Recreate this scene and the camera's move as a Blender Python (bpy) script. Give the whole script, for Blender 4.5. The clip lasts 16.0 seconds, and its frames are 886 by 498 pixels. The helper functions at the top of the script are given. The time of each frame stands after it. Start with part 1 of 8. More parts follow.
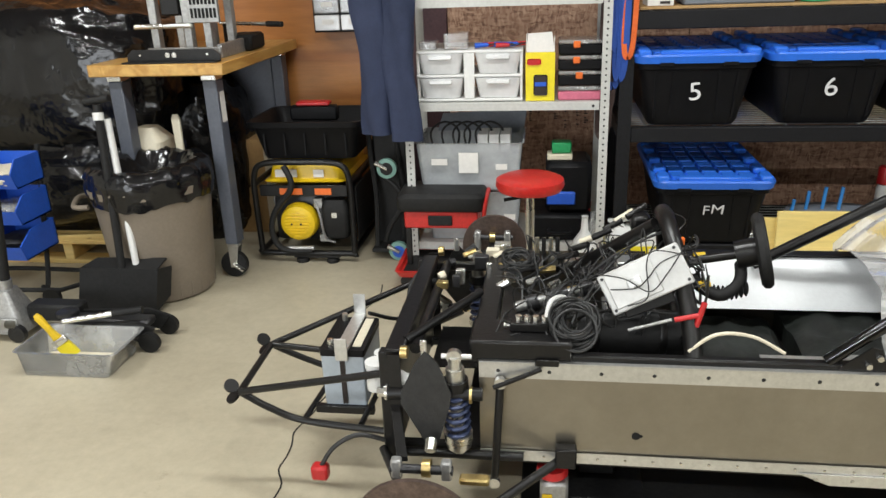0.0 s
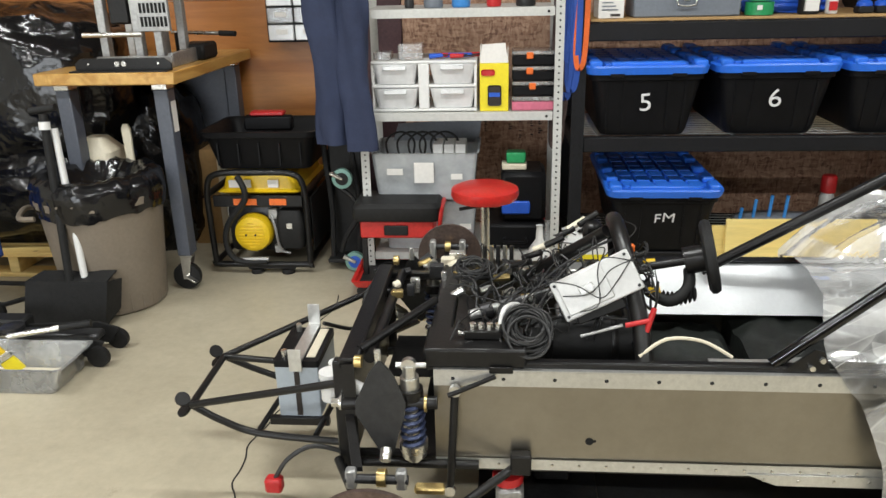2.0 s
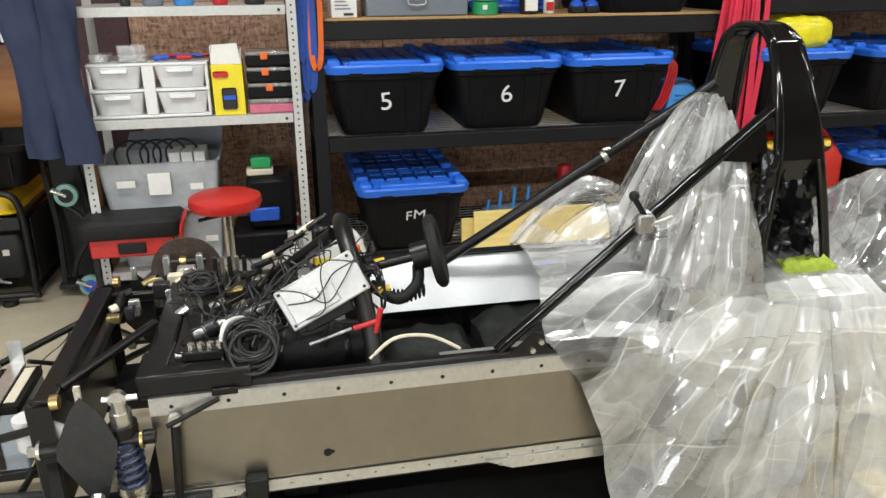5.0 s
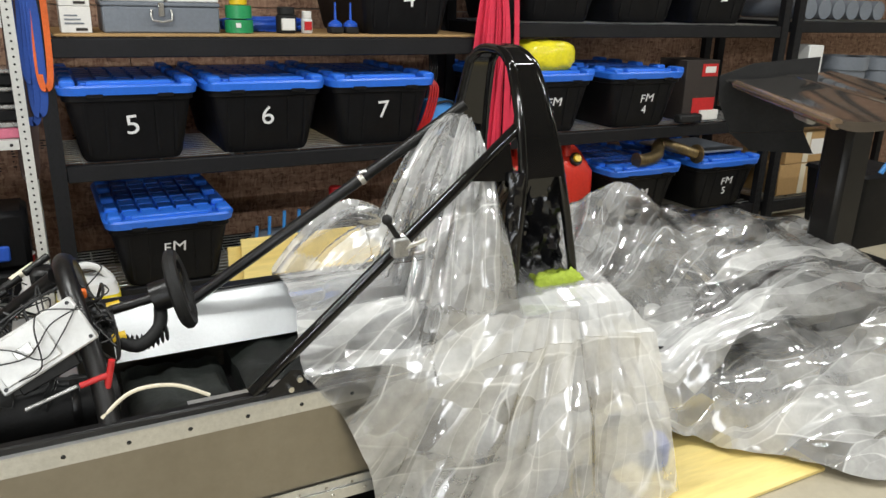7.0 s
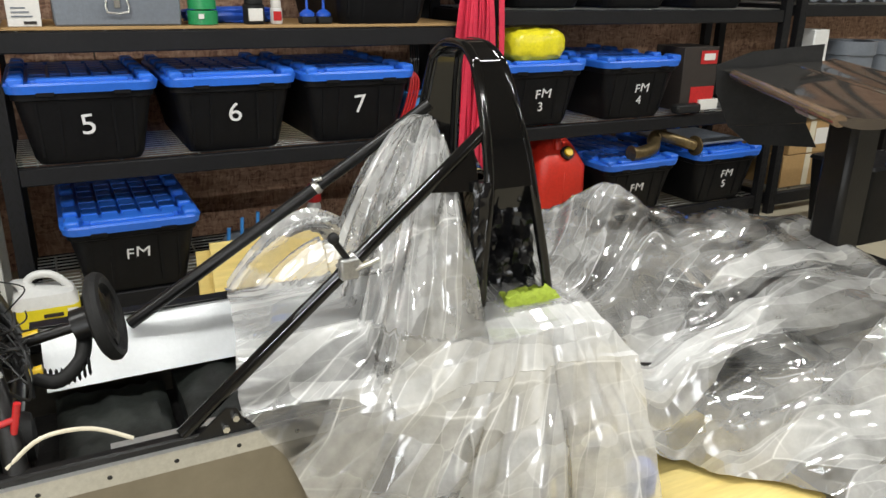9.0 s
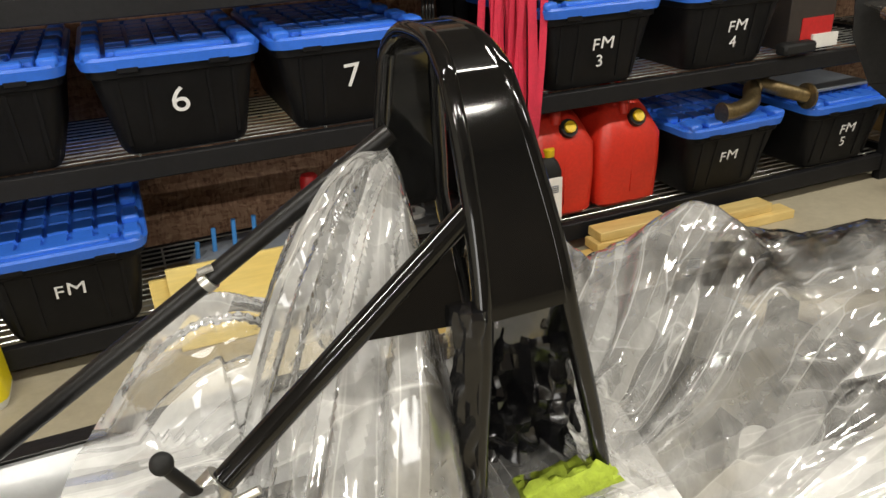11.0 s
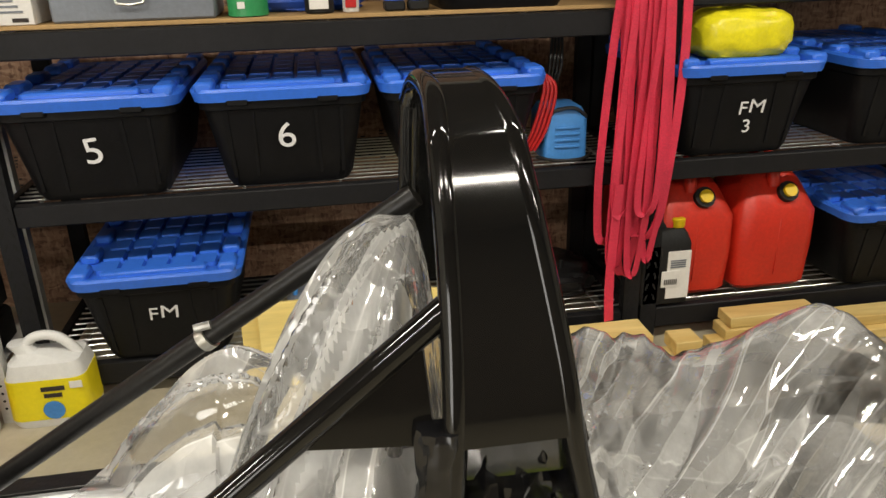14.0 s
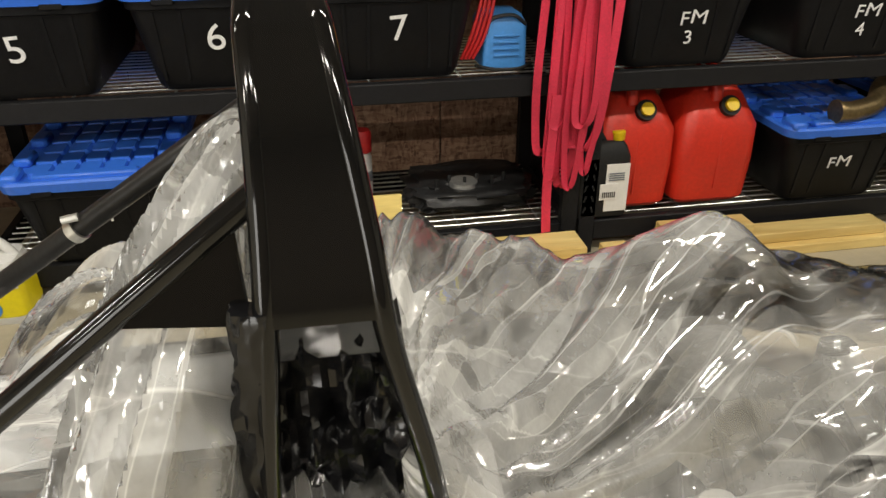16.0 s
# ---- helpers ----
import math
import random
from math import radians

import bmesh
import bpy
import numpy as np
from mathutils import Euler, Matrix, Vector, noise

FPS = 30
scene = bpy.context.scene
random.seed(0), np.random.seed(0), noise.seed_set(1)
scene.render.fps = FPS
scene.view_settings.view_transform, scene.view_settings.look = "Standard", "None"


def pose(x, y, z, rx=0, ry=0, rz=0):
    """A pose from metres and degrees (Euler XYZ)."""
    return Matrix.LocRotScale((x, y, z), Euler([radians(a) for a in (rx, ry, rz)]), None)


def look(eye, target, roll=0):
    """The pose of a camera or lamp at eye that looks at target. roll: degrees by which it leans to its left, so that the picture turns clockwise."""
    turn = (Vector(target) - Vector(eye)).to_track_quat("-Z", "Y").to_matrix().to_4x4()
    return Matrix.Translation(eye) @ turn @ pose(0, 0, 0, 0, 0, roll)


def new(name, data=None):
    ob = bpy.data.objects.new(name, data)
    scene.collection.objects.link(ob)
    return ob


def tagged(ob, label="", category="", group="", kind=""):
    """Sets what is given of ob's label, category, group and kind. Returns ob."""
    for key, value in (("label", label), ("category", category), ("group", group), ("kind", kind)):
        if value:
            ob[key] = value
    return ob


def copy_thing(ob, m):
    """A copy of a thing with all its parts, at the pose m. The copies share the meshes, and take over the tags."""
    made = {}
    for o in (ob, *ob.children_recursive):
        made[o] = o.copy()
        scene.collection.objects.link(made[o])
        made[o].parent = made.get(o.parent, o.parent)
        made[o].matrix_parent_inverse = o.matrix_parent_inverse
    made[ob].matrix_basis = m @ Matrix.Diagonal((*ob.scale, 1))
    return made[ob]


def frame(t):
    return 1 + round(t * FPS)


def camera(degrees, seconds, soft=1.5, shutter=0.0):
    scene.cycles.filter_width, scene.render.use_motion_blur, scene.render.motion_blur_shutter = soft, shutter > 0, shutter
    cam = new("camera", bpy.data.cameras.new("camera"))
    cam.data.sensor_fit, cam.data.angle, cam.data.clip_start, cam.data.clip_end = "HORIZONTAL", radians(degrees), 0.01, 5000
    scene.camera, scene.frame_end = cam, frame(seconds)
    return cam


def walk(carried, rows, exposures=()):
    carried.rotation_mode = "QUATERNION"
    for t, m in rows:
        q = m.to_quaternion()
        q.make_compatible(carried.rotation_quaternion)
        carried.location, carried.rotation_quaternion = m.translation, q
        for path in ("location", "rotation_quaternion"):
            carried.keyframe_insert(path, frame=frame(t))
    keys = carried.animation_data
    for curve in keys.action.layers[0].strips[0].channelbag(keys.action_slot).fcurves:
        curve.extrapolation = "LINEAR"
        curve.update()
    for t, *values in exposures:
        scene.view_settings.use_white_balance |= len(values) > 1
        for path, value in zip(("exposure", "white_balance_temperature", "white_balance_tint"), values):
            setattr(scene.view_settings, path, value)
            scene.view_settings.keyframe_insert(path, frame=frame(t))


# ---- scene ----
cam = camera(60.6, 16.0)
PATH = [
    (0, (0.406, -0.342, 1.338), (0.137, 1.508, 0.628), -2.1),
    (0.5, (0.407, -0.336, 1.335), (0.175, 1.521, 0.628), -1.7),
    (1, (0.405, -0.335, 1.335), (0.204, 1.526, 0.632), -1.4),
    (1.5, (0.41, -0.339, 1.334), (0.224, 1.528, 0.64), -1.4),
    (2, (0.419, -0.346, 1.333), (0.257, 1.526, 0.647), -1.4),
    (2.5, (0.427, -0.344, 1.328), (0.308, 1.532, 0.644), -1.4),
    (3, (0.447, -0.328, 1.322), (0.432, 1.551, 0.636), -1.0),
    (3.5, (0.469, -0.318, 1.318), (0.547, 1.559, 0.632), -0.8),
    (4, (0.486, -0.307, 1.315), (0.626, 1.566, 0.63), -0.6),
    (4.5, (0.512, -0.295, 1.314), (0.753, 1.568, 0.627), -0.4),
    (5, (0.585, -0.286, 1.308), (0.965, 1.554, 0.623), -0.4),
    (5.2, (0.629, -0.283, 1.312), (1.093, 1.539, 0.63), 0.2),
    (7.3, (0.699, -0.223, 1.294), (1.609, 1.444, 0.668), 1.6),
    (7.5, (0.7, -0.218, 1.289), (1.613, 1.449, 0.667), 1.6),
    (8, (0.731, -0.214, 1.286), (1.637, 1.457, 0.663), 1.4),
    (8.2, (0.75, -0.214, 1.292), (1.652, 1.457, 0.665), 1.7),
    (10.3, (1.217, 0.366, 1.326), (1.991, 2.039, 0.551), -1.5),
    (10.5, (1.27, 0.452, 1.316), (2.027, 2.123, 0.519), -1.7),
    (11, (1.402, 0.598, 1.335), (2.078, 2.272, 0.476), -2.7),
    (11.5, (1.578, 0.672, 1.354), (1.916, 2.455, 0.514), -2.5),
    (12, (1.63, 0.745, 1.379), (1.872, 2.533, 0.517), -3.0),
    (12.5, (1.632, 0.797, 1.402), (1.877, 2.559, 0.489), -2.7),
    (13, (1.621, 0.789, 1.391), (1.883, 2.566, 0.513), -2.1),
    (13.5, (1.621, 0.749, 1.337), (1.886, 2.563, 0.537), -2.0),
    (14, (1.624, 0.712, 1.307), (1.924, 2.545, 0.566), -1.4),
    (14.5, (1.628, 0.706, 1.296), (1.975, 2.515, 0.516), -0.9),
    (15, (1.636, 0.721, 1.274), (2.11, 2.46, 0.408), 0.6),
    (15.5, (1.666, 0.694, 1.277), (2.147, 2.409, 0.367), 0.4),
    (16, (1.784, 0.656, 1.286), (2.095, 2.395, 0.349), -0.2),
]
walk(cam, [(t, look(eye, target, roll)) for t, eye, target, roll in PATH], [(0.0, 0.12, 6500, 10), (4.0, 0.10, 6500, 10), (8.2, 0.06, 6500, 10), (10.3, 0.1, 7000, 11), (12.5, -0.02, 7500, 12), (16.0, -0.02, 7400, 11)])

# ---- world, lamps, exposure ----
world = bpy.data.worlds.new("world")
world.use_nodes = True
world.node_tree.nodes["Background"].inputs[0].default_value = (0.8, 0.9, 1.0, 1)
world.node_tree.nodes["Background"].inputs[1].default_value = 0.25
scene.world = world

CEILING = 3.05
LAMPS = [(x, y) for x in (-2.2, 0.3, 2.8, 5.3) for y in (1.35, -1.6)]
LAMP_WATTS = 45.0
for lx, ly in LAMPS:
    ld = bpy.data.lights.new("tube_light", "AREA")
    ld.shape, ld.size, ld.size_y, ld.energy, ld.color = "RECTANGLE", 1.2, 0.16, LAMP_WATTS, (0.98, 1.0, 0.98)
    lo = new("tube_light", ld)
    lo.matrix_world = pose(lx, ly, CEILING - 0.12)
    tagged(lo, "long white fluorescent tube light under the ceiling", "lamp", "ceiling lights")

# daylight fill added for the shelves, in an assumed open roller door behind the camera
DOOR_X0, DOOR_X1, DOOR_H = -3.6, -0.6, 2.3
ld = bpy.data.lights.new("added_door_daylight", "AREA")
ld.shape, ld.size, ld.size_y, ld.energy, ld.color = "RECTANGLE", DOOR_X1 - DOOR_X0 - 0.1, DOOR_H - 0.1, 110.0, (0.93, 0.97, 1.0)
lo = new("added_door_daylight", ld)
lo.matrix_world = pose((DOOR_X0 + DOOR_X1) / 2, -3.62, DOOR_H / 2, 90, 0, 0)
tagged(lo, "added daylight fill in an assumed open workshop door", "daylight", kind="structure")

# ---- materials ----


def node(nt, kind, **inputs):
    n = nt.nodes.new(kind)
    for k, v in inputs.items():
        n.inputs[k.replace("_", " ")].default_value = v
    return n


def mat(name, col, rough=0.5, metal=0.0, var=0.15, scale=3.0, fine=70.0, bump=0.15, bscale=120.0, col2=None, coat=0.0, rvar=0.12, stretch=(1, 1, 1), piece=0.0, spec=0.5):
    """A painted, plastic or metal surface: broad stains, fine grain, uneven gloss and fine relief."""
    m = bpy.data.materials.new(name)
    m.use_nodes = True
    nt = m.node_tree
    b = nt.nodes["Principled BSDF"]
    tc = nt.nodes.new("ShaderNodeTexCoord")
    mp = nt.nodes.new("ShaderNodeMapping")
    mp.inputs["Scale"].default_value = stretch
    nt.links.new(tc.outputs["Object"], mp.inputs[0])
    big = node(nt, "ShaderNodeTexNoise", Scale=scale, Detail=5.0, Roughness=0.6)
    small = node(nt, "ShaderNodeTexNoise", Scale=fine, Detail=4.0, Roughness=0.7)
    for n in (big, small):
        nt.links.new(mp.outputs[0], n.inputs["Vector"])
    ramp = nt.nodes.new("ShaderNodeMapRange")
    ramp.inputs[1].default_value, ramp.inputs[2].default_value = 0.35, 0.65
    nt.links.new(big.outputs[0], ramp.inputs[0])
    mix = nt.nodes.new("ShaderNodeMix")
    mix.data_type = "RGBA"
    c2 = col2 if col2 else tuple(max(0.0, c * (1 - var * 1.6)) for c in col)
    mix.inputs[6].default_value, mix.inputs[7].default_value = (*col, 1), (*c2, 1)
    nt.links.new(ramp.outputs[0], mix.inputs[0])
    hsv = nt.nodes.new("ShaderNodeHueSaturation")
    nt.links.new(mix.outputs[2], hsv.inputs["Color"])
    val = nt.nodes.new("ShaderNodeMapRange")
    val.inputs[1].default_value, val.inputs[2].default_value = 0.3, 0.7
    val.inputs[3].default_value, val.inputs[4].default_value = 1 - var, 1 + var
    nt.links.new(small.outputs[0], val.inputs[0])
    last = val.outputs[0]
    if piece:
        info = nt.nodes.new("ShaderNodeObjectInfo")
        pr = nt.nodes.new("ShaderNodeMapRange")
        pr.inputs[3].default_value, pr.inputs[4].default_value = 1 - piece, 1 + piece
        nt.links.new(info.outputs["Random"], pr.inputs[0])
        mul = nt.nodes.new("ShaderNodeMath")
        mul.operation = "MULTIPLY"
        nt.links.new(last, mul.inputs[0])
        nt.links.new(pr.outputs[0], mul.inputs[1])
        last = mul.outputs[0]
    nt.links.new(last, hsv.inputs["Value"])
    nt.links.new(hsv.outputs[0], b.inputs["Base Color"])
    rr = nt.nodes.new("ShaderNodeMapRange")
    rr.inputs[3].default_value, rr.inputs[4].default_value = max(0.02, rough - rvar), min(1, rough + rvar)
    nt.links.new(big.outputs[0], rr.inputs[0])
    nt.links.new(rr.outputs[0], b.inputs["Roughness"])
    b.inputs["Metallic"].default_value = metal
    b.inputs["Coat Weight"].default_value = coat
    b.inputs["Specular IOR Level"].default_value = spec
    if bump:
        bn = node(nt, "ShaderNodeTexNoise", Scale=bscale, Detail=3.0)
        nt.links.new(mp.outputs[0], bn.inputs["Vector"])
        bp = node(nt, "ShaderNodeBump", Strength=bump, Distance=0.004)
        nt.links.new(bn.outputs[0], bp.inputs["Height"])
        nt.links.new(bp.outputs[0], b.inputs["Normal"])
    return m


def wood(name, dark, light, along="X", rough=0.5, ring=9.0, piece=0.12, coat=0.0):
    """Sawn wood: streaks along the grain and a few knots."""
    m = mat(name, light, rough, col2=dark, var=0.1, scale=2.2, fine=45, bump=0.25, bscale=60, coat=coat, piece=piece,
            stretch={"X": (0.12, 1, 1), "Y": (1, 0.12, 1), "Z": (1, 1, 0.12)}[along])
    nt = m.node_tree
    mixn = [n for n in nt.nodes if n.type == "MIX"][0]
    mp = [n for n in nt.nodes if n.type == "MAPPING"][0]
    nz = node(nt, "ShaderNodeTexNoise", Scale=ring, Detail=6.0, Distortion=1.2)
    nt.links.new(mp.outputs[0], nz.inputs["Vector"])
    mr = nt.nodes.new("ShaderNodeMapRange")
    mr.inputs[1].default_value, mr.inputs[2].default_value = 0.38, 0.62
    nt.links.new(nz.outputs[0], mr.inputs[0])
    nt.links.new(mr.outputs[0], mixn.inputs[0])
    tc = [n for n in nt.nodes if n.type == "TEX_COORD"][0]
    vo = node(nt, "ShaderNodeTexVoronoi", Scale=3.1)
    nt.links.new(tc.outputs["Object"], vo.inputs["Vector"])
    kr = nt.nodes.new("ShaderNodeMapRange")
    kr.inputs[1].default_value, kr.inputs[2].default_value, kr.inputs[3].default_value, kr.inputs[4].default_value = 0.03, 0.06, 1.0, 0.0
    nt.links.new(vo.outputs["Distance"], kr.inputs[0])
    km = nt.nodes.new("ShaderNodeMix")
    km.data_type = "RGBA"
    km.inputs[7].default_value = (dark[0] * 0.45, dark[1] * 0.38, dark[2] * 0.3, 1)
    nt.links.new(kr.outputs[0], km.inputs[0])
    nt.links.new(mixn.outputs[2], km.inputs[6])
    hs = [n for n in nt.nodes if n.type == "HUE_SAT"][0]
    nt.links.new(km.outputs[2], hs.inputs["Color"])
    return m


def osb_material():
    """Pressed board: overlapping flat chips of many browns."""
    m = bpy.data.materials.new("pressed_chip_board")
    m.use_nodes = True
    nt = m.node_tree
    b = nt.nodes["Principled BSDF"]
    tc = nt.nodes.new("ShaderNodeTexCoord")
    cols = []
    for k, (st, sc) in enumerate([((1, 1, 3.6), 24.0), ((3.4, 1, 1), 30.0)]):
        mp = nt.nodes.new("ShaderNodeMapping")
        mp.inputs["Scale"].default_value = st
        mp.inputs["Rotation"].default_value = (0, 0.25 + 1.1 * k, 0)
        nt.links.new(tc.outputs["Object"], mp.inputs[0])
        wob = node(nt, "ShaderNodeTexNoise", Scale=14.0, Detail=3.0)
        nt.links.new(tc.outputs["Object"], wob.inputs["Vector"])
        add = nt.nodes.new("ShaderNodeVectorMath")
        add.operation = "MULTIPLY_ADD"
        add.inputs[1].default_value = (0.12, 0.12, 0.12)
        nt.links.new(wob.outputs["Color"], add.inputs[0])
        nt.links.new(mp.outputs[0], add.inputs[2])
        v = node(nt, "ShaderNodeTexVoronoi", Scale=sc)
        nt.links.new(add.outputs[0], v.inputs["Vector"])
        cols.append(v)
    mx = nt.nodes.new("ShaderNodeMix")
    mx.data_type = "RGBA"
    mx.inputs[0].default_value = 0.5
    nt.links.new(cols[0].outputs["Color"], mx.inputs[6])
    nt.links.new(cols[1].outputs["Color"], mx.inputs[7])
    bw = nt.nodes.new("ShaderNodeRGBToBW")
    nt.links.new(mx.outputs[2], bw.inputs[0])
    cr = nt.nodes.new("ShaderNodeValToRGB")
    e = cr.color_ramp.elements
    e[0].position, e[0].color = 0.18, (0.17, 0.085, 0.052, 1)
    e[1].position, e[1].color = 0.85, (0.56, 0.37, 0.25, 1)
    cr.color_ramp.elements.new(0.42).color = (0.35, 0.195, 0.125, 1)
    nt.links.new(bw.outputs[0], cr.inputs[0])
    nt.links.new(cr.outputs[0], b.inputs["Base Color"])
    b.inputs["Roughness"].default_value = 0.62
    bp = node(nt, "ShaderNodeBump", Strength=0.25, Distance=0.003)
    nt.links.new(bw.outputs[0], bp.inputs["Height"])
    nt.links.new(bp.outputs[0], b.inputs["Normal"])
    return m


def floor_material():
    m = mat("worn_concrete", (0.47, 0.42, 0.31), 0.42, col2=(0.37, 0.325, 0.235), var=0.07, scale=1.3, fine=28, bump=0.12, bscale=55, rvar=0.15)
    nt = m.node_tree
    hs = [n for n in nt.nodes if n.type == "HUE_SAT"][0]
    src = hs.inputs["Color"].links[0].from_socket
    tc = [n for n in nt.nodes if n.type == "TEX_COORD"][0]
    sp = node(nt, "ShaderNodeTexNoise", Scale=6.5, Detail=8.0, Roughness=0.75)
    nt.links.new(tc.outputs["Object"], sp.inputs["Vector"])
    mr = nt.nodes.new("ShaderNodeMapRange")
    mr.inputs[1].default_value, mr.inputs[2].default_value, mr.inputs[3].default_value, mr.inputs[4].default_value = 0.62, 0.72, 0.0, 0.5
    nt.links.new(sp.outputs[0], mr.inputs[0])
    mx = nt.nodes.new("ShaderNodeMix")
    mx.data_type = "RGBA"
    mx.inputs[7].default_value = (0.25, 0.21, 0.15, 1)
    nt.links.new(mr.outputs[0], mx.inputs[0])
    nt.links.new(src, mx.inputs[6])
    nt.links.new(mx.outputs[2], hs.inputs["Color"])
    return m


def film_material(name, clear, white, rough, tint=(1, 1, 1), crumple=False):
    """Thin clear plastic: lets light straight through, scatters a little, shines."""
    m = bpy.data.materials.new(name)
    m.use_nodes = True
    nt = m.node_tree
    b = nt.nodes["Principled BSDF"]
    out = nt.nodes["Material Output"]
    b.inputs["Base Color"].default_value = (*white, 1)
    b.inputs["Roughness"].default_value = rough
    b.inputs["Specular IOR Level"].default_value = 0.8
    tr = nt.nodes.new("ShaderNodeBsdfTransparent")
    tr.inputs[0].default_value = (*tint, 1)
    mx = nt.nodes.new("ShaderNodeMixShader")
    tc = nt.nodes.new("ShaderNodeTexCoord")
    nz = node(nt, "ShaderNodeTexNoise", Scale=7.0, Detail=5.0, Roughness=0.65)
    nt.links.new(tc.outputs["Object"], nz.inputs["Vector"])
    mr = nt.nodes.new("ShaderNodeMapRange")
    mr.inputs[1].default_value, mr.inputs[2].default_value = 0.3, 0.7
    mr.inputs[3].default_value, mr.inputs[4].default_value = clear + 0.14, clear - 0.14
    nt.links.new(nz.outputs[0], mr.inputs[0])
    nt.links.new(mr.outputs[0], mx.inputs[0])
    nt.links.new(b.outputs[0], mx.inputs[1])
    nt.links.new(tr.outputs[0], mx.inputs[2])
    gl = nt.nodes.new("ShaderNodeBsdfGlossy")
    gl.inputs["Roughness"].default_value = 0.05 if crumple else rough * 0.6
    fr = nt.nodes.new("ShaderNodeFresnel")
    fr.inputs[0].default_value = 2.0 if crumple else 1.5
    m2 = nt.nodes.new("ShaderNodeMixShader")
    nt.links.new(fr.outputs[0], m2.inputs[0])
    nt.links.new(mx.outputs[0], m2.inputs[1])
    nt.links.new(gl.outputs[0], m2.inputs[2])
    nt.links.new(m2.outputs[0], out.inputs[0])
    bn = node(nt, "ShaderNodeTexNoise", Scale=26.0, Detail=4.0, Distortion=1.5)
    nt.links.new(tc.outputs["Object"], bn.inputs["Vector"])
    bp = node(nt, "ShaderNodeBump", Strength=0.12, Distance=0.006)
    nt.links.new(bn.outputs[0], bp.inputs["Height"])
    last = bp
    if crumple:
        # flat creased facets: every long cell of the sheet leans its own way
        bend = node(nt, "ShaderNodeTexNoise", Scale=2.4, Detail=2.0)
        nt.links.new(tc.outputs["Object"], bend.inputs["Vector"])
        geo = nt.nodes.new("ShaderNodeNewGeometry")
        total, prev = geo.outputs["Normal"], mr.outputs[0]
        for k, (turn, st, sc, lean, milk) in enumerate((((0, 0, 0), (1, 0.09, 1), 7.0, 0.40, 0.36), ((0, 0, 0.10), (1, 0.06, 1), 22.0, 0.50, 0.14), ((-0.5, 0.2, 1.3), (0.14, 1, 0.8), 5.0, 0.35, 0.30), ((0.9, -0.4, 2.2), (0.13, 1, 0.6), 17.0, 0.50, 0.10))):
            mp = nt.nodes.new("ShaderNodeMapping")
            mp.inputs["Rotation"].default_value = turn
            mp.inputs["Scale"].default_value = st
            ad = nt.nodes.new("ShaderNodeVectorMath")
            ad.operation = "MULTIPLY_ADD"
            ad.inputs[1].default_value = (0.12, 0.12, 0.12)
            nt.links.new(bend.outputs["Color"], ad.inputs[0])
            nt.links.new(tc.outputs["UV" if k < 2 else "Object"], ad.inputs[2])
            nt.links.new(ad.outputs[0], mp.inputs[0])
            vo = node(nt, "ShaderNodeTexVoronoi", Scale=sc)
            nt.links.new(mp.outputs[0], vo.inputs["Vector"])
            off = nt.nodes.new("ShaderNodeVectorMath")
            off.operation = "SUBTRACT"
            off.inputs[1].default_value = (0.5, 0.5, 0.5)
            nt.links.new(vo.outputs["Color"], off.inputs[0])
            sum_ = nt.nodes.new("ShaderNodeVectorMath")
            sum_.operation = "MULTIPLY_ADD"
            sum_.inputs[1].default_value = (lean, lean, lean)
            nt.links.new(off.outputs[0], sum_.inputs[0])
            nt.links.new(total, sum_.inputs[2])
            total = sum_.outputs[0]
            # the creases between the facets show as thin white lines
            ed = nt.nodes.new("ShaderNodeTexVoronoi")
            ed.feature = "DISTANCE_TO_EDGE"
            ed.inputs["Scale"].default_value = sc
            nt.links.new(mp.outputs[0], ed.inputs["Vector"])
            cu = nt.nodes.new("ShaderNodeMapRange")
            cu.inputs[1].default_value, cu.inputs[2].default_value = 0.0, (0.020, 0.030, 0.014, 0.03)[k]
            cu.inputs[3].default_value, cu.inputs[4].default_value = (0.42, 0.25, 0.30, 0.12)[k], 0.0
            nt.links.new(ed.outputs["Distance"], cu.inputs[0])
            pt = node(nt, "ShaderNodeTexNoise", Scale=3.0 + 1.3 * k, Detail=2.0)
            nt.links.new(tc.outputs["Object"], pt.inputs["Vector"])
            pr = nt.nodes.new("ShaderNodeMapRange")
            pr.inputs[1].default_value, pr.inputs[2].default_value = 0.46, 0.64
            nt.links.new(pt.outputs[0], pr.inputs[0])
            pm = nt.nodes.new("ShaderNodeMath")
            pm.operation = "MULTIPLY"
            nt.links.new(cu.outputs[0], pm.inputs[0])
            nt.links.new(pr.outputs[0], pm.inputs[1])
            cs = nt.nodes.new("ShaderNodeMath")
            cs.operation = "SUBTRACT"
            cs.use_clamp = True
            nt.links.new(prev, cs.inputs[0])
            nt.links.new(pm.outputs[0], cs.inputs[1])
            prev = cs.outputs[0]
            if milk:
                sp = nt.nodes.new("ShaderNodeSeparateColor")
                nt.links.new(vo.outputs["Color"], sp.inputs[0])
                ml = nt.nodes.new("ShaderNodeMath")
                ml.operation = "MULTIPLY_ADD"
                ml.inputs[1].default_value = milk
                nt.links.new(sp.outputs[1], ml.inputs[0])
                nt.links.new(prev, ml.inputs[2])
                sb = nt.nodes.new("ShaderNodeMath")
                sb.operation = "SUBTRACT"
                sb.use_clamp = True
                sb.inputs[1].default_value = milk * 0.5
                nt.links.new(ml.outputs[0], sb.inputs[0])
                prev = sb.outputs[0]
        # gathered layers towards the knot lie thicker
        sx = nt.nodes.new("ShaderNodeSeparateXYZ")
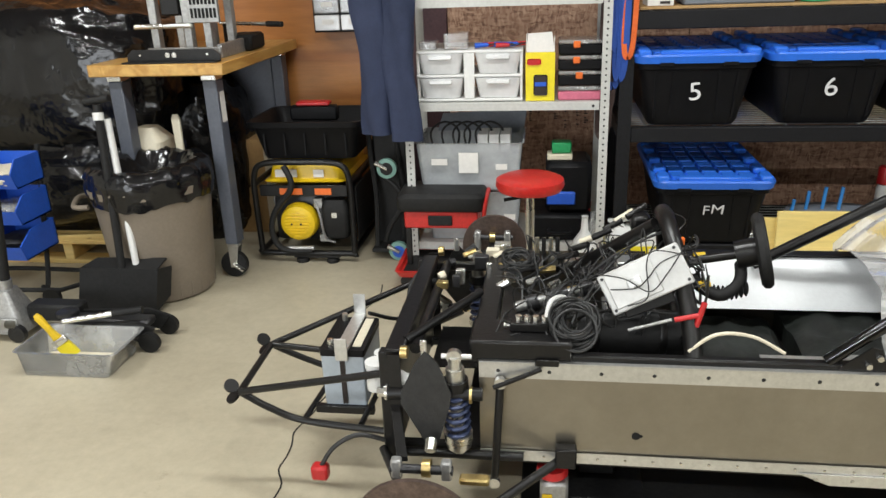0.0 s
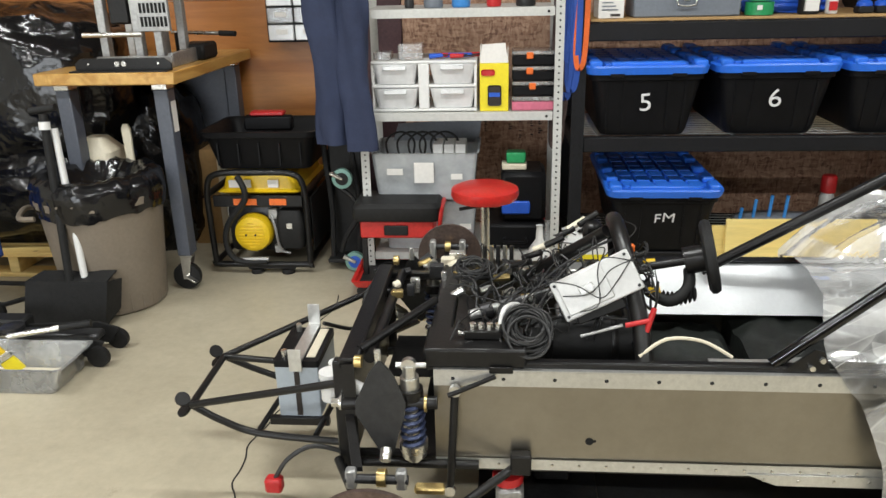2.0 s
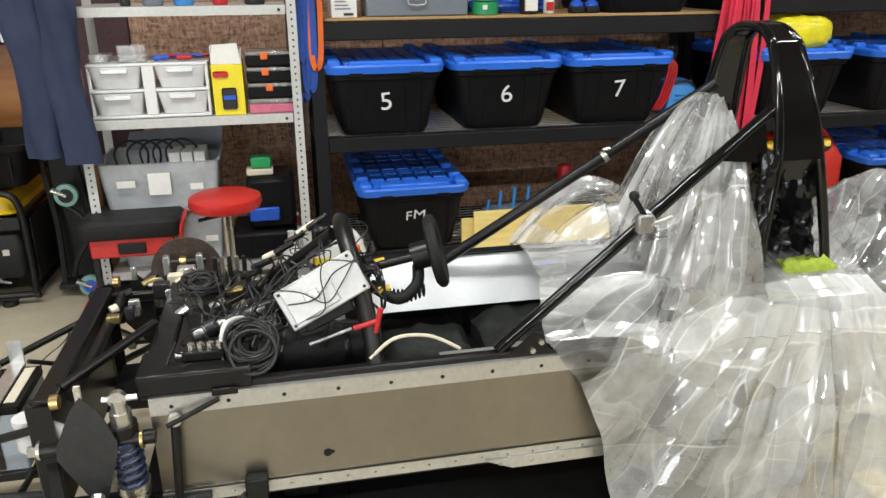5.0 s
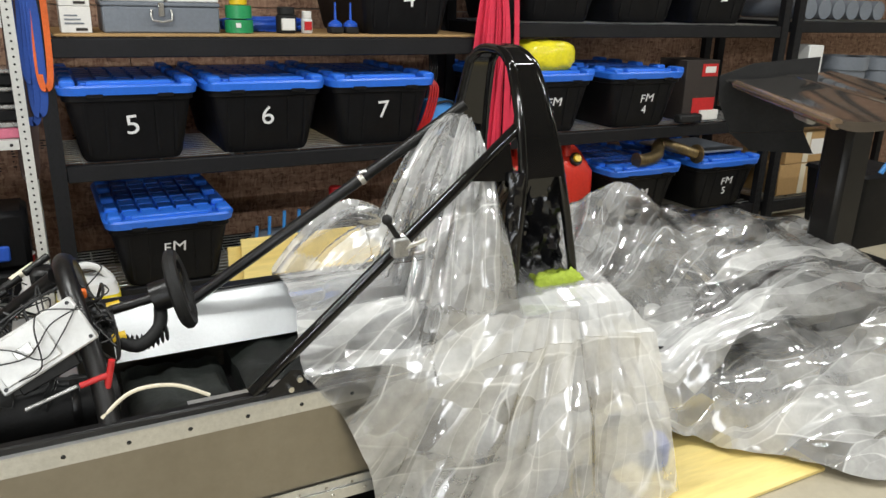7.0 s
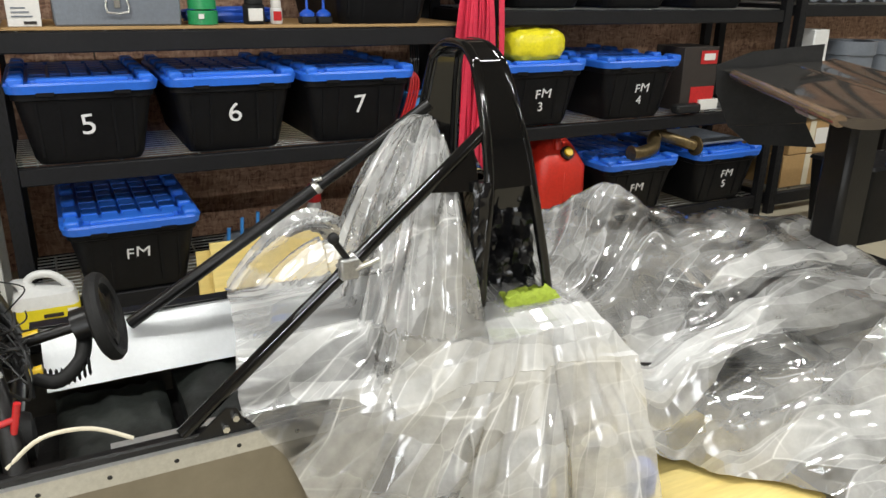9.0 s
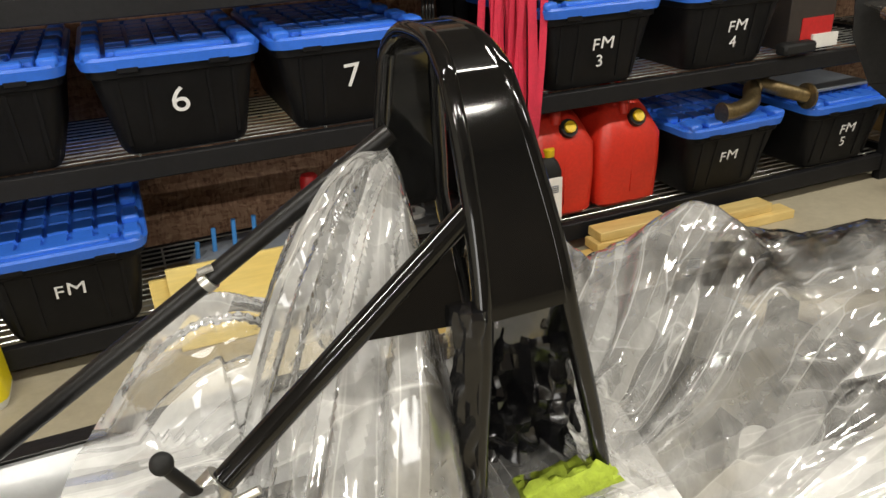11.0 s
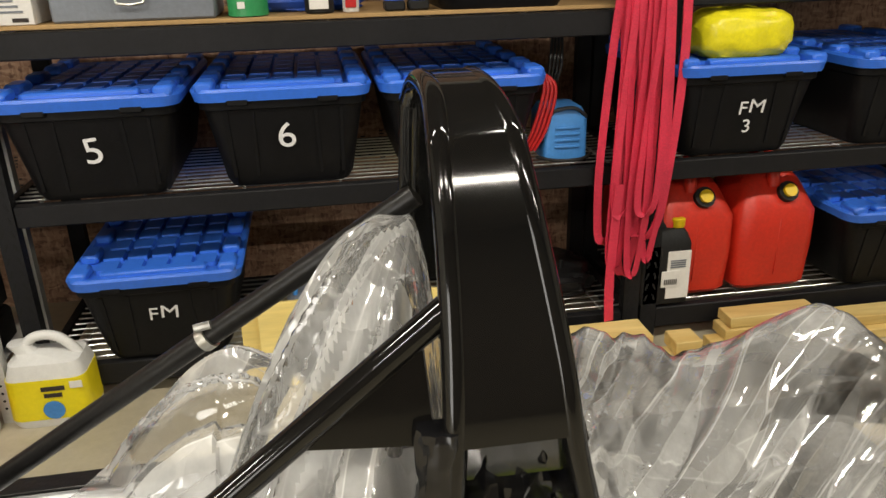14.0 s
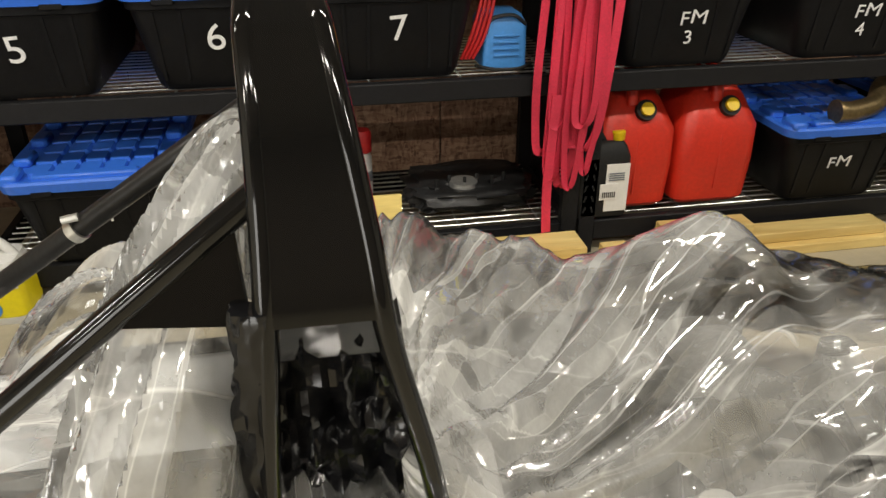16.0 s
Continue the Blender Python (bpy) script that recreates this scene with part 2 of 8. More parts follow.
        nt.links.new(tc.outputs["UV"], sx.inputs[0])
        ga = nt.nodes.new("ShaderNodeMapRange")
        ga.inputs[1].default_value, ga.inputs[2].default_value, ga.inputs[3].default_value, ga.inputs[4].default_value = 0.15, 0.85, 0.34, 0.0
        nt.links.new(sx.outputs[1], ga.inputs[0])
        sb = nt.nodes.new("ShaderNodeMath")
        sb.operation = "SUBTRACT"
        sb.use_clamp = True
        nt.links.new(prev, sb.inputs[0])
        nt.links.new(ga.outputs[0], sb.inputs[1])
        prev = sb.outputs[0]
        last = nt.nodes.new("ShaderNodeVectorMath")
        last.operation = "NORMALIZE"
        nt.links.new(total, last.inputs[0])
        nt.links.new(prev, mx.inputs[0])
    nt.links.new(last.outputs[0], b.inputs["Normal"])
    nt.links.new(last.outputs[0], gl.inputs["Normal"])
    return m


FLOOR = floor_material()
OSB = osb_material()
PLY = wood("varnished_orange_plywood", (0.36, 0.13, 0.03), (0.52, 0.22, 0.06), "X", 0.4, ring=5.0)
WALLPAINT = mat("plain_wall_paint", (0.6, 0.58, 0.52), 0.7, var=0.06)
CEILPAINT = mat("bare_ceiling_board", (0.22, 0.19, 0.16), 0.85, var=0.1)
DARKWALL = mat("dark_wall_board", (0.16, 0.13, 0.10), 0.75, var=0.12)
STEEL_BLACK = mat("black_powder_coat", (0.011, 0.011, 0.0125), 0.5, spec=0.24, var=0.2, bump=0.3, bscale=400)
STEEL_GREY = mat("pale_grey_shelf_enamel", (0.55, 0.55, 0.52), 0.45, var=0.08)
SLOT = mat("dark_slot", (0.004, 0.004, 0.004), 0.9, bump=0)
WIRE = mat("zinc_wire", (0.62, 0.62, 0.6), 0.3, metal=0.9, var=0.1)
TOTE_BLACK = mat("black_tote_plastic", (0.0075, 0.0075, 0.0085), 0.45, spec=0.16, var=0.25, scale=5, bump=0.25, bscale=300)
TOTE_BLUE = mat("blue_tote_plastic", (0.028, 0.165, 0.74), 0.36, var=0.08, bump=0.15, bscale=250, piece=0.06)
PAINT_WHITE = mat("white_marker_paint", (0.78, 0.78, 0.78), 0.6, var=0.1)
ALU = mat("brushed_aluminium", (0.31, 0.285, 0.24), 0.33, metal=0.88, var=0.05, scale=2.6, fine=26, bump=0.04, rvar=0.14, col2=(0.27, 0.245, 0.20))
ALU_EDGE = mat("bright_aluminium_strip", (0.66, 0.66, 0.64), 0.33, metal=0.8, var=0.1)
FRAME = mat("satin_black_frame_paint", (0.010, 0.0095, 0.0095), 0.33, spec=0.33, var=0.3, bump=0.15)
GLOSS = mat("gloss_black_paint", (0.005, 0.005, 0.005), 0.08, var=0.1, rvar=0.04, bump=0.06, bscale=9)
RUBBER = mat("black_rubber", (0.014, 0.014, 0.014), 0.62, var=0.3, spec=0.3)
CABLE = mat("black_cable", (0.018, 0.018, 0.018), 0.5, var=0.2)
FOAM = mat("black_foam_sheet", (0.02, 0.024, 0.021), 0.5, var=0.4, scale=9, bump=0.8, bscale=22)
WHITE_PANEL = mat("white_panel", (0.82, 0.84, 0.85), 0.35, var=0.03)
PLATE = mat("scuffed_aluminium_plate", (0.60, 0.60, 0.585), 0.4, metal=0.35, var=0.06, scale=8)
ROCKER = mat("scratched_black_plate", (0.022, 0.022, 0.022), 0.38, var=0.35, scale=7, fine=45, bump=0.15, spec=0.4)
BRIGHT = mat("zinc_plated_steel", (0.68, 0.67, 0.63), 0.28, metal=0.95, var=0.12)
BRASS = mat("gold_zinc_steel", (0.62, 0.47, 0.2), 0.3, metal=0.9, var=0.12)
DISC = mat("worn_brake_disc", (0.14, 0.10, 0.085), 0.4, metal=0.6, var=0.3, col2=(0.08, 0.06, 0.05))
SPRING = mat("blue_spring_steel", (0.055, 0.075, 0.16), 0.35, metal=0.3, var=0.2)
BATTERY = mat("pale_grey_battery_case", (0.44, 0.50, 0.56), 0.4, var=0.06)
RED = mat("red_plastic", (0.52, 0.018, 0.02), 0.38, var=0.15)
RED_PAINT = mat("red_enamel", (0.55, 0.025, 0.02), 0.35, var=0.15)
RED_CAN = mat("red_fuel_can_plastic", (0.62, 0.03, 0.015), 0.42, var=0.12, scale=4)
STRAP_RED = mat("red_webbing", (0.80, 0.035, 0.085), 0.6, var=0.2, fine=200, bump=0.5, bscale=500)
STRAP_BLUE = mat("blue_webbing", (0.02, 0.08, 0.38), 0.65, var=0.2, fine=200, bump=0.5, bscale=500)
STRAP_ORANGE = mat("orange_webbing", (0.75, 0.14, 0.02), 0.65, var=0.2, fine=200, bump=0.5, bscale=500)
STRAP_BROWN = mat("brown_webbing", (0.06, 0.035, 0.03), 0.7, var=0.2, fine=200, bump=0.5, bscale=500)
YELLOW = mat("yellow_plastic", (0.75, 0.5, 0.012), 0.4, var=0.1)
YELLOW_CARD = mat("yellow_printed_card", (0.8, 0.66, 0.02), 0.4, var=0.05)
YELLOW_BAG = mat("yellow_plastic_bag", (0.82, 0.72, 0.03), 0.25, var=0.12, scale=12, bump=0.8, bscale=25)
ORANGE = mat("orange_plastic", (0.8, 0.16, 0.02), 0.45, var=0.1)
GREEN = mat("green_plastic", (0.02, 0.3, 0.1), 0.4, var=0.12)
LIME = mat("lime_cloth", (0.34, 0.44, 0.04), 0.8, var=0.2, bump=0.6)
BLUE = mat("light_blue_enamel", (0.05, 0.25, 0.62), 0.4, var=0.1)
BLUE_BIN = mat("blue_bin_plastic", (0.02, 0.10, 0.55), 0.4, var=0.1)
DENIM = mat("navy_work_cloth", (0.022, 0.032, 0.075), 0.8, var=0.15, scale=5, fine=160, bump=0.5, bscale=350)
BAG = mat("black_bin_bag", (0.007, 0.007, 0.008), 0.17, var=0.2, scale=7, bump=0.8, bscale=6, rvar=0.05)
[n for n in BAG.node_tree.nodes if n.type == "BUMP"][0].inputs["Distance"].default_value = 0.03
CAN_BROWN = mat("brown_grey_bin_plastic", (0.20, 0.165, 0.125), 0.5, var=0.08, scale=4)
WHITE_PLASTIC = mat("white_plastic", (0.72, 0.72, 0.7), 0.4, var=0.05)
CARD = mat("brown_cardboard", (0.44, 0.27, 0.11), 0.75, var=0.1)
CARD_WHITE = mat("white_card", (0.74, 0.72, 0.68), 0.6, var=0.05)
GREY_PLASTIC = mat("grey_plastic", (0.17, 0.19, 0.22), 0.45, var=0.1)
STEEL_GREYBLUE = mat("blue_grey_leg_enamel", (0.085, 0.095, 0.12), 0.42, var=0.15)
BENCH_TOP = wood("butcher_block", (0.50, 0.26, 0.06), (0.66, 0.40, 0.12), "Y", 0.38, ring=14.0, coat=0.2)
PINE = wood("sawn_pine", (0.62, 0.42, 0.14), (0.76, 0.58, 0.24), "X", 0.55)
PLYBOARD = wood("yellow_pine_board", (0.76, 0.56, 0.17), (0.86, 0.69, 0.27), "X", 0.5, ring=4.0, piece=0.05)
CASTIRON = mat("silver_cast_alloy", (0.45, 0.45, 0.44), 0.4, metal=0.7, var=0.2, bump=0.4)
DARK_METAL = mat("dark_machine_steel", (0.04, 0.04, 0.042), 0.4, metal=0.4, var=0.4)
EXHAUST = mat("heat_browned_steel", (0.30, 0.22, 0.11), 0.35, metal=0.85, var=0.3, scale=6)
TEAL = mat("green_grey_caster_tyre", (0.19, 0.36, 0.31), 0.5, var=0.1)
PURPLE = mat("dark_maroon_board", (0.075, 0.03, 0.035), 0.6, var=0.2)
CARBON = mat("mirror_polished_wing_skin", (0.50, 0.47, 0.43), 0.07, metal=0.95, var=0.05, scale=1.5, fine=6, bump=0.08, bscale=5, rvar=0.03)
WING_FACE = mat("bronze_wing_skin", (0.34, 0.24, 0.16), 0.2, metal=0.5, var=0.25, coat=0.5)
INK = mat("dark_print", (0.03, 0.022, 0.018), 0.7, bump=0)
CREAM = mat("cream_plastic", (0.68, 0.62, 0.48), 0.45, var=0.06)
PINK = mat("pink_plastic", (0.62, 0.16, 0.24), 0.4, var=0.12)
FILM = film_material("clear_plastic_dust_sheet", 0.66, (0.95, 0.95, 0.93), 0.06, crumple=True)
CLEAR = film_material("clear_tub_plastic", 0.74, (0.86, 0.87, 0.85), 0.2)
FROST = film_material("frosted_drawer_plastic", 0.24, (0.90, 0.91, 0.91), 0.3)
HAZY = film_material("hazy_box_plastic", 0.45, (0.62, 0.65, 0.67), 0.25)

# ---- mesh helpers ----
ORIGIN = {}


def B():
    return bmesh.new()


def finish(name, bm, material, smooth=True):
    bmesh.ops.recalc_face_normals(bm, faces=bm.faces)
    me = bpy.data.meshes.new(name)
    bm.to_mesh(me)
    bm.free()
    me.materials.append(material)
    if smooth:
        me.shade_smooth()
        me.set_sharp_from_angle(angle=radians(38))
    return me


def thing(name, at=(0, 0, 0), label="", category="", group="", kind=""):
    """An Empty at the base of a thing; its parts are given in the world's metres."""
    ob = new(name)
    ob.empty_display_size = 0.05
    ob.location = at
    ORIGIN[ob] = Vector(at)
    return tagged(ob, label, category, group, kind)


def part(name, bm, material, parent, label="", smooth=True):
    """One mesh under a thing or under a part."""
    o = ORIGIN[parent]
    bmesh.ops.translate(bm, verts=bm.verts, vec=-o)
    ob = new(name, finish(name, bm, material, smooth))
    ob.parent = parent
    ORIGIN[ob] = o
    if label:
        ob["label"] = label
    return ob


def single(name, bm, material, label, category, group="", kind="", smooth=True):
    """A thing that is one mesh."""
    ob = new(name, finish(name, bm, material, smooth))
    ORIGIN[ob] = Vector((0, 0, 0))
    return tagged(ob, label, category, group, kind)


def box(bm, x0, x1, y0, y1, z0, z1, bev=0.0, m=None, seg=1):
    r = bmesh.ops.create_cube(bm, size=1)
    vs = r["verts"]
    bmesh.ops.scale(bm, vec=(abs(x1 - x0), abs(y1 - y0), abs(z1 - z0)), verts=vs)
    bmesh.ops.translate(bm, vec=((x0 + x1) / 2, (y0 + y1) / 2, (z0 + z1) / 2), verts=vs)
    if bev:
        es = list({e for v in vs for e in v.link_edges})
        g = bmesh.ops.bevel(bm, geom=es, offset=bev, segments=seg, affect="EDGES", profile=0.5)
        vs = list({v for f in g["faces"] for v in f.verts} | {v for v in vs if v.is_valid})
    if m is not None:
        bmesh.ops.transform(bm, matrix=m, verts=[v for v in vs if v.is_valid])
    return bm


def ring(bm, c, u, v, r, seg):
    return [bm.verts.new(c + (u * math.cos(2 * math.pi * k / seg) + v * math.sin(2 * math.pi * k / seg)) * r) for k in range(seg)]


def skin(bm, rings, close=True, cap=True):
    n = len(rings[0])
    for a, b in zip(rings, rings[1:]):
        for k in range(n if close else n - 1):
            bm.faces.new((a[k], a[(k + 1) % n], b[(k + 1) % n], b[k]))
    if cap:
        bm.faces.new(list(reversed(rings[0])))
        bm.faces.new(rings[-1])
    return bm


def cyl(bm, p0, p1, r0, r1=None, seg=14):
    p0, p1 = Vector(p0), Vector(p1)
    d = (p1 - p0).normalized()
    u = d.orthogonal().normalized()
    v = d.cross(u)
    return skin(bm, [ring(bm, p0, u, v, r0, seg), ring(bm, p1, u, v, r0 if r1 is None else r1, seg)])


def smooth_path(pts, n=6):
    P = [Vector(p) for p in pts]
    if len(P) < 3:
        return P
    out = []
    for i in range(len(P) - 1):
        a, b, c, d = P[max(i - 1, 0)], P[i], P[i + 1], P[min(i + 2, len(P) - 1)]
        for k in range(n):
            t = k / n
            out.append(0.5 * (2 * b + (c - a) * t + (2 * a - 5 * b + 4 * c - d) * t * t + (3 * b - a - 3 * c + d) * t ** 3))
    return out + [P[-1]]


def tube(bm, pts, r, seg=8, n=6, curved=True):
    P = smooth_path(pts, n) if curved else [Vector(p) for p in pts]
    u = (P[1] - P[0]).orthogonal().normalized()
    rings = []
    for i, p in enumerate(P):
        d = (P[min(i + 1, len(P) - 1)] - P[max(i - 1, 0)]).normalized()
        u = (u - d * u.dot(d)).normalized()
        rings.append(ring(bm, p, u, d.cross(u), r, seg))
    return skin(bm, rings)


def ribbon(bm, pts, w, side=(1, 0, 0), thick=0.002, n=6):
    """A flat band of webbing along a path."""
    P = smooth_path(pts, n)
    s = Vector(side).normalized()
    rings = []
    for i, p in enumerate(P):
        d = (P[min(i + 1, len(P) - 1)] - P[max(i - 1, 0)]).normalized()
        a = (s - d * s.dot(d)).normalized()
        b = d.cross(a) * thick
        rings.append([bm.verts.new(p + q) for q in (a * w / 2 + b, -a * w / 2 + b, -a * w / 2 - b, a * w / 2 - b)])
    return skin(bm, rings)


def lathe(bm, profile, c, seg=24, axis="z"):
    """A turned form: radius and height pairs."""
    c = Vector(c)
    u, v, w = {"z": ((1, 0, 0), (0, 1, 0), (0, 0, 1)), "y": ((1, 0, 0), (0, 0, 1), (0, 1, 0)), "x": ((0, 1, 0), (0, 0, 1), (1, 0, 0))}[axis]
    return skin(bm, [ring(bm, c + Vector(w) * h, Vector(u), Vector(v), max(r, 0.0004), seg) for r, h in profile])


def rrect(cx, cy, hx, hy, r, k=3):
    r = min(r, hx - 0.0005, hy - 0.0005)
    out = []
    for sx, sy, a0 in ((1, 1, 0), (-1, 1, 90), (-1, -1, 180), (1, -1, 270)):
        for i in range(k + 1):
            a = radians(a0 + 90 * i / k)
            out.append((cx + sx * (hx - r) + r * math.cos(a), cy + sy * (hy - r) + r * math.sin(a)))
    return out


def loft(bm, layers, k=3):
    """Rounded rectangles over one another: (z, cx, cy, half x, half y, corner)."""
    return skin(bm, [[bm.verts.new((x, y, z)) for x, y in rrect(cx, cy, hx, hy, r, k)] for z, cx, cy, hx, hy, r in layers])


def poly_plate(bm, pts, vec):
    """A flat plate: an outline pushed along vec."""
    a = [bm.verts.new(Vector(p)) for p in pts]
    b = [bm.verts.new(Vector(p) + Vector(vec)) for p in pts]
    return skin(bm, [a, b])


def text_mesh(bm, words, size, m, depth=0.0008):
    cu = bpy.data.curves.new("lettering", "FONT")
    cu.body, cu.size, cu.align_x, cu.align_y, cu.extrude = words, size, "CENTER", "CENTER", depth
    cu.resolution_u = 4
    ob = new("lettering", cu)
    me = ob.to_mesh()
    me.transform(m)
    bm.from_mesh(me)
    ob.to_mesh_clear()
    bpy.data.objects.remove(ob)
    bpy.data.curves.remove(cu)
    return bm


def wall_text(x, y, z, tilt=0):
    """Stands lettering upright, facing the camera's side (-y)."""
    return pose(x, y, z, 90, 0, 0) @ pose(0, 0, 0, 0, 0, tilt)

# ---- structure ----
WALL_Y = 3.72
X0, X1, Y0 = -4.2, 8.2, -3.6
single("floor", box(B(), X0 - 0.2, X1 + 0.2, Y0 - 0.2, WALL_Y + 0.2, -0.12, 0.0), FLOOR, "worn beige concrete workshop floor with stains and cracks", "floor", kind="structure")
single("ceiling", box(B(), X0 - 0.2, X1 + 0.2, Y0 - 0.2, WALL_Y + 0.2, CEILING, CEILING + 0.1), CEILPAINT, "bare brown workshop ceiling board", "ceiling", kind="structure")
wn = thing("wall_north", (0, WALL_Y, 0), "workshop wall of orange plywood and brown pressed board", "wall", kind="structure")
part("backing", box(B(), X0 - 0.2, X1 + 0.2, WALL_Y + 0.02, WALL_Y + 0.2, 0, CEILING), WALLPAINT, wn)
for px0, px1 in ((-4.2, -2.98), (-2.976, -1.756), (-1.752, -0.36)):
    part("panel", box(B(), px0, px1, WALL_Y, WALL_Y + 0.02, 0.0, 1.22, 0.002), PLY, wn, "orange varnished plywood panel")
    part("panel", box(B(), px0, px1, WALL_Y, WALL_Y + 0.02, 1.224, 2.44, 0.002), PLY, wn, "orange varnished plywood panel")
part("board", box(B(), -0.357, -0.12, WALL_Y - 0.012, WALL_Y + 0.02, 0.0, 2.44, 0.002), PURPLE, wn, "dark maroon upright board")
for px0, px1 in ((-0.118, 1.10), (1.104, 2.32), (2.324, 3.54), (3.544, 4.76), (4.764, 8.2)):
    part("panel", box(B(), px0, px1, WALL_Y, WALL_Y + 0.02, 0.0, 1.22, 0.002), OSB, wn, "brown pressed chip board panel")
    part("panel", box(B(), px0, px1, WALL_Y, WALL_Y + 0.02, 1.224, 2.44, 0.002), OSB, wn, "brown pressed chip board panel")
rs = random.Random(4)
bm = B()
for cx0, cx1 in ((0.02, 0.86), (1.5, 2.3)):
    x = cx0
    while x < cx1:
        w, h = rs.uniform(0.012, 0.03), rs.uniform(0.05, 0.16)
        zt = 0.62 + rs.uniform(-0.02, 0.02)
        for k in range(int(h / 0.012)):
            if rs.random() < 0.75:
                box(bm, x, x + w * rs.uniform(0.4, 1), WALL_Y - 0.0035, WALL_Y - 0.0012, zt - k * 0.012 - 0.006, zt - k * 0.012)
        x += w + rs.uniform(0.02, 0.06)
part("stamp", bm, INK, wn, "rows of faded black printed stamps", False)
# the unseen doorway is assumed, to hold the added daylight
bm = box(B(), X0 - 0.2, DOOR_X0, Y0 - 0.2, Y0, 0, CEILING)
box(bm, DOOR_X1, X1 + 0.2, Y0 - 0.2, Y0, 0, CEILING)
box(bm, DOOR_X0, DOOR_X1, Y0 - 0.2, Y0, DOOR_H, CEILING)
single("wall_south", bm, DARKWALL, "dark boarded workshop wall with an assumed open doorway", "wall", kind="structure")
single("wall_west", box(B(), X0 - 0.2, X0, Y0, WALL_Y, 0, CEILING), WALLPAINT, "plain painted workshop wall", "wall", kind="structure")
single("wall_east", box(B(), X1, X1 + 0.2, Y0, WALL_Y, 0, CEILING), WALLPAINT, "plain painted workshop wall", "wall", kind="structure")
# floor crack
bm = B()
rc = random.Random(9)
path = [(-0.322 + 0.02 * math.sin(k * 0.5) + rc.uniform(-0.012, 0.012), 0.95 + k * 0.06, 0.0005) for k in range(30)]
ribbon(bm, path, 0.005, (1, 0, 0), 0.0006, 3)
single("floor_crack", bm, SLOT, "thin dark crack running across the concrete floor", "crack", kind="structure")

# ---- shelving units ----
SF = 2.92  # front faces of the black shelving


def black_shelf(x0, x1, beams, label):
    """Boltless shelving: four slotted posts, beams, wire decks."""
    s = thing("shelving_unit", (x0, SF, 0), label, "shelving", "black shelving units")
    depth = 0.61
    for px in (x0, x1 - 0.055):
        for py in (SF, SF + depth - 0.04):
            bm = B()
            poly_plate(bm, [(px + a, py + b, 0) for a, b in ((0, 0), (0.055, 0), (0.055, 0.04), (0.052, 0.04), (0.052, 0.003), (0.003, 0.003), (0.003, 0.04), (0, 0.04))], (0, 0, 1.83))
            post = part("post", bm, STEEL_BLACK, s)
            if py == SF:
                for col in (0.014, 0.041):
                    for k in range(44):
                        bm = B()
                        z = 0.05
                        a = 0.004 if col < 0.02 else -0.004
                        if k:
                            o3 = new("slot", first_slot)
                            o3.parent = post
                            o3.location = (0, 0, k * 0.04)
                            bm.free()
                            continue
                        poly_plate(bm, [(px + col - 0.004 + a, py - 0.0012, z + 0.011), (px + col + 0.004 + a, py - 0.0012, z + 0.011), (px + col + 0.003 - a, py - 0.0012, z - 0.011), (px + col - 0.003 - a, py - 0.0012, z - 0.011)], (0, 0.001, 0))
                        first_slot = part("slot", bm, SLOT, post, "", False).data
    for zt, h in beams:
        for py in (SF + 0.004, SF + depth - 0.045):
            bm = B()
            box(bm, x0 + 0.056, x1 - 0.056, py, py + 0.035, zt - h, zt, 0.004)
            part("beam", bm, STEEL_BLACK, s)
        for px in (x0 + 0.006, x1 - 0.041):
            part("side_rail", box(B(), px, px + 0.03, SF + 0.045, SF + depth - 0.05, zt - h, zt - 0.004, 0.003), STEEL_BLACK, s)
        me = None
        for k in range(13):
            y = SF + 0.05 + k * 0.042
            if me is None:
                w = part("deck_wire", cyl(B(), (x0 + 0.05, y, zt + 0.004), (x1 - 0.05, y, zt + 0.004), 0.0032, seg=6), WIRE, s)
                me = w.data
                y_first = y
            else:
                w = new("deck_wire", me)
                w.parent = s
                w.location = (0, y - y_first, 0)
        for k in range(7):
            x = x0 + 0.12 + k * (x1 - x0 - 0.24) / 6
            part("cross_wire", cyl(B(), (x, SF + 0.04, zt - 0.003), (x, SF + depth - 0.05, zt - 0.003), 0.004, seg=6), WIRE, s)
    return s


U1 = black_shelf(0.70, 2.662, [(0.125, 0.075), (0.649, 0.065), (1.122, 0.072), (1.70, 0.07)], "black steel boltless shelving unit holding numbered totes")
U2 = black_shelf(2.672, 4.634, [(0.125, 0.075), (0.649, 0.065), (1.19, 0.065), (1.70, 0.07)], "black steel boltless shelving unit with totes and fuel cans")
U3 = black_shelf(4.70, 6.662, [(0.125, 0.075), (0.649, 0.065), (1.22, 0.065), (1.70, 0.07)], "black steel boltless shelving unit with boxes and drain pipes")
b = single("shelf_board", box(B(), 0.77, 2.59, SF + 0.042, SF + 0.56, 1.124, 1.136, 0.002), CARD, "thin brown board lying on the upper shelf", "board")


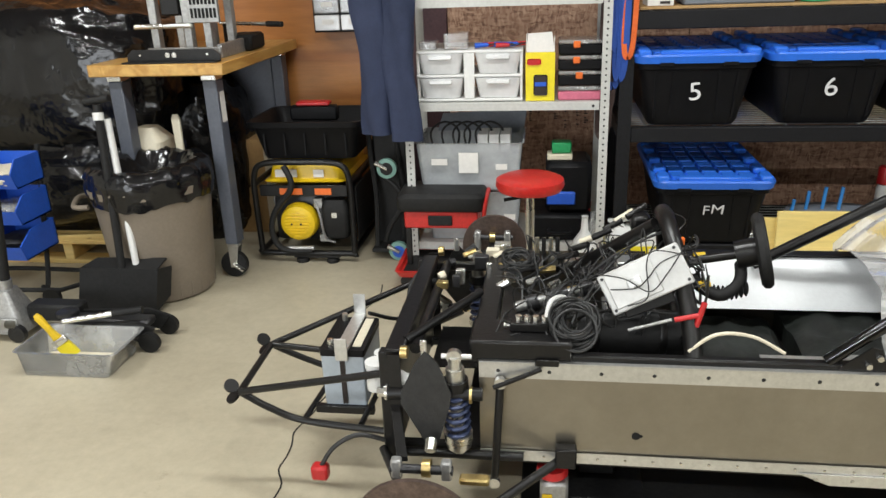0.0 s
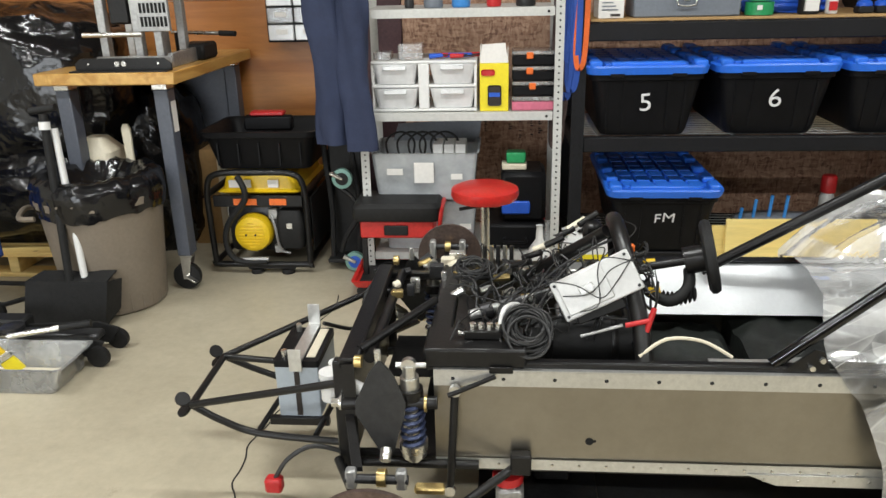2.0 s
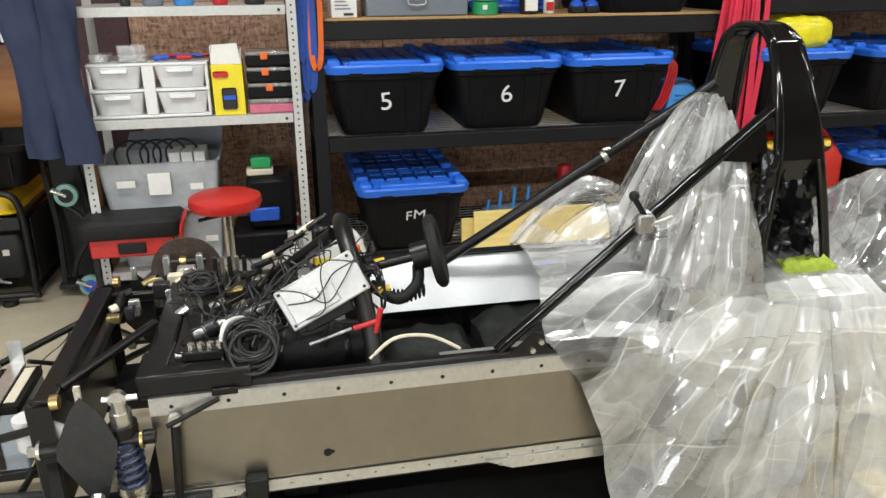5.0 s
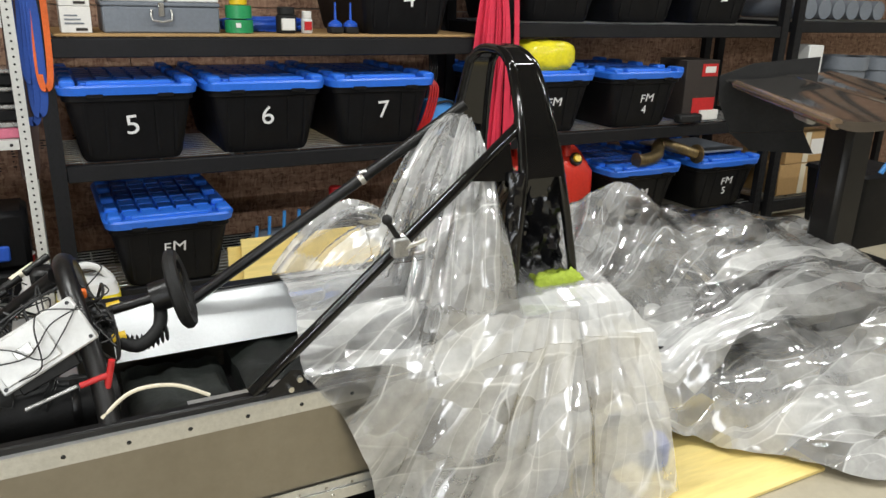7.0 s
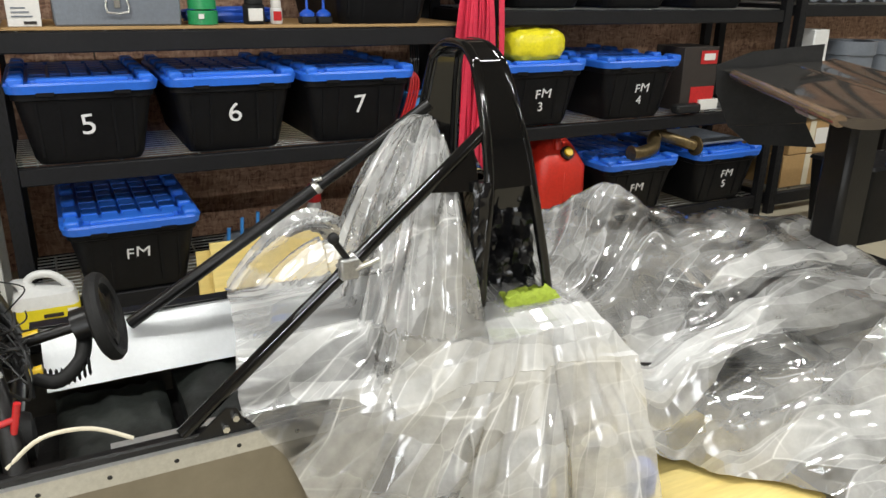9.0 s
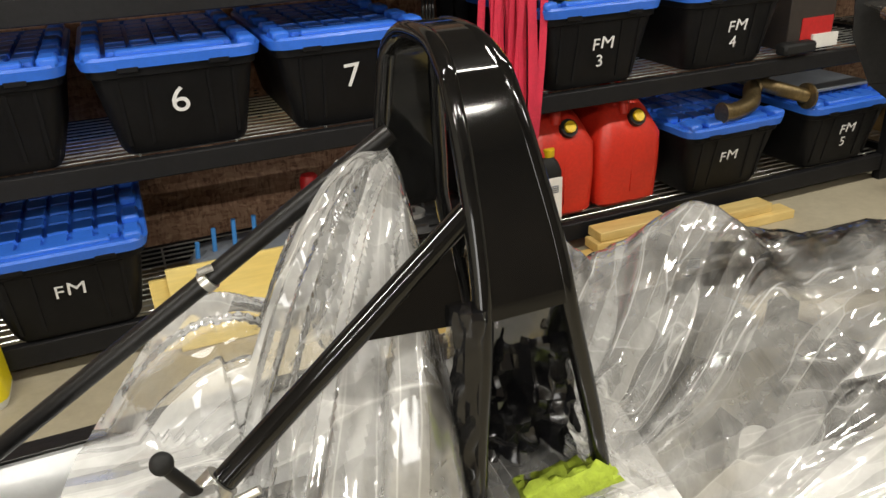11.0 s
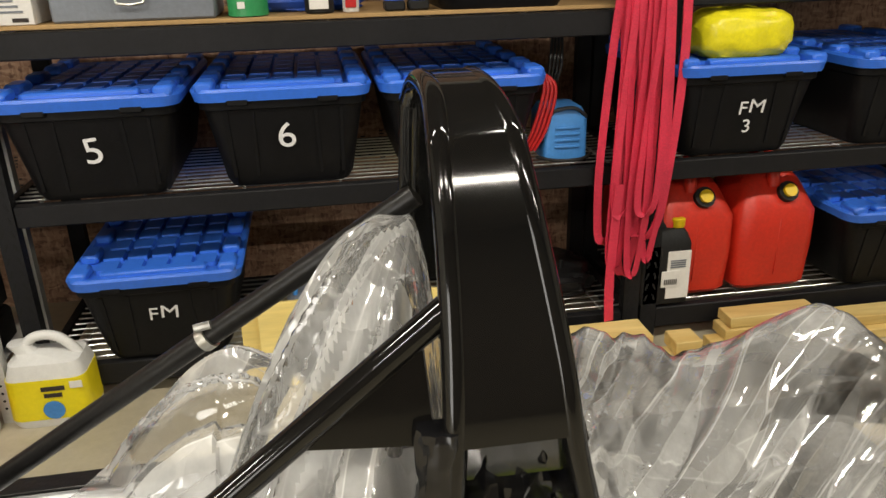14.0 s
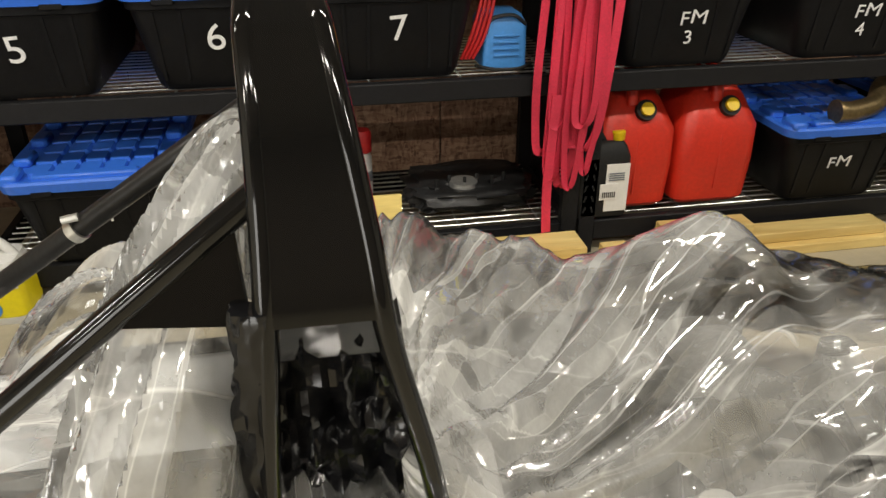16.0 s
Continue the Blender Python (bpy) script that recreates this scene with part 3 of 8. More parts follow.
def tote():
    """Black storage tote with a ribbed body and a waffled blue lid; origin under the middle of its front."""
    t = thing("storage_tote", (0, 0, 0), "black plastic storage tote with a blue waffled lid", "storage tote", "storage totes")
    L, W, H = 0.76, 0.51, 0.266
    bm = B()
    loft(bm, [(0.0, 0, L / 2, 0.175, L / 2 - 0.075, 0.04), (0.02, 0, L / 2, 0.188, L / 2 - 0.065, 0.05), (H - 0.032, 0, L / 2, 0.226, L / 2 - 0.026, 0.05), (H - 0.028, 0, L / 2, 0.236, L / 2 - 0.018, 0.05), (H, 0, L / 2, 0.238, L / 2 - 0.016, 0.05)], 4)
    body = part("body", bm, TOTE_BLACK, t)
    for cx in (-0.125, 0.125):
        bm = B()
        for dx in (-0.032, 0.032):
            poly_plate(bm, [(cx + dx - 0.005, 0.064 - 0.004, 0.03), (cx + dx + 0.005, 0.064 - 0.004, 0.03), (cx + dx * 1.15 + 0.005, 0.028 - 0.004, H - 0.036), (cx + dx * 1.15 - 0.005, 0.028 - 0.004, H - 0.036)], (0, 0.012, 0))
        part("rib", bm, TOTE_BLACK, body)
        part("clip", box(B(), cx - 0.03, cx + 0.03, 0.004, 0.016, H - 0.016, H + 0.002, 0.003), TOTE_BLACK, body)
    bm = B()
    loft(bm, [(H - 0.004, 0, L / 2, 0.247, L / 2 - 0.006, 0.055), (H + 0.024, 0, L / 2, 0.255, L / 2, 0.06), (H + 0.032, 0, L / 2, 0.25, L / 2 - 0.005, 0.055), (H + 0.032, 0, L / 2, 0.235, L / 2 - 0.02, 0.045), (H + 0.022, 0, L / 2, 0.228, L / 2 - 0.028, 0.04)], 4)
    lid = part("lid", bm, TOTE_BLUE, t, "blue waffled lid")
    for i in range(5):
        for j in range(7):
            x = -0.144 + i * 0.072
            y = 0.105 + j * 0.0915
            b2 = B()
            loft(b2, [(H + 0.02, x, y, 0.031, 0.040, 0.006), (H + 0.036, x, y, 0.028, 0.037, 0.006)], 1)
            part("waffle", b2, TOTE_BLUE, lid)
    for sx in (-1, 1):
        for y in (0.055, 0.20, 0.38, 0.56, 0.705):
            part("lug", box(B(), sx * 0.212 - 0.026, sx * 0.212 + 0.026, y - 0.045, y + 0.045, H + 0.02, H + 0.052, 0.008), TOTE_BLUE, lid)
    part("front_lip", box(B(), -0.15, 0.15, 0.018, 0.06, H + 0.024, H + 0.046, 0.006), TOTE_BLUE, lid)
    return t


TOTE = tote()
TOTE_USED = [False]


def place_tote(x, y, z, words=(), turn=0.0, tilt=0.0, size=0.07, label=""):
    m = pose(x, y, z, 0, 0, turn)
    if TOTE_USED[0]:
        t = copy_thing(TOTE, m)
    else:
        t = TOTE
        t.matrix_basis = m
        TOTE_USED[0] = True
    if label:
        t["label"] = label
    MARKS.append((t, words, tilt, size))
    return t


MARKS = []
D1, D2, D3 = 0.133, 0.657, 1.136
BF = 2.868
place_tote(1.005, BF, D2, [("5", 0, 0.14)], label="black tote with blue lid marked 5 on the middle shelf")
place_tote(1.535, BF + 0.015, D2, [("6", 0, 0.15)], label="black tote with blue lid marked 6 on the middle shelf")
place_tote(2.06, BF + 0.015, D2, [("7", 0, 0.155)], label="black tote with blue lid marked 7 on the middle shelf")
place_tote(1.112, BF - 0.01, D1, [("FM", 0, 0.158)], label="black tote with blue lid marked FM on the bottom shelf", size=0.062)
place_tote(2.19, BF + 0.03, D3, [("4", 0, 0.15)], label="black tote with blue lid marked 4 on the upper shelf")
place_tote(2.968, BF, D2, [("FM", 0.01, 0.152), ("3", 0.01, 0.092)], size=0.062, label="black tote with blue lid marked FM 3")
place_tote(3.575, BF, D2, [("FM", 0.01, 0.152), ("4", 0.01, 0.092)], size=0.062, label="black tote with blue lid marked FM 4")
place_tote(3.64, BF, D1, [("FM", -0.02, 0.15)], size=0.062, label="black tote with blue lid marked FM under the exhaust pipe")
place_tote(4.28, BF, D1, [("FM", 0.0, 0.165), ("5", 0.0, 0.105)], size=0.062, label="black tote with blue lid marked FM 5")
place_tote(3.02, BF + 0.03, 1.20, [("3", 0, 0.15)], label="black tote with blue lid marked 3 on the upper shelf")
place_tote(3.55, BF + 0.03, 1.20, [("1", 0, 0.15)], label="black tote with blue lid on the upper shelf")
place_tote(4.10, BF + 0.03, 1.20, [("2", 0, 0.15)], label="black tote with blue lid marked 2 on the upper shelf")
for t, words, tilt, size in MARKS:
    for w, dx, z in words:
        sz = size * (1.0 if len(w) > 1 or len(words) > 1 else 1.55)
        front = 0.065 + (0.026 - 0.065) * (z - 0.02) / 0.214 - 0.0035
        for k, ch in enumerate(w):
            bm = B()
            lean = (-4, 5, -2)[(k + len(w)) % 3]
            text_mesh(bm, ch, sz, pose(0, 0, 0, 90 + 8.8, 0, 0) @ pose(0, 0, 0, 0, 0, lean) @ Matrix.Diagonal((1.25 if ch == "M" else 1.08, 1.0, 1.0, 1.0)))
            bmesh.ops.translate(bm, verts=bm.verts, vec=(dx + (k - (len(w) - 1) / 2) * sz * 0.78, front, z + 0.004 * (k % 2)))
            ob = new("marking", finish("marking", bm, PAINT_WHITE, False))
            ob.parent = t
            ob["label"] = "white hand-painted marking"

# grey slotted shelf
gs = thing("metal_shelf", (-0.2, 2.85, 0), "pale grey slotted metal shelf unit with bins and cases", "shelving")
GX0, GX1, GY0, GY1 = -0.205, 0.655, 2.845, 3.28
for px in (GX0, GX1 - 0.036):
    for py in (GY0, GY1 - 0.036):
        bm = B()
        box(bm, px, px + 0.036, py, py + 0.003, 0, 1.75)
        box(bm, px if px == GX0 else px + 0.033, px + 0.003 if px == GX0 else px + 0.036, py + 0.003, py + 0.036, 0, 1.75)
        post = part("post", bm, STEEL_GREY, gs)
        if py == GY0:
            hole = part("hole", cyl(B(), (px + 0.018, py - 0.0014, 0.05), (px + 0.018, py - 0.0002, 0.05), 0.0042, seg=8), SLOT, post, "", False)
            for k in range(1, 62):
                o3 = new("hole", hole.data)
                o3.parent = post
                o3.location = (0, 0, k * 0.026)
for zt in (0.15, 0.776, 1.195):
    bm = B()
    box(bm, GX0 + 0.04, GX1 - 0.04, GY0 - 0.004, GY1, zt - 0.004, zt)
    box(bm, GX0 + 0.04, GX1 - 0.04, GY0 - 0.006, GY0 - 0.003, zt - 0.034, zt - 0.004)
    box(bm, GX0 + 0.04, GX1 - 0.04, GY1 - 0.003, GY1, zt - 0.034, zt - 0.004)
    sh = part("shelf", bm, STEEL_GREY, gs)
    part("bolt", cyl(B(), (GX1 - 0.065, GY0 - 0.010, zt - 0.017), (GX1 - 0.065, GY0 - 0.006, zt - 0.017), 0.006, seg=8), DARK_METAL, sh)


def drawer_tower(x0, x1, y0, z0):
    d = thing("drawer_unit", ((x0 + x1) / 2, y0, z0), "white frosted plastic drawer unit with two rows of drawers", "drawer unit")
    y1 = y0 + 0.33
    bm = B()
    for z in (z0 + 0.002, z0 + 0.102, z0 + 0.2):
        box(bm, x0, x1, y0, y1, z, z + 0.012, 0.004)
    for x in (x0, x1 - 0.012):
        box(bm, x, x + 0.012, y0 + 0.006, y1, z0 + 0.014, z0 + 0.2, 0.003)
    box(bm, (x0 + x1) / 2 - 0.022, (x0 + x1) / 2 + 0.022, y0 - 0.002, y0 + 0.02, z0 + 0.014, z0 + 0.2, 0.003)
    part("frame", bm, WHITE_PLASTIC, d)
    for z in (z0 + 0.016, z0 + 0.116):
        for xa, xb in ((x0 + 0.014, (x0 + x1) / 2 - 0.032), ((x0 + x1) / 2 + 0.032, x1 - 0.014)):
            bm = B()
            loft(bm, [(z, (xa + xb) / 2, y0 + 0.15, (xb - xa) / 2 - 0.008, 0.14, 0.02), (z + 0.084, (xa + xb) / 2, y0 + 0.15, (xb - xa) / 2 + 0.008, 0.158, 0.02)])
            dr = part("drawer", bm, FROST, d)
            part("grip", box(B(), xa + 0.04, xb - 0.04, y0 - 0.016, y0 - 0.004, z + 0.06, z + 0.078, 0.003), FROST, dr)
    return d


drawer_tower(-0.145, 0.30, 2.86, 0.777)
# small organiser boxes and hand tools on the drawers
rt = random.Random(2)
for k, (x, w) in enumerate([(-0.10, 0.07), (0.02, 0.1), (0.02, 0.1)]):
    z = 0.992 + (0.032 if k == 2 else 0)
    bm = B()
    loft(bm, [(z, x, 2.94, w / 2, 0.05, 0.006), (z + 0.03, x, 2.94, w / 2, 0.05, 0.006)])
    single("parts_box", bm, CLEAR, "small clear plastic parts box on the drawer unit", "parts box", "small parts boxes")
for k in range(6):
    x = 0.10 + k * 0.03
    bm = B()
    a = rt.uniform(-0.5, 0.5)
    p0 = Vector((x, 2.9 + 0.02 * (k % 3), 1.003))
    p1 = p0 + Vector((0.11 * math.cos(a), 0.11 * math.sin(a) * 0.6, 0.004))
    tl = thing("screwdriver", p0, "screwdriver with a coloured plastic handle", "hand tool", "loose hand tools")
    part("handle", cyl(B(), p0, p0 + (p1 - p0) * 0.55, 0.011, 0.008, 10), RED if k % 2 else BLUE_BIN, tl)
    part("shank", cyl(B(), p0 + (p1 - p0) * 0.55, p1, 0.003, seg=6), DARK_METAL, tl)
# yellow bag box
yb = thing("yellow_carton", (0.375, 2.92, 0.777), "yellow printed carton of bin bags with an open white flap", "carton")
part("body", box(B(), 0.312, 0.432, 2.865, 2.985, 0.777, 0.975, 0.002), YELLOW_CARD, yb)
bm = B()
poly_plate(bm, [(0.314, 2.867, 0.976), (0.430, 2.867, 0.976), (0.418, 2.87, 1.055), (0.322, 2.87, 1.05)], (0, 0.003, 0))
box(bm, 0.314, 0.317, 2.872, 2.98, 0.976, 1.045)
box(bm, 0.427, 0.430, 2.872, 2.98, 0.976, 1.03)
part("flap", bm, CARD_WHITE, yb, "open white inner flap")
part("print", box(B(), 0.345, 0.402, 2.862, 2.8645, 0.80, 0.885, 0.006), INK, yb, "printed picture of a black bag")
part("banner", box(B(), 0.318, 0.375, 2.862, 2.8645, 0.925, 0.95, 0.006, pose(0, 0, 0)), RED, yb, "red printed badge")
part("stripe", box(B(), 0.35, 0.397, 2.859, 2.8615, 0.838, 0.855), BLUE_BIN, yb)
# stacked cases
for k in range(3):
    z = 0.838 + k * 0.062
    c = thing("parts_case", (0.53, 2.93, z), "black plastic parts case with a clear lid and orange latch", "parts case", "stacked parts cases")
    part("tray", box(B(), 0.446, 0.622, 2.868, 3.05, z, z + 0.042, 0.006), TOTE_BLACK, c)
    part("lid", box(B(), 0.446, 0.622, 2.868, 3.05, z + 0.0425, z + 0.058, 0.005), CLEAR, c, "clear plastic lid")
    lx = 0.505 + (0.012 if k == 0 else 0)
    part("latch", box(B(), lx, lx + 0.028, 2.858, 2.8675, z + 0.028, z + 0.055, 0.003), ORANGE, c, "orange latch")
c = thing("parts_case", (0.53, 2.93, 0.777), "clear parts case filled with pink pieces under black cases", "parts case", "stacked parts cases")
part("tray", box(B(), 0.446, 0.622, 2.868, 3.05, 0.777, 0.815, 0.005), PINK, c)
part("lid", box(B(), 0.446, 0.622, 2.866, 3.052, 0.816, 0.834, 0.005), CLEAR, c)
# two translucent storage boxes below
for k, (z, x0b, x1b) in enumerate([(0.155, -0.13, 0.295), (0.385, -0.165, 0.30)]):
    h = 0.21 if k else 0.22
    bx = thing("storage_box", ((x0b + x1b) / 2, 2.98, z), "translucent plastic storage box with paper labels" + (" holding cables" if k else " under another"), "storage box", "translucent storage boxes")
    bm = B()
    cx, hx = (x0b + x1b) / 2, (x1b - x0b) / 2
    L1 = [(z, cx, 3.03, hx - 0.02, 0.15, 0.02), (z + h, cx, 3.03, hx, 0.17, 0.02), (z + h + 0.004, cx, 3.03, hx + 0.008, 0.178, 0.02), (z + h + 0.004, cx, 3.03, hx - 0.003, 0.167, 0.02), (z + 0.004, cx, 3.03, hx - 0.024, 0.146, 0.02)]
    loft(bm, L1)
    part("body", bm, HAZY, bx)
    for lx, lw, lz, lh in ((x0b + 0.07, 0.07, z + 0.12, 0.028), (x0b + 0.19, 0.085, z + 0.085, 0.09), (x0b + 0.35, 0.05, z + 0.1, 0.025)):
        if k or lh < 0.05:
            part("paper_label", box(B(), lx, lx + lw, 2.847 + (0.0 if k else 0.008), 2.85 + (0.0 if k else 0.008), lz, lz + lh), CARD_WHITE, bx, "white paper label", False)
    if k:
        for q in range(5):
            a = rt.uniform(0, 3)
            x = -0.08 + q * 0.05
            part("cable", tube(B(), [(x, 2.95, z + 0.12), (x - 0.03, 2.96, z + 0.24), (x + 0.03, 3.0, z + 0.28), (x + 0.09, 3.02, z + 0.23), (x + 0.06, 3.05, z + 0.1)], 0.005, 6), CABLE, bx, "looped black cable")
        for q in range(3):
            part("packet", box(B(), 0.1 + q * 0.05, 0.145 + q * 0.05, 2.94, 3.08, z + 0.15, z + 0.235, 0.004, None), WHITE_PLASTIC, bx, "white packet")
        part("back_sheet", poly_plate(B(), [(x0b + 0.02, 3.19, z + 0.1), (x1b - 0.02, 3.19, z + 0.1), (x1b + 0.01, 3.2, z + 0.30), (x0b + 0.08, 3.2, z + 0.28)], (0, 0.003, 0)), GREY_PLASTIC, bx, "upright lid leaning at the back")
# cases behind the stool
cs = thing("tool_case", (0.47, 3.0, 0.155), "black plastic tool case lying on the low shelf", "tool case", "black tool cases")
part("body", box(B(), 0.325, 0.60, 2.87, 3.14, 0.155, 0.27, 0.012), TOTE_BLACK, cs)
part("handle", tube(B(), [(0.42, 2.868, 0.21), (0.42, 2.845, 0.20), (0.51, 2.845, 0.20), (0.51, 2.868, 0.21)], 0.007, 6), TOTE_BLACK, cs)
cs = thing("tool_case", (0.47, 3.0, 0.275), "black tool case with a blue drawer on another case", "tool case", "black tool cases")
part("body", box(B(), 0.40, 0.60, 2.90, 3.14, 0.272, 0.5, 0.02), TOTE_BLACK, cs)
part("tray", box(B(), 0.405, 0.53, 2.882, 2.899, 0.315, 0.375, 0.006), BLUE_BIN, cs, "blue pull-out drawer")
gb = thing("small_box", (0.45, 3.0, 0.505), "small green-lidded grey box on a tool case", "box")
part("body", box(B(), 0.405, 0.515, 2.94, 3.02, 0.503, 0.53, 0.004), CREAM, gb)
part("lid", box(B(), 0.425, 0.51, 2.945, 3.015, 0.531, 0.58, 0.006), GREEN, gb, "green lid")
# things on the top grey shelf
for k, (x, r, h, mt, lb) in enumerate([(0.02, 0.02, 0.05, DARK_METAL, "small dark metal pot"), (0.12, 0.04, 0.07, GREY_PLASTIC, "grey pot"), (0.235, 0.038, 0.09, BLUE, "pale blue tin"), (0.37, 0.03, 0.06, RED, "red tin"), (0.5, 0.04, 0.05, DARK_METAL, "low dark tin")]):
    single("tin", lathe(B(), [(r * 0.9, 0.0), (r, 0.006), (r, h - 0.008), (r * 0.86, h)], (x, 2.93, 1.196), 16), mt, lb + " on the top grey shelf", "tin", "tins")
# webbing straps hanging on the post between the shelves
rsx = random.Random(11)
for mt, nm, off, zlo, wd in ((STRAP_BLUE, "blue", 0.0, 0.83, 0.026), (STRAP_BLUE, "blue", 0.024, 0.86, 0.026), (STRAP_ORANGE, "orange", 0.055, 0.95, 0.022), (STRAP_BROWN, "dark brown", -0.035, 0.62, 0.03), (STRAP_BROWN, "dark brown", -0.025, 0.72, 0.03), (STRAP_BLUE, "blue", 0.012, 0.98, 0.025)):
    x = 0.665 + off
    bm = B()
    ribbon(bm, [(x + 0.005, 2.925, 1.45), (x, 2.92, 1.25), (x - 0.012, 2.915, zlo + 0.1), (x - 0.004, 2.912, zlo), (x + 0.02, 2.914, zlo + 0.015), (x + 0.03, 2.916, zlo + 0.16), (x + 0.032, 2.922, 1.45)], wd, (1, 0.25, 0), 0.0016)
    single("hanging_strap", bm, mt, nm + " webbing strap looped over a hook on the shelf post", "strap", "hanging straps")
for k in range(9):
    x = 2.53 + 0.017 * k + rsx.uniform(-0.012, 0.012)
    zl = rsx.uniform(0.28, 0.5)
    w2 = rsx.uniform(0.012, 0.04)
    yb2 = 2.905 - (k * 5 % 9) * 0.005
    sway = rsx.uniform(-0.02, 0.02)
    bm = B()
    ribbon(bm, [(2.60, yb2 + 0.02, 1.5), (x, yb2, 1.2), (x - w2 + sway, yb2, zl + 0.3), (x - w2, yb2, zl + 0.06), (x - w2 + 0.014, yb2 - 0.004, zl), (x + w2 * 0.5, yb2, zl + 0.04), (x + w2 - sway, yb2, zl + 0.3), (x + 0.012, yb2, 1.2), (2.62, yb2 + 0.02, 1.5)], 0.026, (1, 0.7 * rsx.uniform(-1, 1), 0), 0.0016)
    single("hanging_strap", bm, STRAP_RED, "red webbing strap hanging in a tangle from the shelf post", "strap", "red hanging straps")
bm = B()
ribbon(bm, [(2.71, 2.9, 1.5), (2.735, 2.895, 1.0), (2.71, 2.89, 0.6), (2.68, 2.885, 0.44), (2.63, 2.885, 0.42), (2.60, 2.89, 0.55), (2.61, 2.9, 1.5)], 0.032, (1, 0.2, 0), 0.0016)
single("hanging_strap", bm, STRAP_RED, "long red webbing strap hanging in an open loop", "strap", "red hanging straps")
bm = B()
ribbon(bm, [(2.545, 2.872, 0.6), (2.53, 2.87, 0.3), (2.535, 2.868, 0.125)], 0.032, (1, 0.1, 0), 0.0016)
single("hanging_strap", bm, STRAP_RED, "loose end of a red webbing strap", "strap", "red hanging straps")

# ---- the race car ----
car = thing("race_car", (1.2, 1.5, 0.0), "stripped single-seat race car with black frame and aluminium sides", "race car")
NY, FY = 1.21, 1.80  # near and far sides of the tub


def rivets(pts, r, material, parent):
    """A row of rivet heads, each one a part."""
    p = Vector(pts[0])
    first = part("rivet", cyl(B(), p, p + Vector((0, -0.0025, 0)), r, r * 0.6, 8), material, parent)
    for q in pts[1:]:
        o3 = new("rivet", first.data)
        o3.parent = parent
        o3.location = Vector(q) - p


# near side: panel, strips, rivets
panel = part("side_panel", box(B(), 0.255, 2.1, NY, NY + 0.003, 0.20, 0.445), ALU, car, "dull aluminium side panel")
part("panel_hole", lathe(B(), [(0.010, -0.0012), (0.010, 0.0)], (0.622, NY - 0.0003, 0.278), 12, "y"), SLOT, panel)
part("panel_dent", lathe(B(), [(0.004, -0.0012), (0.004, 0.0)], (0.634, NY - 0.0003, 0.2785), 8, "y"), SLOT, panel)
strip = part("top_strip", box(B(), 0.255, 2.1, NY - 0.004, NY - 0.001, 0.424, 0.462), ALU_EDGE, car, "riveted bright aluminium strip")
part("strip_fold", box(B(), 0.255, 2.1, NY - 0.004, NY + 0.014, 0.4625, 0.4655), ALU_EDGE, strip)
rivets([(0.30 + k * 0.118, NY - 0.004, 0.443) for k in range(15)], 0.005, DARK_METAL, strip)
low = part("bottom_strip", box(B(), 0.255, 2.1, NY - 0.007, NY - 0.004, 0.198, 0.226), ALU_EDGE, car, "riveted bright aluminium strip")
rivets([(0.28 + k * 0.064, NY - 0.007, 0.212) for k in range(28)], 0.004, BRIGHT, low)
part("skid_plate", poly_plate(B(), [(0.99, NY - 0.012, 0.205), (2.0, NY - 0.012, 0.205), (2.0, NY - 0.012, 0.176), (1.06, NY - 0.012, 0.176)], (0, 0.004, 0)), ALU_EDGE, car)
rivets([(1.03 + k * 0.08, NY - 0.012, 0.191) for k in range(12)], 0.005, BRIGHT, car)
part("floor_pan", box(B(), 0.2, 2.1, NY + 0.004, FY, 0.186, 0.196), FRAME, car)
part("side_panel", box(B(), 0.25, 2.6, FY, FY + 0.003, 0.196, 0.51), ALU, car, "dull aluminium side panel")
part("liner", poly_plate(B(), [(0.79, 1.68, 0.395), (1.75, 1.68, 0.395), (1.75, FY - 0.006, 0.508), (0.79, FY - 0.006, 0.508)], (0, 0.003, -0.003)), WHITE_PANEL, car, "smooth white inner panel")
part("liner_edge", box(B(), 0.77, 1.75, FY - 0.012, FY + 0.03, 0.5095, 0.5165, 0.002), FRAME, car)
for y, z, x0r, x1r in ((NY + 0.022, 0.468, 0.235, 2.08), (FY - 0.015, 0.468, 0.06, 0.8), (NY + 0.02, 0.212, 0.03, 2.1), (FY - 0.02, 0.212, 0.03, 2.4)):
    part("rail", box(B(), x0r, x1r, y - 0.0125, y + 0.0125, z - 0.0125, z + 0.0125, 0.004), FRAME, car)
# front bulkhead, leaning across the nose
for y in (NY - 0.02, FY - 0.03):
    part("upright", box(B(), 0.02, 0.055, y, y + 0.03, 0.19, 0.49, 0.004), FRAME, car)
part("bulkhead_top", box(B(), 0.035, 0.08, NY - 0.02, FY, 0.47, 0.497, 0.004), FRAME, car)
part("bulkhead_low", box(B(), 0.02, 0.05, NY - 0.02, FY, 0.19, 0.215, 0.004), FRAME, car)
part("bulkhead_sheet", box(B(), 0.052, 0.055, NY + 0.012, FY - 0.032, 0.22, 0.468), FRAME, car)
part("cross_box", box(B(), 0.235, 0.29, NY + 0.1, FY, 0.465, 0.497, 0.005), FRAME, car)
part("corner_box", box(B(), 0.232, 0.47, NY + 0.002, NY + 0.125, 0.466, 0.515, 0.006), FRAME, car, "flat black box section")
part("gusset", poly_plate(B(), [(0.295, 1.33, 0.488), (0.295, 1.62, 0.488), (0.44, 1.36, 0.488)], (0, 0, 0.004)), FRAME, car)
part("footwell_sheet", box(B(), 0.10, 0.225, NY + 0.25, FY - 0.1, 0.30, 0.304), FRAME, car)
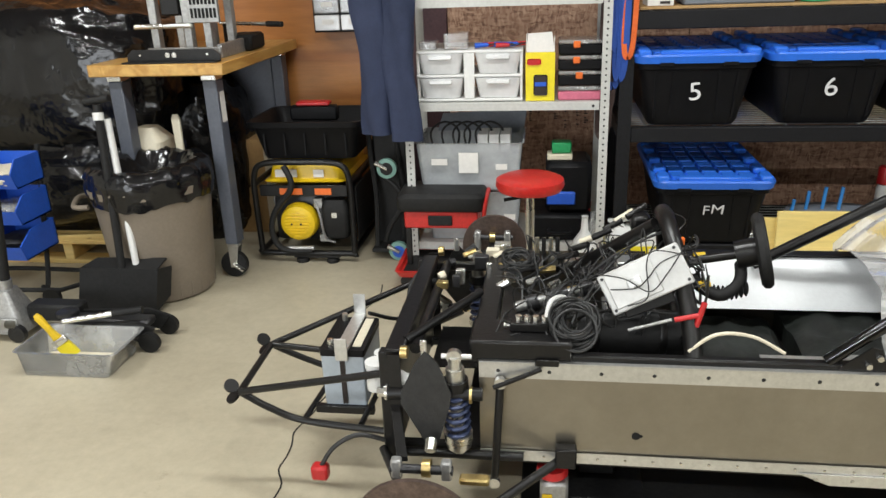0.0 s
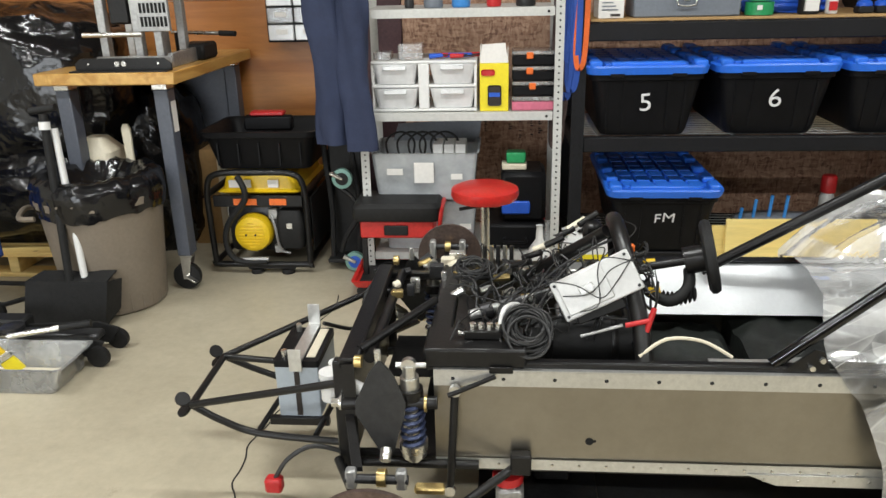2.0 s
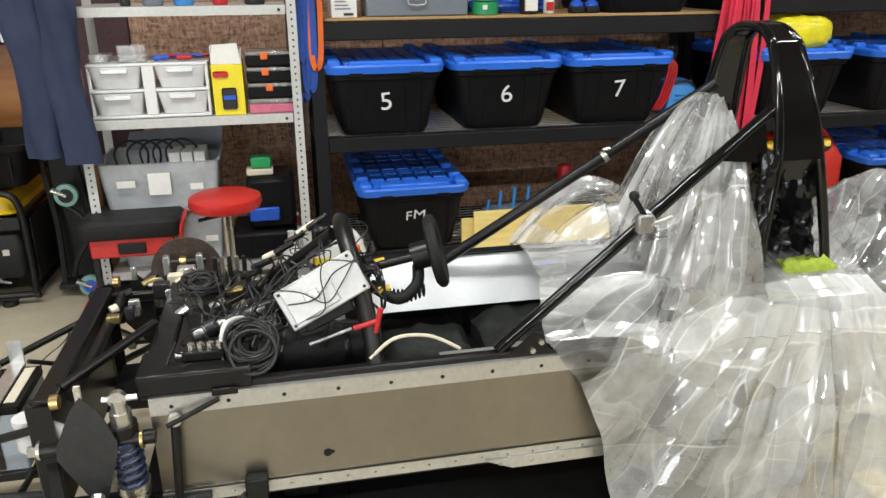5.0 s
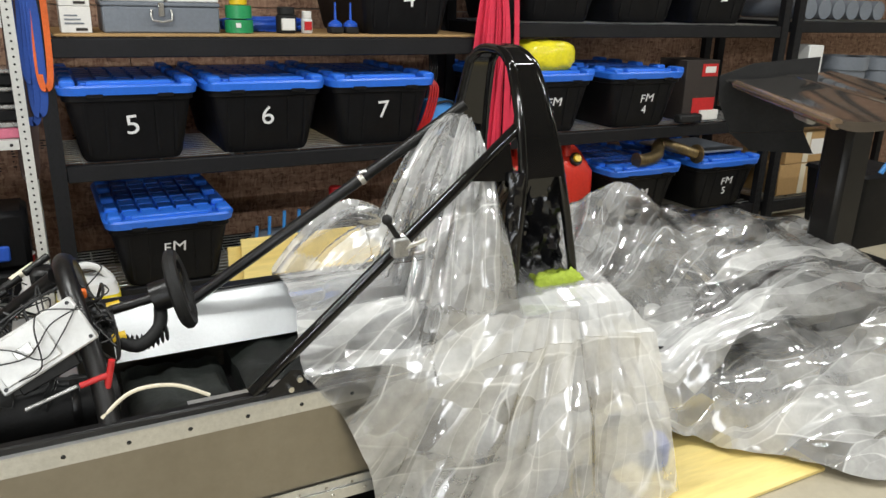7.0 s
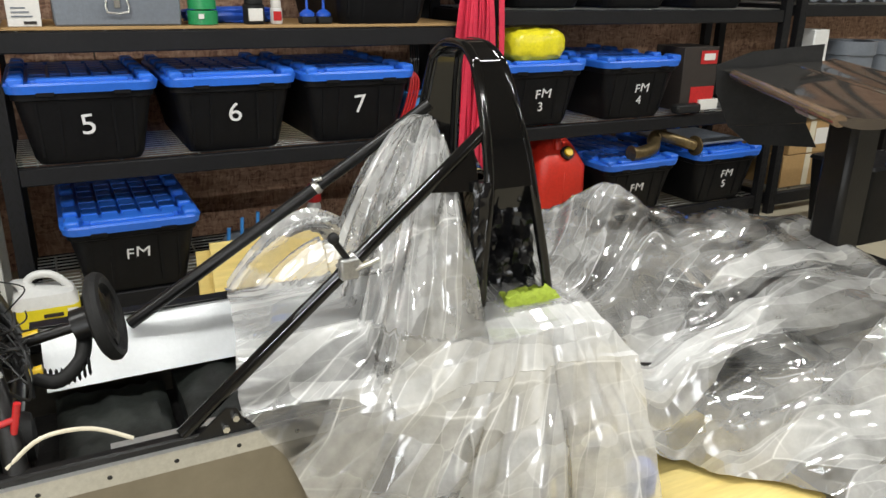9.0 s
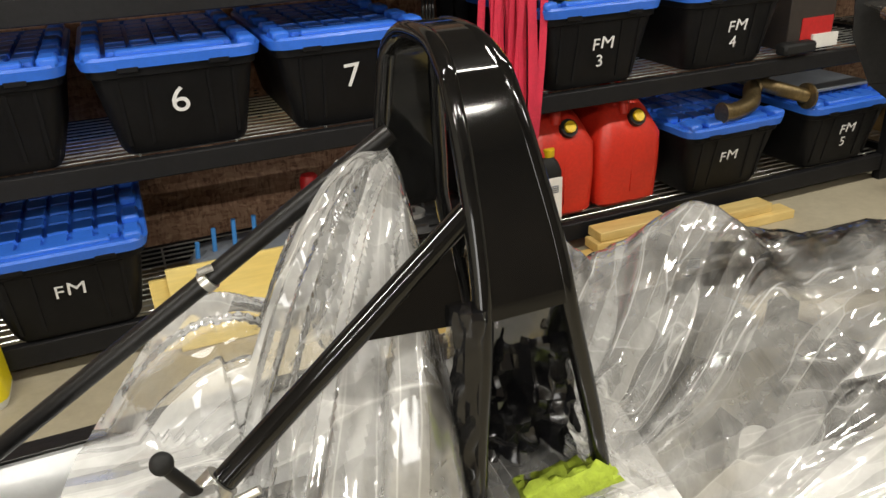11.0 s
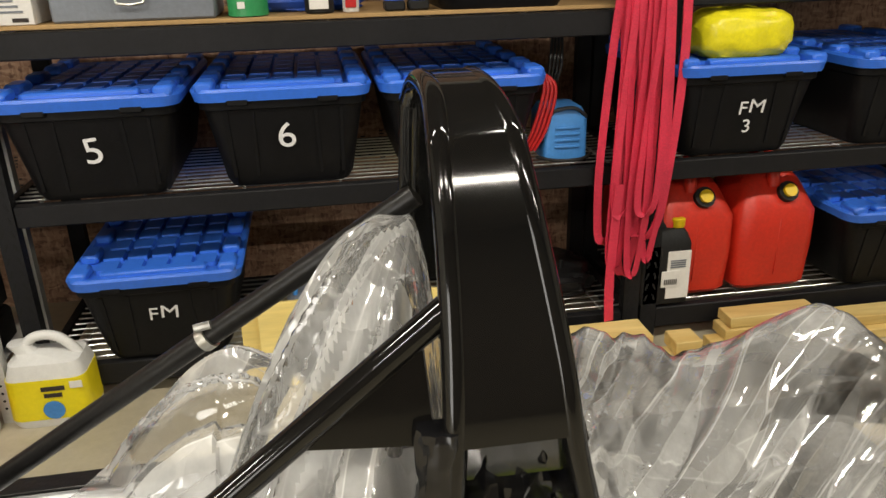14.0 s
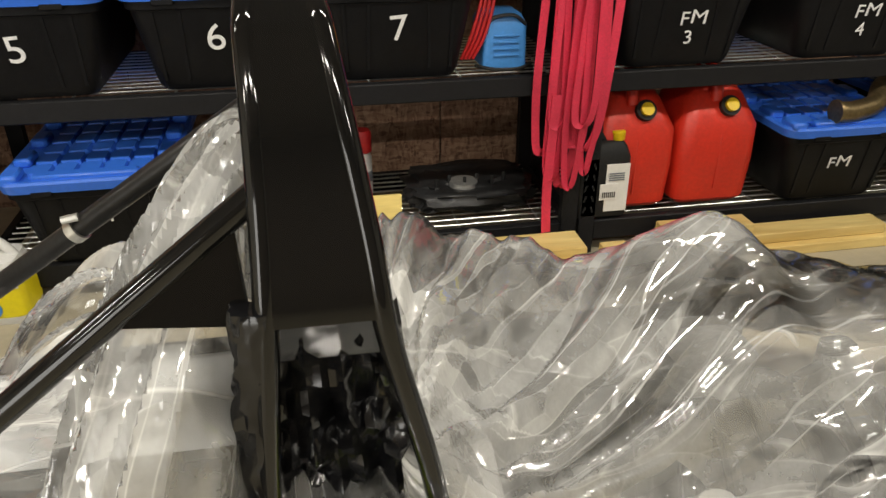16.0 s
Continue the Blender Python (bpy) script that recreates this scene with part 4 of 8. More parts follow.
part("lower_tube", tube(B(), [(0.04, NY - 0.01, 0.21), (0.25, NY - 0.016, 0.215), (0.36, NY - 0.016, 0.215)], 0.011, 10), FRAME, car)
for x in (0.1,):
    part("cross_tube", cyl(B(), (x, NY + 0.03, 0.475), (x + 0.01, FY - 0.02, 0.475), 0.014), FRAME, car)
part("diagonal_tube", cyl(B(), (0.075, NY + 0.04, 0.49), (0.235, 1.5, 0.51), 0.011), FRAME, car)
# nose frame
A, Bp = Vector((-0.40, 1.58, 0.288)), Vector((-0.393, 1.315, 0.288))
nose = part("nose_frame", cyl(B(), A, Bp, 0.0095), FRAME, car, "black welded nose tube frame")
for p, q in ((A, (0.03, 1.765, 0.43)), (Bp, (0.04, 1.20, 0.43)), (A, (-0.12, 1.52, 0.30)), (A, (-0.02, 1.62, 0.19))):
    if q[2] == 0.19:
        part("tube", tube(B(), [p, (-0.30, 1.60, 0.23), (-0.2, 1.61, 0.195), q], 0.0095, 10), FRAME, nose)
    else:
        part("tube", cyl(B(), p, q, 0.0095), FRAME, nose)
part("tube", tube(B(), [Bp, (-0.32, 1.325, 0.235), (-0.22, 1.33, 0.195), (0.02, 1.30, 0.195)], 0.0095, 10), FRAME, nose)
for dx in (-0.235, -0.075):
    part("tube", cyl(B(), (dx, 1.33, 0.192), (dx + 0.02, 1.62, 0.192), 0.008), FRAME, nose)
part("tray", box(B(), -0.22, -0.055, 1.40, 1.42, 0.176, 0.199, 0.002), FRAME, nose)
part("tray", box(B(), -0.22, -0.055, 1.60, 1.62, 0.176, 0.199, 0.002), FRAME, nose)
for p in (A, Bp):
    for dz in (0.014, -0.02):
        bm = B()
        lathe(bm, [(0.004, -0.003), (0.02, -0.003), (0.02, 0.003), (0.004, 0.003)], (0, 0, 0), 14)
        bmesh.ops.transform(bm, matrix=pose(p.x - 0.024, p.y + 0.004, p.z + dz, 20, 35 if dz > 0 else -25, 0), verts=bm.verts)
        part("tab", bm, FRAME, nose, "flat oval mounting tab")
# battery
bt = thing("car_battery", (-0.14, 1.51, 0.2), "pale grey car battery with a black top under an aluminium clamp", "car battery")
part("case", loft(B(), [(0.20, -0.135, 1.51, 0.058, 0.098, 0.006), (0.35, -0.135, 1.51, 0.06, 0.10, 0.006)]), BATTERY, bt)
part("top", loft(B(), [(0.351, -0.135, 1.51, 0.0615, 0.1015, 0.006), (0.37, -0.135, 1.51, 0.0615, 0.1015, 0.006)]), TOTE_BLACK, bt, "black lid")
part("strap", box(B(), -0.142, -0.128, 1.4075, 1.4095, 0.205, 0.35), INK, bt)
bm = B()
box(bm, -0.150, -0.115, 1.40, 1.62, 0.372, 0.378)
box(bm, -0.150, -0.115, 1.396, 1.40, 0.345, 0.41, 0.001)
box(bm, -0.150, -0.115, 1.62, 1.624, 0.345, 0.44, 0.001)
part("clamp", bm, ALU_EDGE, bt, "bent aluminium hold-down clamp")
part("sticker", box(B(), -0.110, -0.086, 1.43, 1.60, 0.3705, 0.3725), CREAM, bt)
for y in (1.43, 1.59):
    part("terminal", cyl(B(), (-0.17, y, 0.37), (-0.17, y, 0.392), 0.008), BRIGHT, bt)
lead = part("battery_lead", tube(B(), [(0.04, 1.2, 0.235), (-0.04, 1.185, 0.262), (-0.10, 1.17, 0.235), (-0.135, 1.16, 0.185)], 0.006, 8), CABLE, car)
part("plug", box(B(), -0.16, -0.118, 1.143, 1.176, 0.148, 0.188, 0.006), RED, lead, "red power plug")
part("battery_lead", tube(B(), [(-0.10, 1.6, 0.39), (-0.02, 1.7, 0.33), (0.0, 1.74, 0.42), (0.04, 1.76, 0.47)], 0.006, 8), CABLE, car)
# suspension: one rocker plate, spring unit, rods and disc on each side
def corner(sy, y0, name_label):
    """sy = -1 for the near side. y0: the side's plane."""
    s = part("suspension", box(B(), 0.045, 0.075, y0 + sy * 0.03, y0 + sy * 0.034, 0.20, 0.49), FRAME, car, name_label)
    o = lambda x, dy, z: (x, y0 + sy * dy, z)
    part("rocker_plate", poly_plate(B(), [o(0.135, 0.045, 0.51), o(0.165, 0.05, 0.48), o(0.195, 0.055, 0.405), o(0.19, 0.055, 0.37), o(0.163, 0.075, 0.28), o(0.15, 0.08, 0.265), o(0.136, 0.075, 0.28), o(0.075, 0.055, 0.375), o(0.077, 0.055, 0.405), o(0.112, 0.05, 0.48)], (0, 0.006, 0)), ROCKER, s, "scratched black diamond-shaped rocker plate")
    part("pivot_tube", cyl(B(), o(0.04, 0.028, 0.388), o(0.09, 0.028, 0.389), 0.018), FRAME, s)
    part("pivot_tube", cyl(B(), o(0.185, 0.028, 0.39), o(0.265, 0.028, 0.392), 0.016), FRAME, s)
    for x in (0.035, 0.235):
        part("collar", cyl(B(), o(x, 0.028, 0.389), o(x + 0.006, 0.028, 0.389), 0.021), BRASS if x > 0.1 else BRIGHT, s)
    part("pivot_bolt", cyl(B(), o(0.015, 0.028, 0.388), o(0.04, 0.028, 0.388), 0.012, seg=6), BRIGHT, s)
    d0, d1 = Vector(o(0.20, 0.02, 0.485)), Vector(o(0.205, 0.015, 0.225))
    part("damper", cyl(B(), d0, d1, 0.016), BRIGHT, s)
    ax = (d1 - d0).normalized()
    u, v = ax.orthogonal().normalized(), None
    v = ax.cross(u)
    part("spring", tube(B(), [d0 + ax * (0.085 + 0.12 * k / 60) + (u * math.cos(k * 0.63) + v * math.sin(k * 0.63)) * 0.027 for k in range(61)], 0.0055, 6, 1, False), SPRING, s, "blue coil spring")
    for a, b2, r, mt in ((0.03, 0.06, 0.022, BRIGHT), (0.06, 0.085, 0.03, FRAME), (0.205, 0.225, 0.035, BRIGHT), (0.225, 0.245, 0.03, BRIGHT)):
        part("spring_seat", cyl(B(), d0 + ax * a, d0 + ax * b2, r, seg=18), mt, s)
    part("rod_end", lathe(B(), [(0.008, -0.008), (0.018, -0.008), (0.018, 0.008), (0.008, 0.008)], d0, 14, "y"), BRIGHT, s)
    part("bolt", cyl(B(), (d0.x - 0.03, d0.y, d0.z), (d0.x + 0.04, d0.y, d0.z), 0.007, seg=8), BRIGHT, s)
    part("rod_end", lathe(B(), [(0.006, -0.008), (0.015, -0.008), (0.015, 0.008), (0.006, 0.008)], o(0.085, 0.03, 0.498), 14, "x"), BRASS, s)
    part("link", box(B(), 0.125, 0.14, y0 + sy * 0.04 - 0.004, y0 + sy * 0.04 + 0.004, 0.495, 0.535, 0.002), BRIGHT, s)
    part("push_rod", cyl(B(), o(0.305, 0.02, 0.405), o(0.292, 0.04, 0.175), 0.0095), FRAME, s)
    for z, dy, x in ((0.42, 0.02, 0.306), (0.16, 0.045, 0.291)):
        part("rod_end", lathe(B(), [(0.005, -0.007), (0.014, -0.007), (0.014, 0.007), (0.005, 0.007)], o(x, dy, z), 14, "y"), BRIGHT, s)
    part("drop_link", cyl(B(), o(0.29, 0.03, 0.412), o(0.40, 0.012, 0.455), 0.006), FRAME, s)
    part("bracket", box(B(), 0.385, 0.44, y0 + sy * 0.004 - 0.003, y0 + sy * 0.004 + 0.003, 0.458, 0.475, 0.002), FRAME, s)
    part("wishbone", cyl(B(), o(0.46, 0.005, 0.215), o(0.17, 0.28, 0.16), 0.011), FRAME, s)
    part("wishbone_bracket", box(B(), 0.435, 0.485, y0 + sy * 0.022 - 0.016, y0 + sy * 0.022 + 0.016, 0.20, 0.255, 0.004), FRAME, s)
    part("wishbone", cyl(B(), o(0.02, 0.03, 0.23), o(0.12, 0.22, 0.20), 0.011), FRAME, s)
    part("top_arm", poly_plate(B(), [o(0.045, 0.03, 0.35), o(0.065, 0.03, 0.35), o(0.10, 0.13, 0.27), o(0.075, 0.13, 0.27)], (0, 0, 0.012)), FRAME, s)
    for x in (0.075, 0.19):
        part("clevis", box(B(), x - 0.012, x + 0.012, y0 + sy * 0.14 - 0.012, y0 + sy * 0.14 + 0.012, 0.235, 0.285, 0.004), CASTIRON, s)
    part("cross_bolt", cyl(B(), o(0.06, 0.14, 0.258), o(0.205, 0.14, 0.258), 0.011), DARK_METAL, s)
    part("rod_end", lathe(B(), [(0.006, -0.01), (0.021, -0.01), (0.021, 0.01), (0.006, 0.01)], o(0.145, 0.14, 0.262), 16, "x"), BRASS, s)
    part("rod_nut", cyl(B(), o(0.15, 0.115, 0.29), o(0.15, 0.09, 0.305), 0.013, seg=6), BRIGHT, s)
    part("caliper", box(B(), 0.215, 0.285, y0 + sy * 0.11 - 0.014, y0 + sy * 0.11 + 0.014, 0.205, 0.222, 0.004), BRASS, s, "yellow-brown brake caliper")
    disc = lathe(B(), [(0.045, -0.006), (0.145, -0.006), (0.145, 0.006), (0.045, 0.006)], o(0.125, 0.21, 0.137), 48, "y")
    if sy > 0:
        disc.free()
        disc = lathe(B(), [(0.035, -0.006), (0.115, -0.006), (0.115, 0.006), (0.035, 0.006)], (0.222, 2.22, 0.372), 48, "y")
        for x in (0.165, 0.27):
            part("clevis", box(B(), x - 0.011, x + 0.011, 2.17, 2.20, 0.36, 0.44, 0.005), CASTIRON, s)
        part("cross_bolt", cyl(B(), (0.15, 2.185, 0.415), (0.29, 2.185, 0.415), 0.010), DARK_METAL, s)
        part("rod_end", lathe(B(), [(0.006, -0.01), (0.019, -0.01), (0.019, 0.01), (0.006, 0.01)], (0.218, 2.185, 0.415), 16, "x"), BRASS, s)
        part("stub_axle", cyl(B(), (0.222, 1.95, 0.36), (0.222, 2.21, 0.372), 0.022), DARK_METAL, s)
    part("brake_disc", disc, DISC, s, "brown worn brake disc")
    return s


corner(-1, NY, "near front suspension of rocker, spring and rods")
corner(1, FY, "far front suspension of rocker, spring and rods")
hub = part("hub", cyl(B(), (0.125, 0.97, 0.137), (0.125, 1.02, 0.137), 0.05), DARK_METAL, car)
# master cylinders, pedals and plumbing
for p0, p1, r, mt in (((0.10, 1.20, 0.40), (0.02, 1.25, 0.41), 0.018, WHITE_PLASTIC), ((0.00, 1.245, 0.36), (0.0, 1.245, 0.42), 0.025, WHITE_PLASTIC), ((0.0, 1.33, 0.36), (0.0, 1.33, 0.40), 0.022, WHITE_PLASTIC)):
    res = part("reservoir", cyl(B(), p0, p1, r), mt, car, "white brake fluid reservoir")
    part("cap", cyl(B(), p1, Vector(p1) + (Vector(p1) - Vector(p0)).normalized() * 0.014, r * 1.1), mt, res)
block = part("brake_block", box(B(), 0.325, 0.415, NY + 0.05, NY + 0.085, 0.516, 0.538, 0.003), FRAME, car)
for k in range(4):
    part("fitting", cyl(B(), (0.345 + k * 0.02, NY + 0.067, 0.538), (0.345 + k * 0.02, NY + 0.067, 0.552), 0.0085, seg=6), BRIGHT, block)
part("side_bolt", cyl(B(), (0.31, NY + 0.067, 0.527), (0.43, NY + 0.067, 0.527), 0.007, seg=8), BRIGHT, block)
# steering rack and shaft
part("steering_rack", cyl(B(), (0.33, 1.43, 0.50), (0.60, 1.52, 0.545), 0.014), CASTIRON, car)
for t2, r in ((0.1, 0.022), (0.3, 0.024), (0.38, 0.02), (0.62, 0.02)):
    a = Vector((0.33, 1.43, 0.50)).lerp(Vector((0.60, 1.52, 0.545)), t2)
    part("joint", cyl(B(), a, a + Vector((0.03, 0.01, 0.005)), r, seg=10), DARK_METAL, car)
part("hydraulic_pipe", tube(B(), [(0.41, NY + 0.067, 0.55), (0.42, 1.30, 0.58), (0.45, 1.37, 0.56), (0.47, 1.40, 0.52)], 0.006, 8), WHITE_PLASTIC, car)
part("alloy_tube", cyl(B(), (0.35, 1.36, 0.455), (0.55, 1.38, 0.457), 0.008), BRIGHT, car)
# fire bottle, floor of the cockpit, padding
fb = part("bottle", lathe(B(), [(0.02, 0), (0.05, 0.01), (0.056, 0.03), (0.056, 0.27), (0.045, 0.295), (0.02, 0.3)], (0.475, 1.385, 0.462), 24, "x"), RUBBER, car, "black cylinder lying in the tub")
for x in (0.52, 0.68):
    part("band", lathe(B(), [(0.057, 0), (0.0585, 0.002), (0.0585, 0.016), (0.057, 0.018)], (x, 1.385, 0.462), 24, "x"), FRAME, fb)
rsn = random.Random(5)


def pad(x0, x1, y0, y1, z0, z1, amp=0.012, seed=0):
    """A lumpy sheet-covered cushion."""
    bm = B()
    n = 16
    top = [[bm.verts.new((x0 + (x1 - x0) * i / n, y0 + (y1 - y0) * j / n, z1 - 0.03 * (max(abs(i - n / 2), abs(j - n / 2)) / (n / 2)) ** 6 + amp * (noise.noise(Vector((i * 0.45 + seed, j * 0.35, 2.0))) + 0.6 * abs(noise.noise(Vector((i * 0.9, j * 0.9 + seed, 5.0))))))) for j in range(n + 1)] for i in range(n + 1)]
    for i in range(n):
        for j in range(n):
            bm.faces.new((top[i][j], top[i + 1][j], top[i + 1][j + 1], top[i][j + 1]))
    edge = [top[i][0] for i in range(n + 1)] + [top[n][j] for j in range(1, n + 1)] + [top[i][n] for i in range(n - 1, -1, -1)] + [top[0][j] for j in range(n - 1, 0, -1)]
    lo = [bm.verts.new((v.co.x, v.co.y, z0)) for v in edge]
    for k in range(len(edge)):
        bm.faces.new((edge[k], lo[k], lo[(k + 1) % len(edge)], edge[(k + 1) % len(edge)]))
    bm.faces.new(lo)
    return bm


part("knee_pad", pad(0.80, 1.05, 1.30, FY - 0.015, 0.2, 0.345, 0.015, 1), FOAM, car, "black sheet-covered padding")
part("knee_pad", pad(1.075, 1.50, 1.30, FY - 0.015, 0.2, 0.375, 0.02, 7), FOAM, car, "black sheet-covered padding")
part("seat_pan", box(B(), 0.74, 1.6, NY + 0.04, FY - 0.02, 0.2, 0.29, 0.01), FRAME, car)
part("alloy_bar", box(B(), 0.90, 1.06, NY + 0.05, NY + 0.085, 0.455, 0.459), ALU_EDGE, car)
part("alloy_bar", box(B(), 1.04, 1.16, NY + 0.045, NY + 0.07, 0.47, 0.474), ALU_EDGE, car)
part("hose", tube(B(), [(0.73, NY + 0.03, 0.49), (0.79, NY + 0.04, 0.53), (0.87, NY + 0.045, 0.525), (0.94, NY + 0.035, 0.49)], 0.0042, 8), CREAM, car, "white rubber hose")
# dash hoop and its fittings
dash = part("dash_hoop", tube(B(), [(0.745, NY + 0.03, 0.46), (0.735, 1.30, 0.56), (0.715, 1.38, 0.66), (0.70, 1.47, 0.72), (0.70, 1.55, 0.722), (0.715, 1.64, 0.67), (0.735, 1.72, 0.56), (0.745, FY - 0.03, 0.46)], 0.021, 12), FRAME, car, "black dash roll hoop")
part("dash_bar", cyl(B(), (0.74, NY + 0.03, 0.475), (0.745, FY - 0.03, 0.475), 0.014), FRAME, car)
bx2 = part("control_box", box(B(), -0.10, 0.10, -0.008, 0.008, -0.05, 0.05, 0.003, pose(0.636, 1.33, 0.628, -24, -28, 0)), PLATE, car, "scuffed aluminium control box plate")
part("cover", box(B(), -0.085, 0.03, -0.016, -0.0085, -0.04, 0.045, 0.002, pose(0.636, 1.33, 0.628, -24, -28, 0)), PLATE, bx2)
part("socket", box(B(), -0.04, -0.005, -0.024, -0.0165, -0.008, 0.014, 0.002, pose(0.636, 1.33, 0.628, -24, -28, 0)), ALU_EDGE, bx2)
part("relay", box(B(), -0.06, 0.06, -0.02, 0.02, -0.015, 0.015, 0.003, pose(0.65, 1.335, 0.565, -20, -24, 0)), RUBBER, car)
part("bracket", box(B(), 0.585, 0.625, 1.50, 1.56, 0.54, 0.60, 0.003), ALU_EDGE, car)
tee = part("pull_cable", cyl(B(), (0.60, 1.29, 0.515), (0.695, 1.28, 0.55), 0.004), CASTIRON, car)
part("tee_handle", cyl(B(), (0.70, 1.275, 0.552), (0.755, 1.27, 0.568), 0.006), RED, tee, "red pull handle")
part("tee_bar", cyl(B(), (0.748, 1.27, 0.540), (0.762, 1.27, 0.598), 0.0065), RED, tee)
part("indicator", box(B(), 0.722, 0.736, 1.42, 1.434, 0.678, 0.698, 0.003), ORANGE, dash)
# steering wheel on its column
sw = part("steering_column", cyl(B(), (0.70, 1.49, 0.60), (0.92, 1.472, 0.648), 0.011), FRAME, car)
bm = B()
wheel_m = pose(0.93, 1.47, 0.652, 0, 76, -10)
tor = [(math.cos(2 * math.pi * k / 40) * 0.078, math.sin(2 * math.pi * k / 40) * 0.092, 0) for k in range(41)]
tube(bm, tor, 0.015, 8, 1, False)
bmesh.ops.transform(bm, matrix=wheel_m, verts=bm.verts)
part("steering_wheel", bm, RUBBER, sw, "black suede steering wheel")
part("wheel_plate", lathe(B(), [(0.01, -0.006), (0.05, -0.006), (0.05, 0.004), (0.01, 0.004)], (0, 0, 0), 24), RUBBER, sw).data.transform(Matrix.Translation(-ORIGIN[car]) @ wheel_m @ Matrix.Translation(ORIGIN[car]))
for a in (0, 90, 180, 270):
    part("spoke", box(B(), 0, 0.085, -0.022, 0.022, -0.004, 0.004, 0.001, wheel_m @ pose(0, 0, 0, 0, 0, a)), FRAME, sw)
part("wheel_hub", cyl(B(), (0.87, 1.478, 0.635), (0.925, 1.471, 0.65), 0.035), FRAME, sw)
part("boot", tube(B(), [(0.76, 1.44, 0.585), (0.82, 1.40, 0.56), (0.87, 1.42, 0.585), (0.885, 1.48, 0.61)], 0.015, 10), RUBBER, sw, "black corrugated cable sleeve")
for k in range(14):
    q = Vector((0.755, 1.44, 0.588)).lerp(Vector((0.885, 1.41, 0.575)), k / 13) + Vector((0, 0, -0.025 * math.sin(math.pi * k / 13)))
    part("ridge", lathe(B(), [(0.014, -0.003), (0.0195, 0), (0.014, 0.003)], q, 12, "x"), RUBBER, sw)
for p, mt in (((0.775, 1.5, 0.617), YELLOW), ((0.775, 1.42, 0.575), YELLOW)):
    part("sleeve", cyl(B(), p, Vector(p) + Vector((0.028, 0.0, 0.004)), 0.013), mt, sw, "yellow cable sleeve")
# wiring: looms, loose leads and coils
rw = random.Random(21)
for k in range(64):
    x, y = rw.uniform(0.33, 0.72), rw.uniform(1.30, 1.72)
    z = 0.50 + max(0.0, (x - 0.45)) * 0.45
    pts = [(x, y, z - 0.03)]
    for j in range(rw.randint(3, 5)):
        pts.append((min(0.78, pts[-1][0] + rw.uniform(-0.07, 0.10)), max(1.34 if pts[-1][0] > 0.5 else 1.25, pts[-1][1] + rw.uniform(-0.08, 0.09)), z + rw.uniform(-0.03, 0.07)))
    part("wire", tube(B(), pts, rw.choice((0.0018, 0.0025, 0.0035)), 5, 5), CABLE, car)
for cx, cy, cz, r0, n in ((0.475, 1.275, 0.525, 0.052, 15), (0.33, 1.66, 0.53, 0.05, 10)):
    for k in range(n):
        rr = r0 * rw.uniform(0.62, 1.2)
        bm = B()
        tube(bm, [(math.cos(j * 0.5) * rr, math.sin(j * 0.5) * rr * 0.95, rw.uniform(-0.006, 0.006)) for j in range(14)], 0.0035, 6, 3)
        bmesh.ops.transform(bm, matrix=pose(cx + rw.uniform(-0.01, 0.01), cy + rw.uniform(-0.01, 0.01), cz + k * 0.002, 48 if cx > 0.4 else 10, rw.uniform(-8, 8), 10), verts=bm.verts)
        part("cable_coil", bm, CABLE, car)
bm = B()
tube(bm, [(math.cos(j * 0.5) * 0.05, math.sin(j * 0.5) * 0.05, 0.01) for j in range(14)], 0.0035, 8, 3)
bmesh.ops.transform(bm, matrix=pose(0.475, 1.255, 0.525, 48, 0, 10), verts=bm.verts)
part("cable_coil", bm, CABLE, car)
# leads that hang across the control box and down to the coil
plate_m = pose(0.636, 1.33, 0.628, -24, -28, 0)
for k in range(3):
    q = [plate_m @ Vector(p) for p in ((-0.10 + 0.02 * k, -0.02, 0.06 - 0.05 * k), (-0.04 + 0.015 * k, -0.030, 0.02 - 0.03 * k), (0.0 + 0.01 * k, -0.034, -0.03 + 0.03 * k), (0.05, -0.030, -0.01 + 0.03 * k), (0.11, -0.018, 0.03 - 0.01 * k))]
    part("wire", tube(B(), q, 0.0016, 5, 6), CABLE, car)
for k in range(7):
    x0w, x1w = rw.uniform(0.42, 0.66), rw.uniform(0.62, 0.76)
    top = rw.uniform(0.60, 0.70)
    part("wire", tube(B(), [(x0w, rw.uniform(1.30, 1.34), 0.49), (x0w + 0.03, rw.uniform(1.36, 1.42), 0.54), ((x0w + x1w) / 2, rw.uniform(1.40, 1.48), top - 0.04), (x1w, rw.uniform(1.40, 1.5), top), (x1w + rw.uniform(-0.02, 0.05), rw.uniform(1.36, 1.5), top - 0.08)], rw.choice((0.0018, 0.0025, 0.003)), 5, 6), CABLE, car)
for x in (-0.09, 0.09):
    for z in (-0.04, 0.04):
        part("screw", cyl(B(), plate_m @ Vector((x, -0.008, z)), plate_m @ Vector((x, -0.0105, z)), 0.004, seg=8), DARK_METAL, bx2)
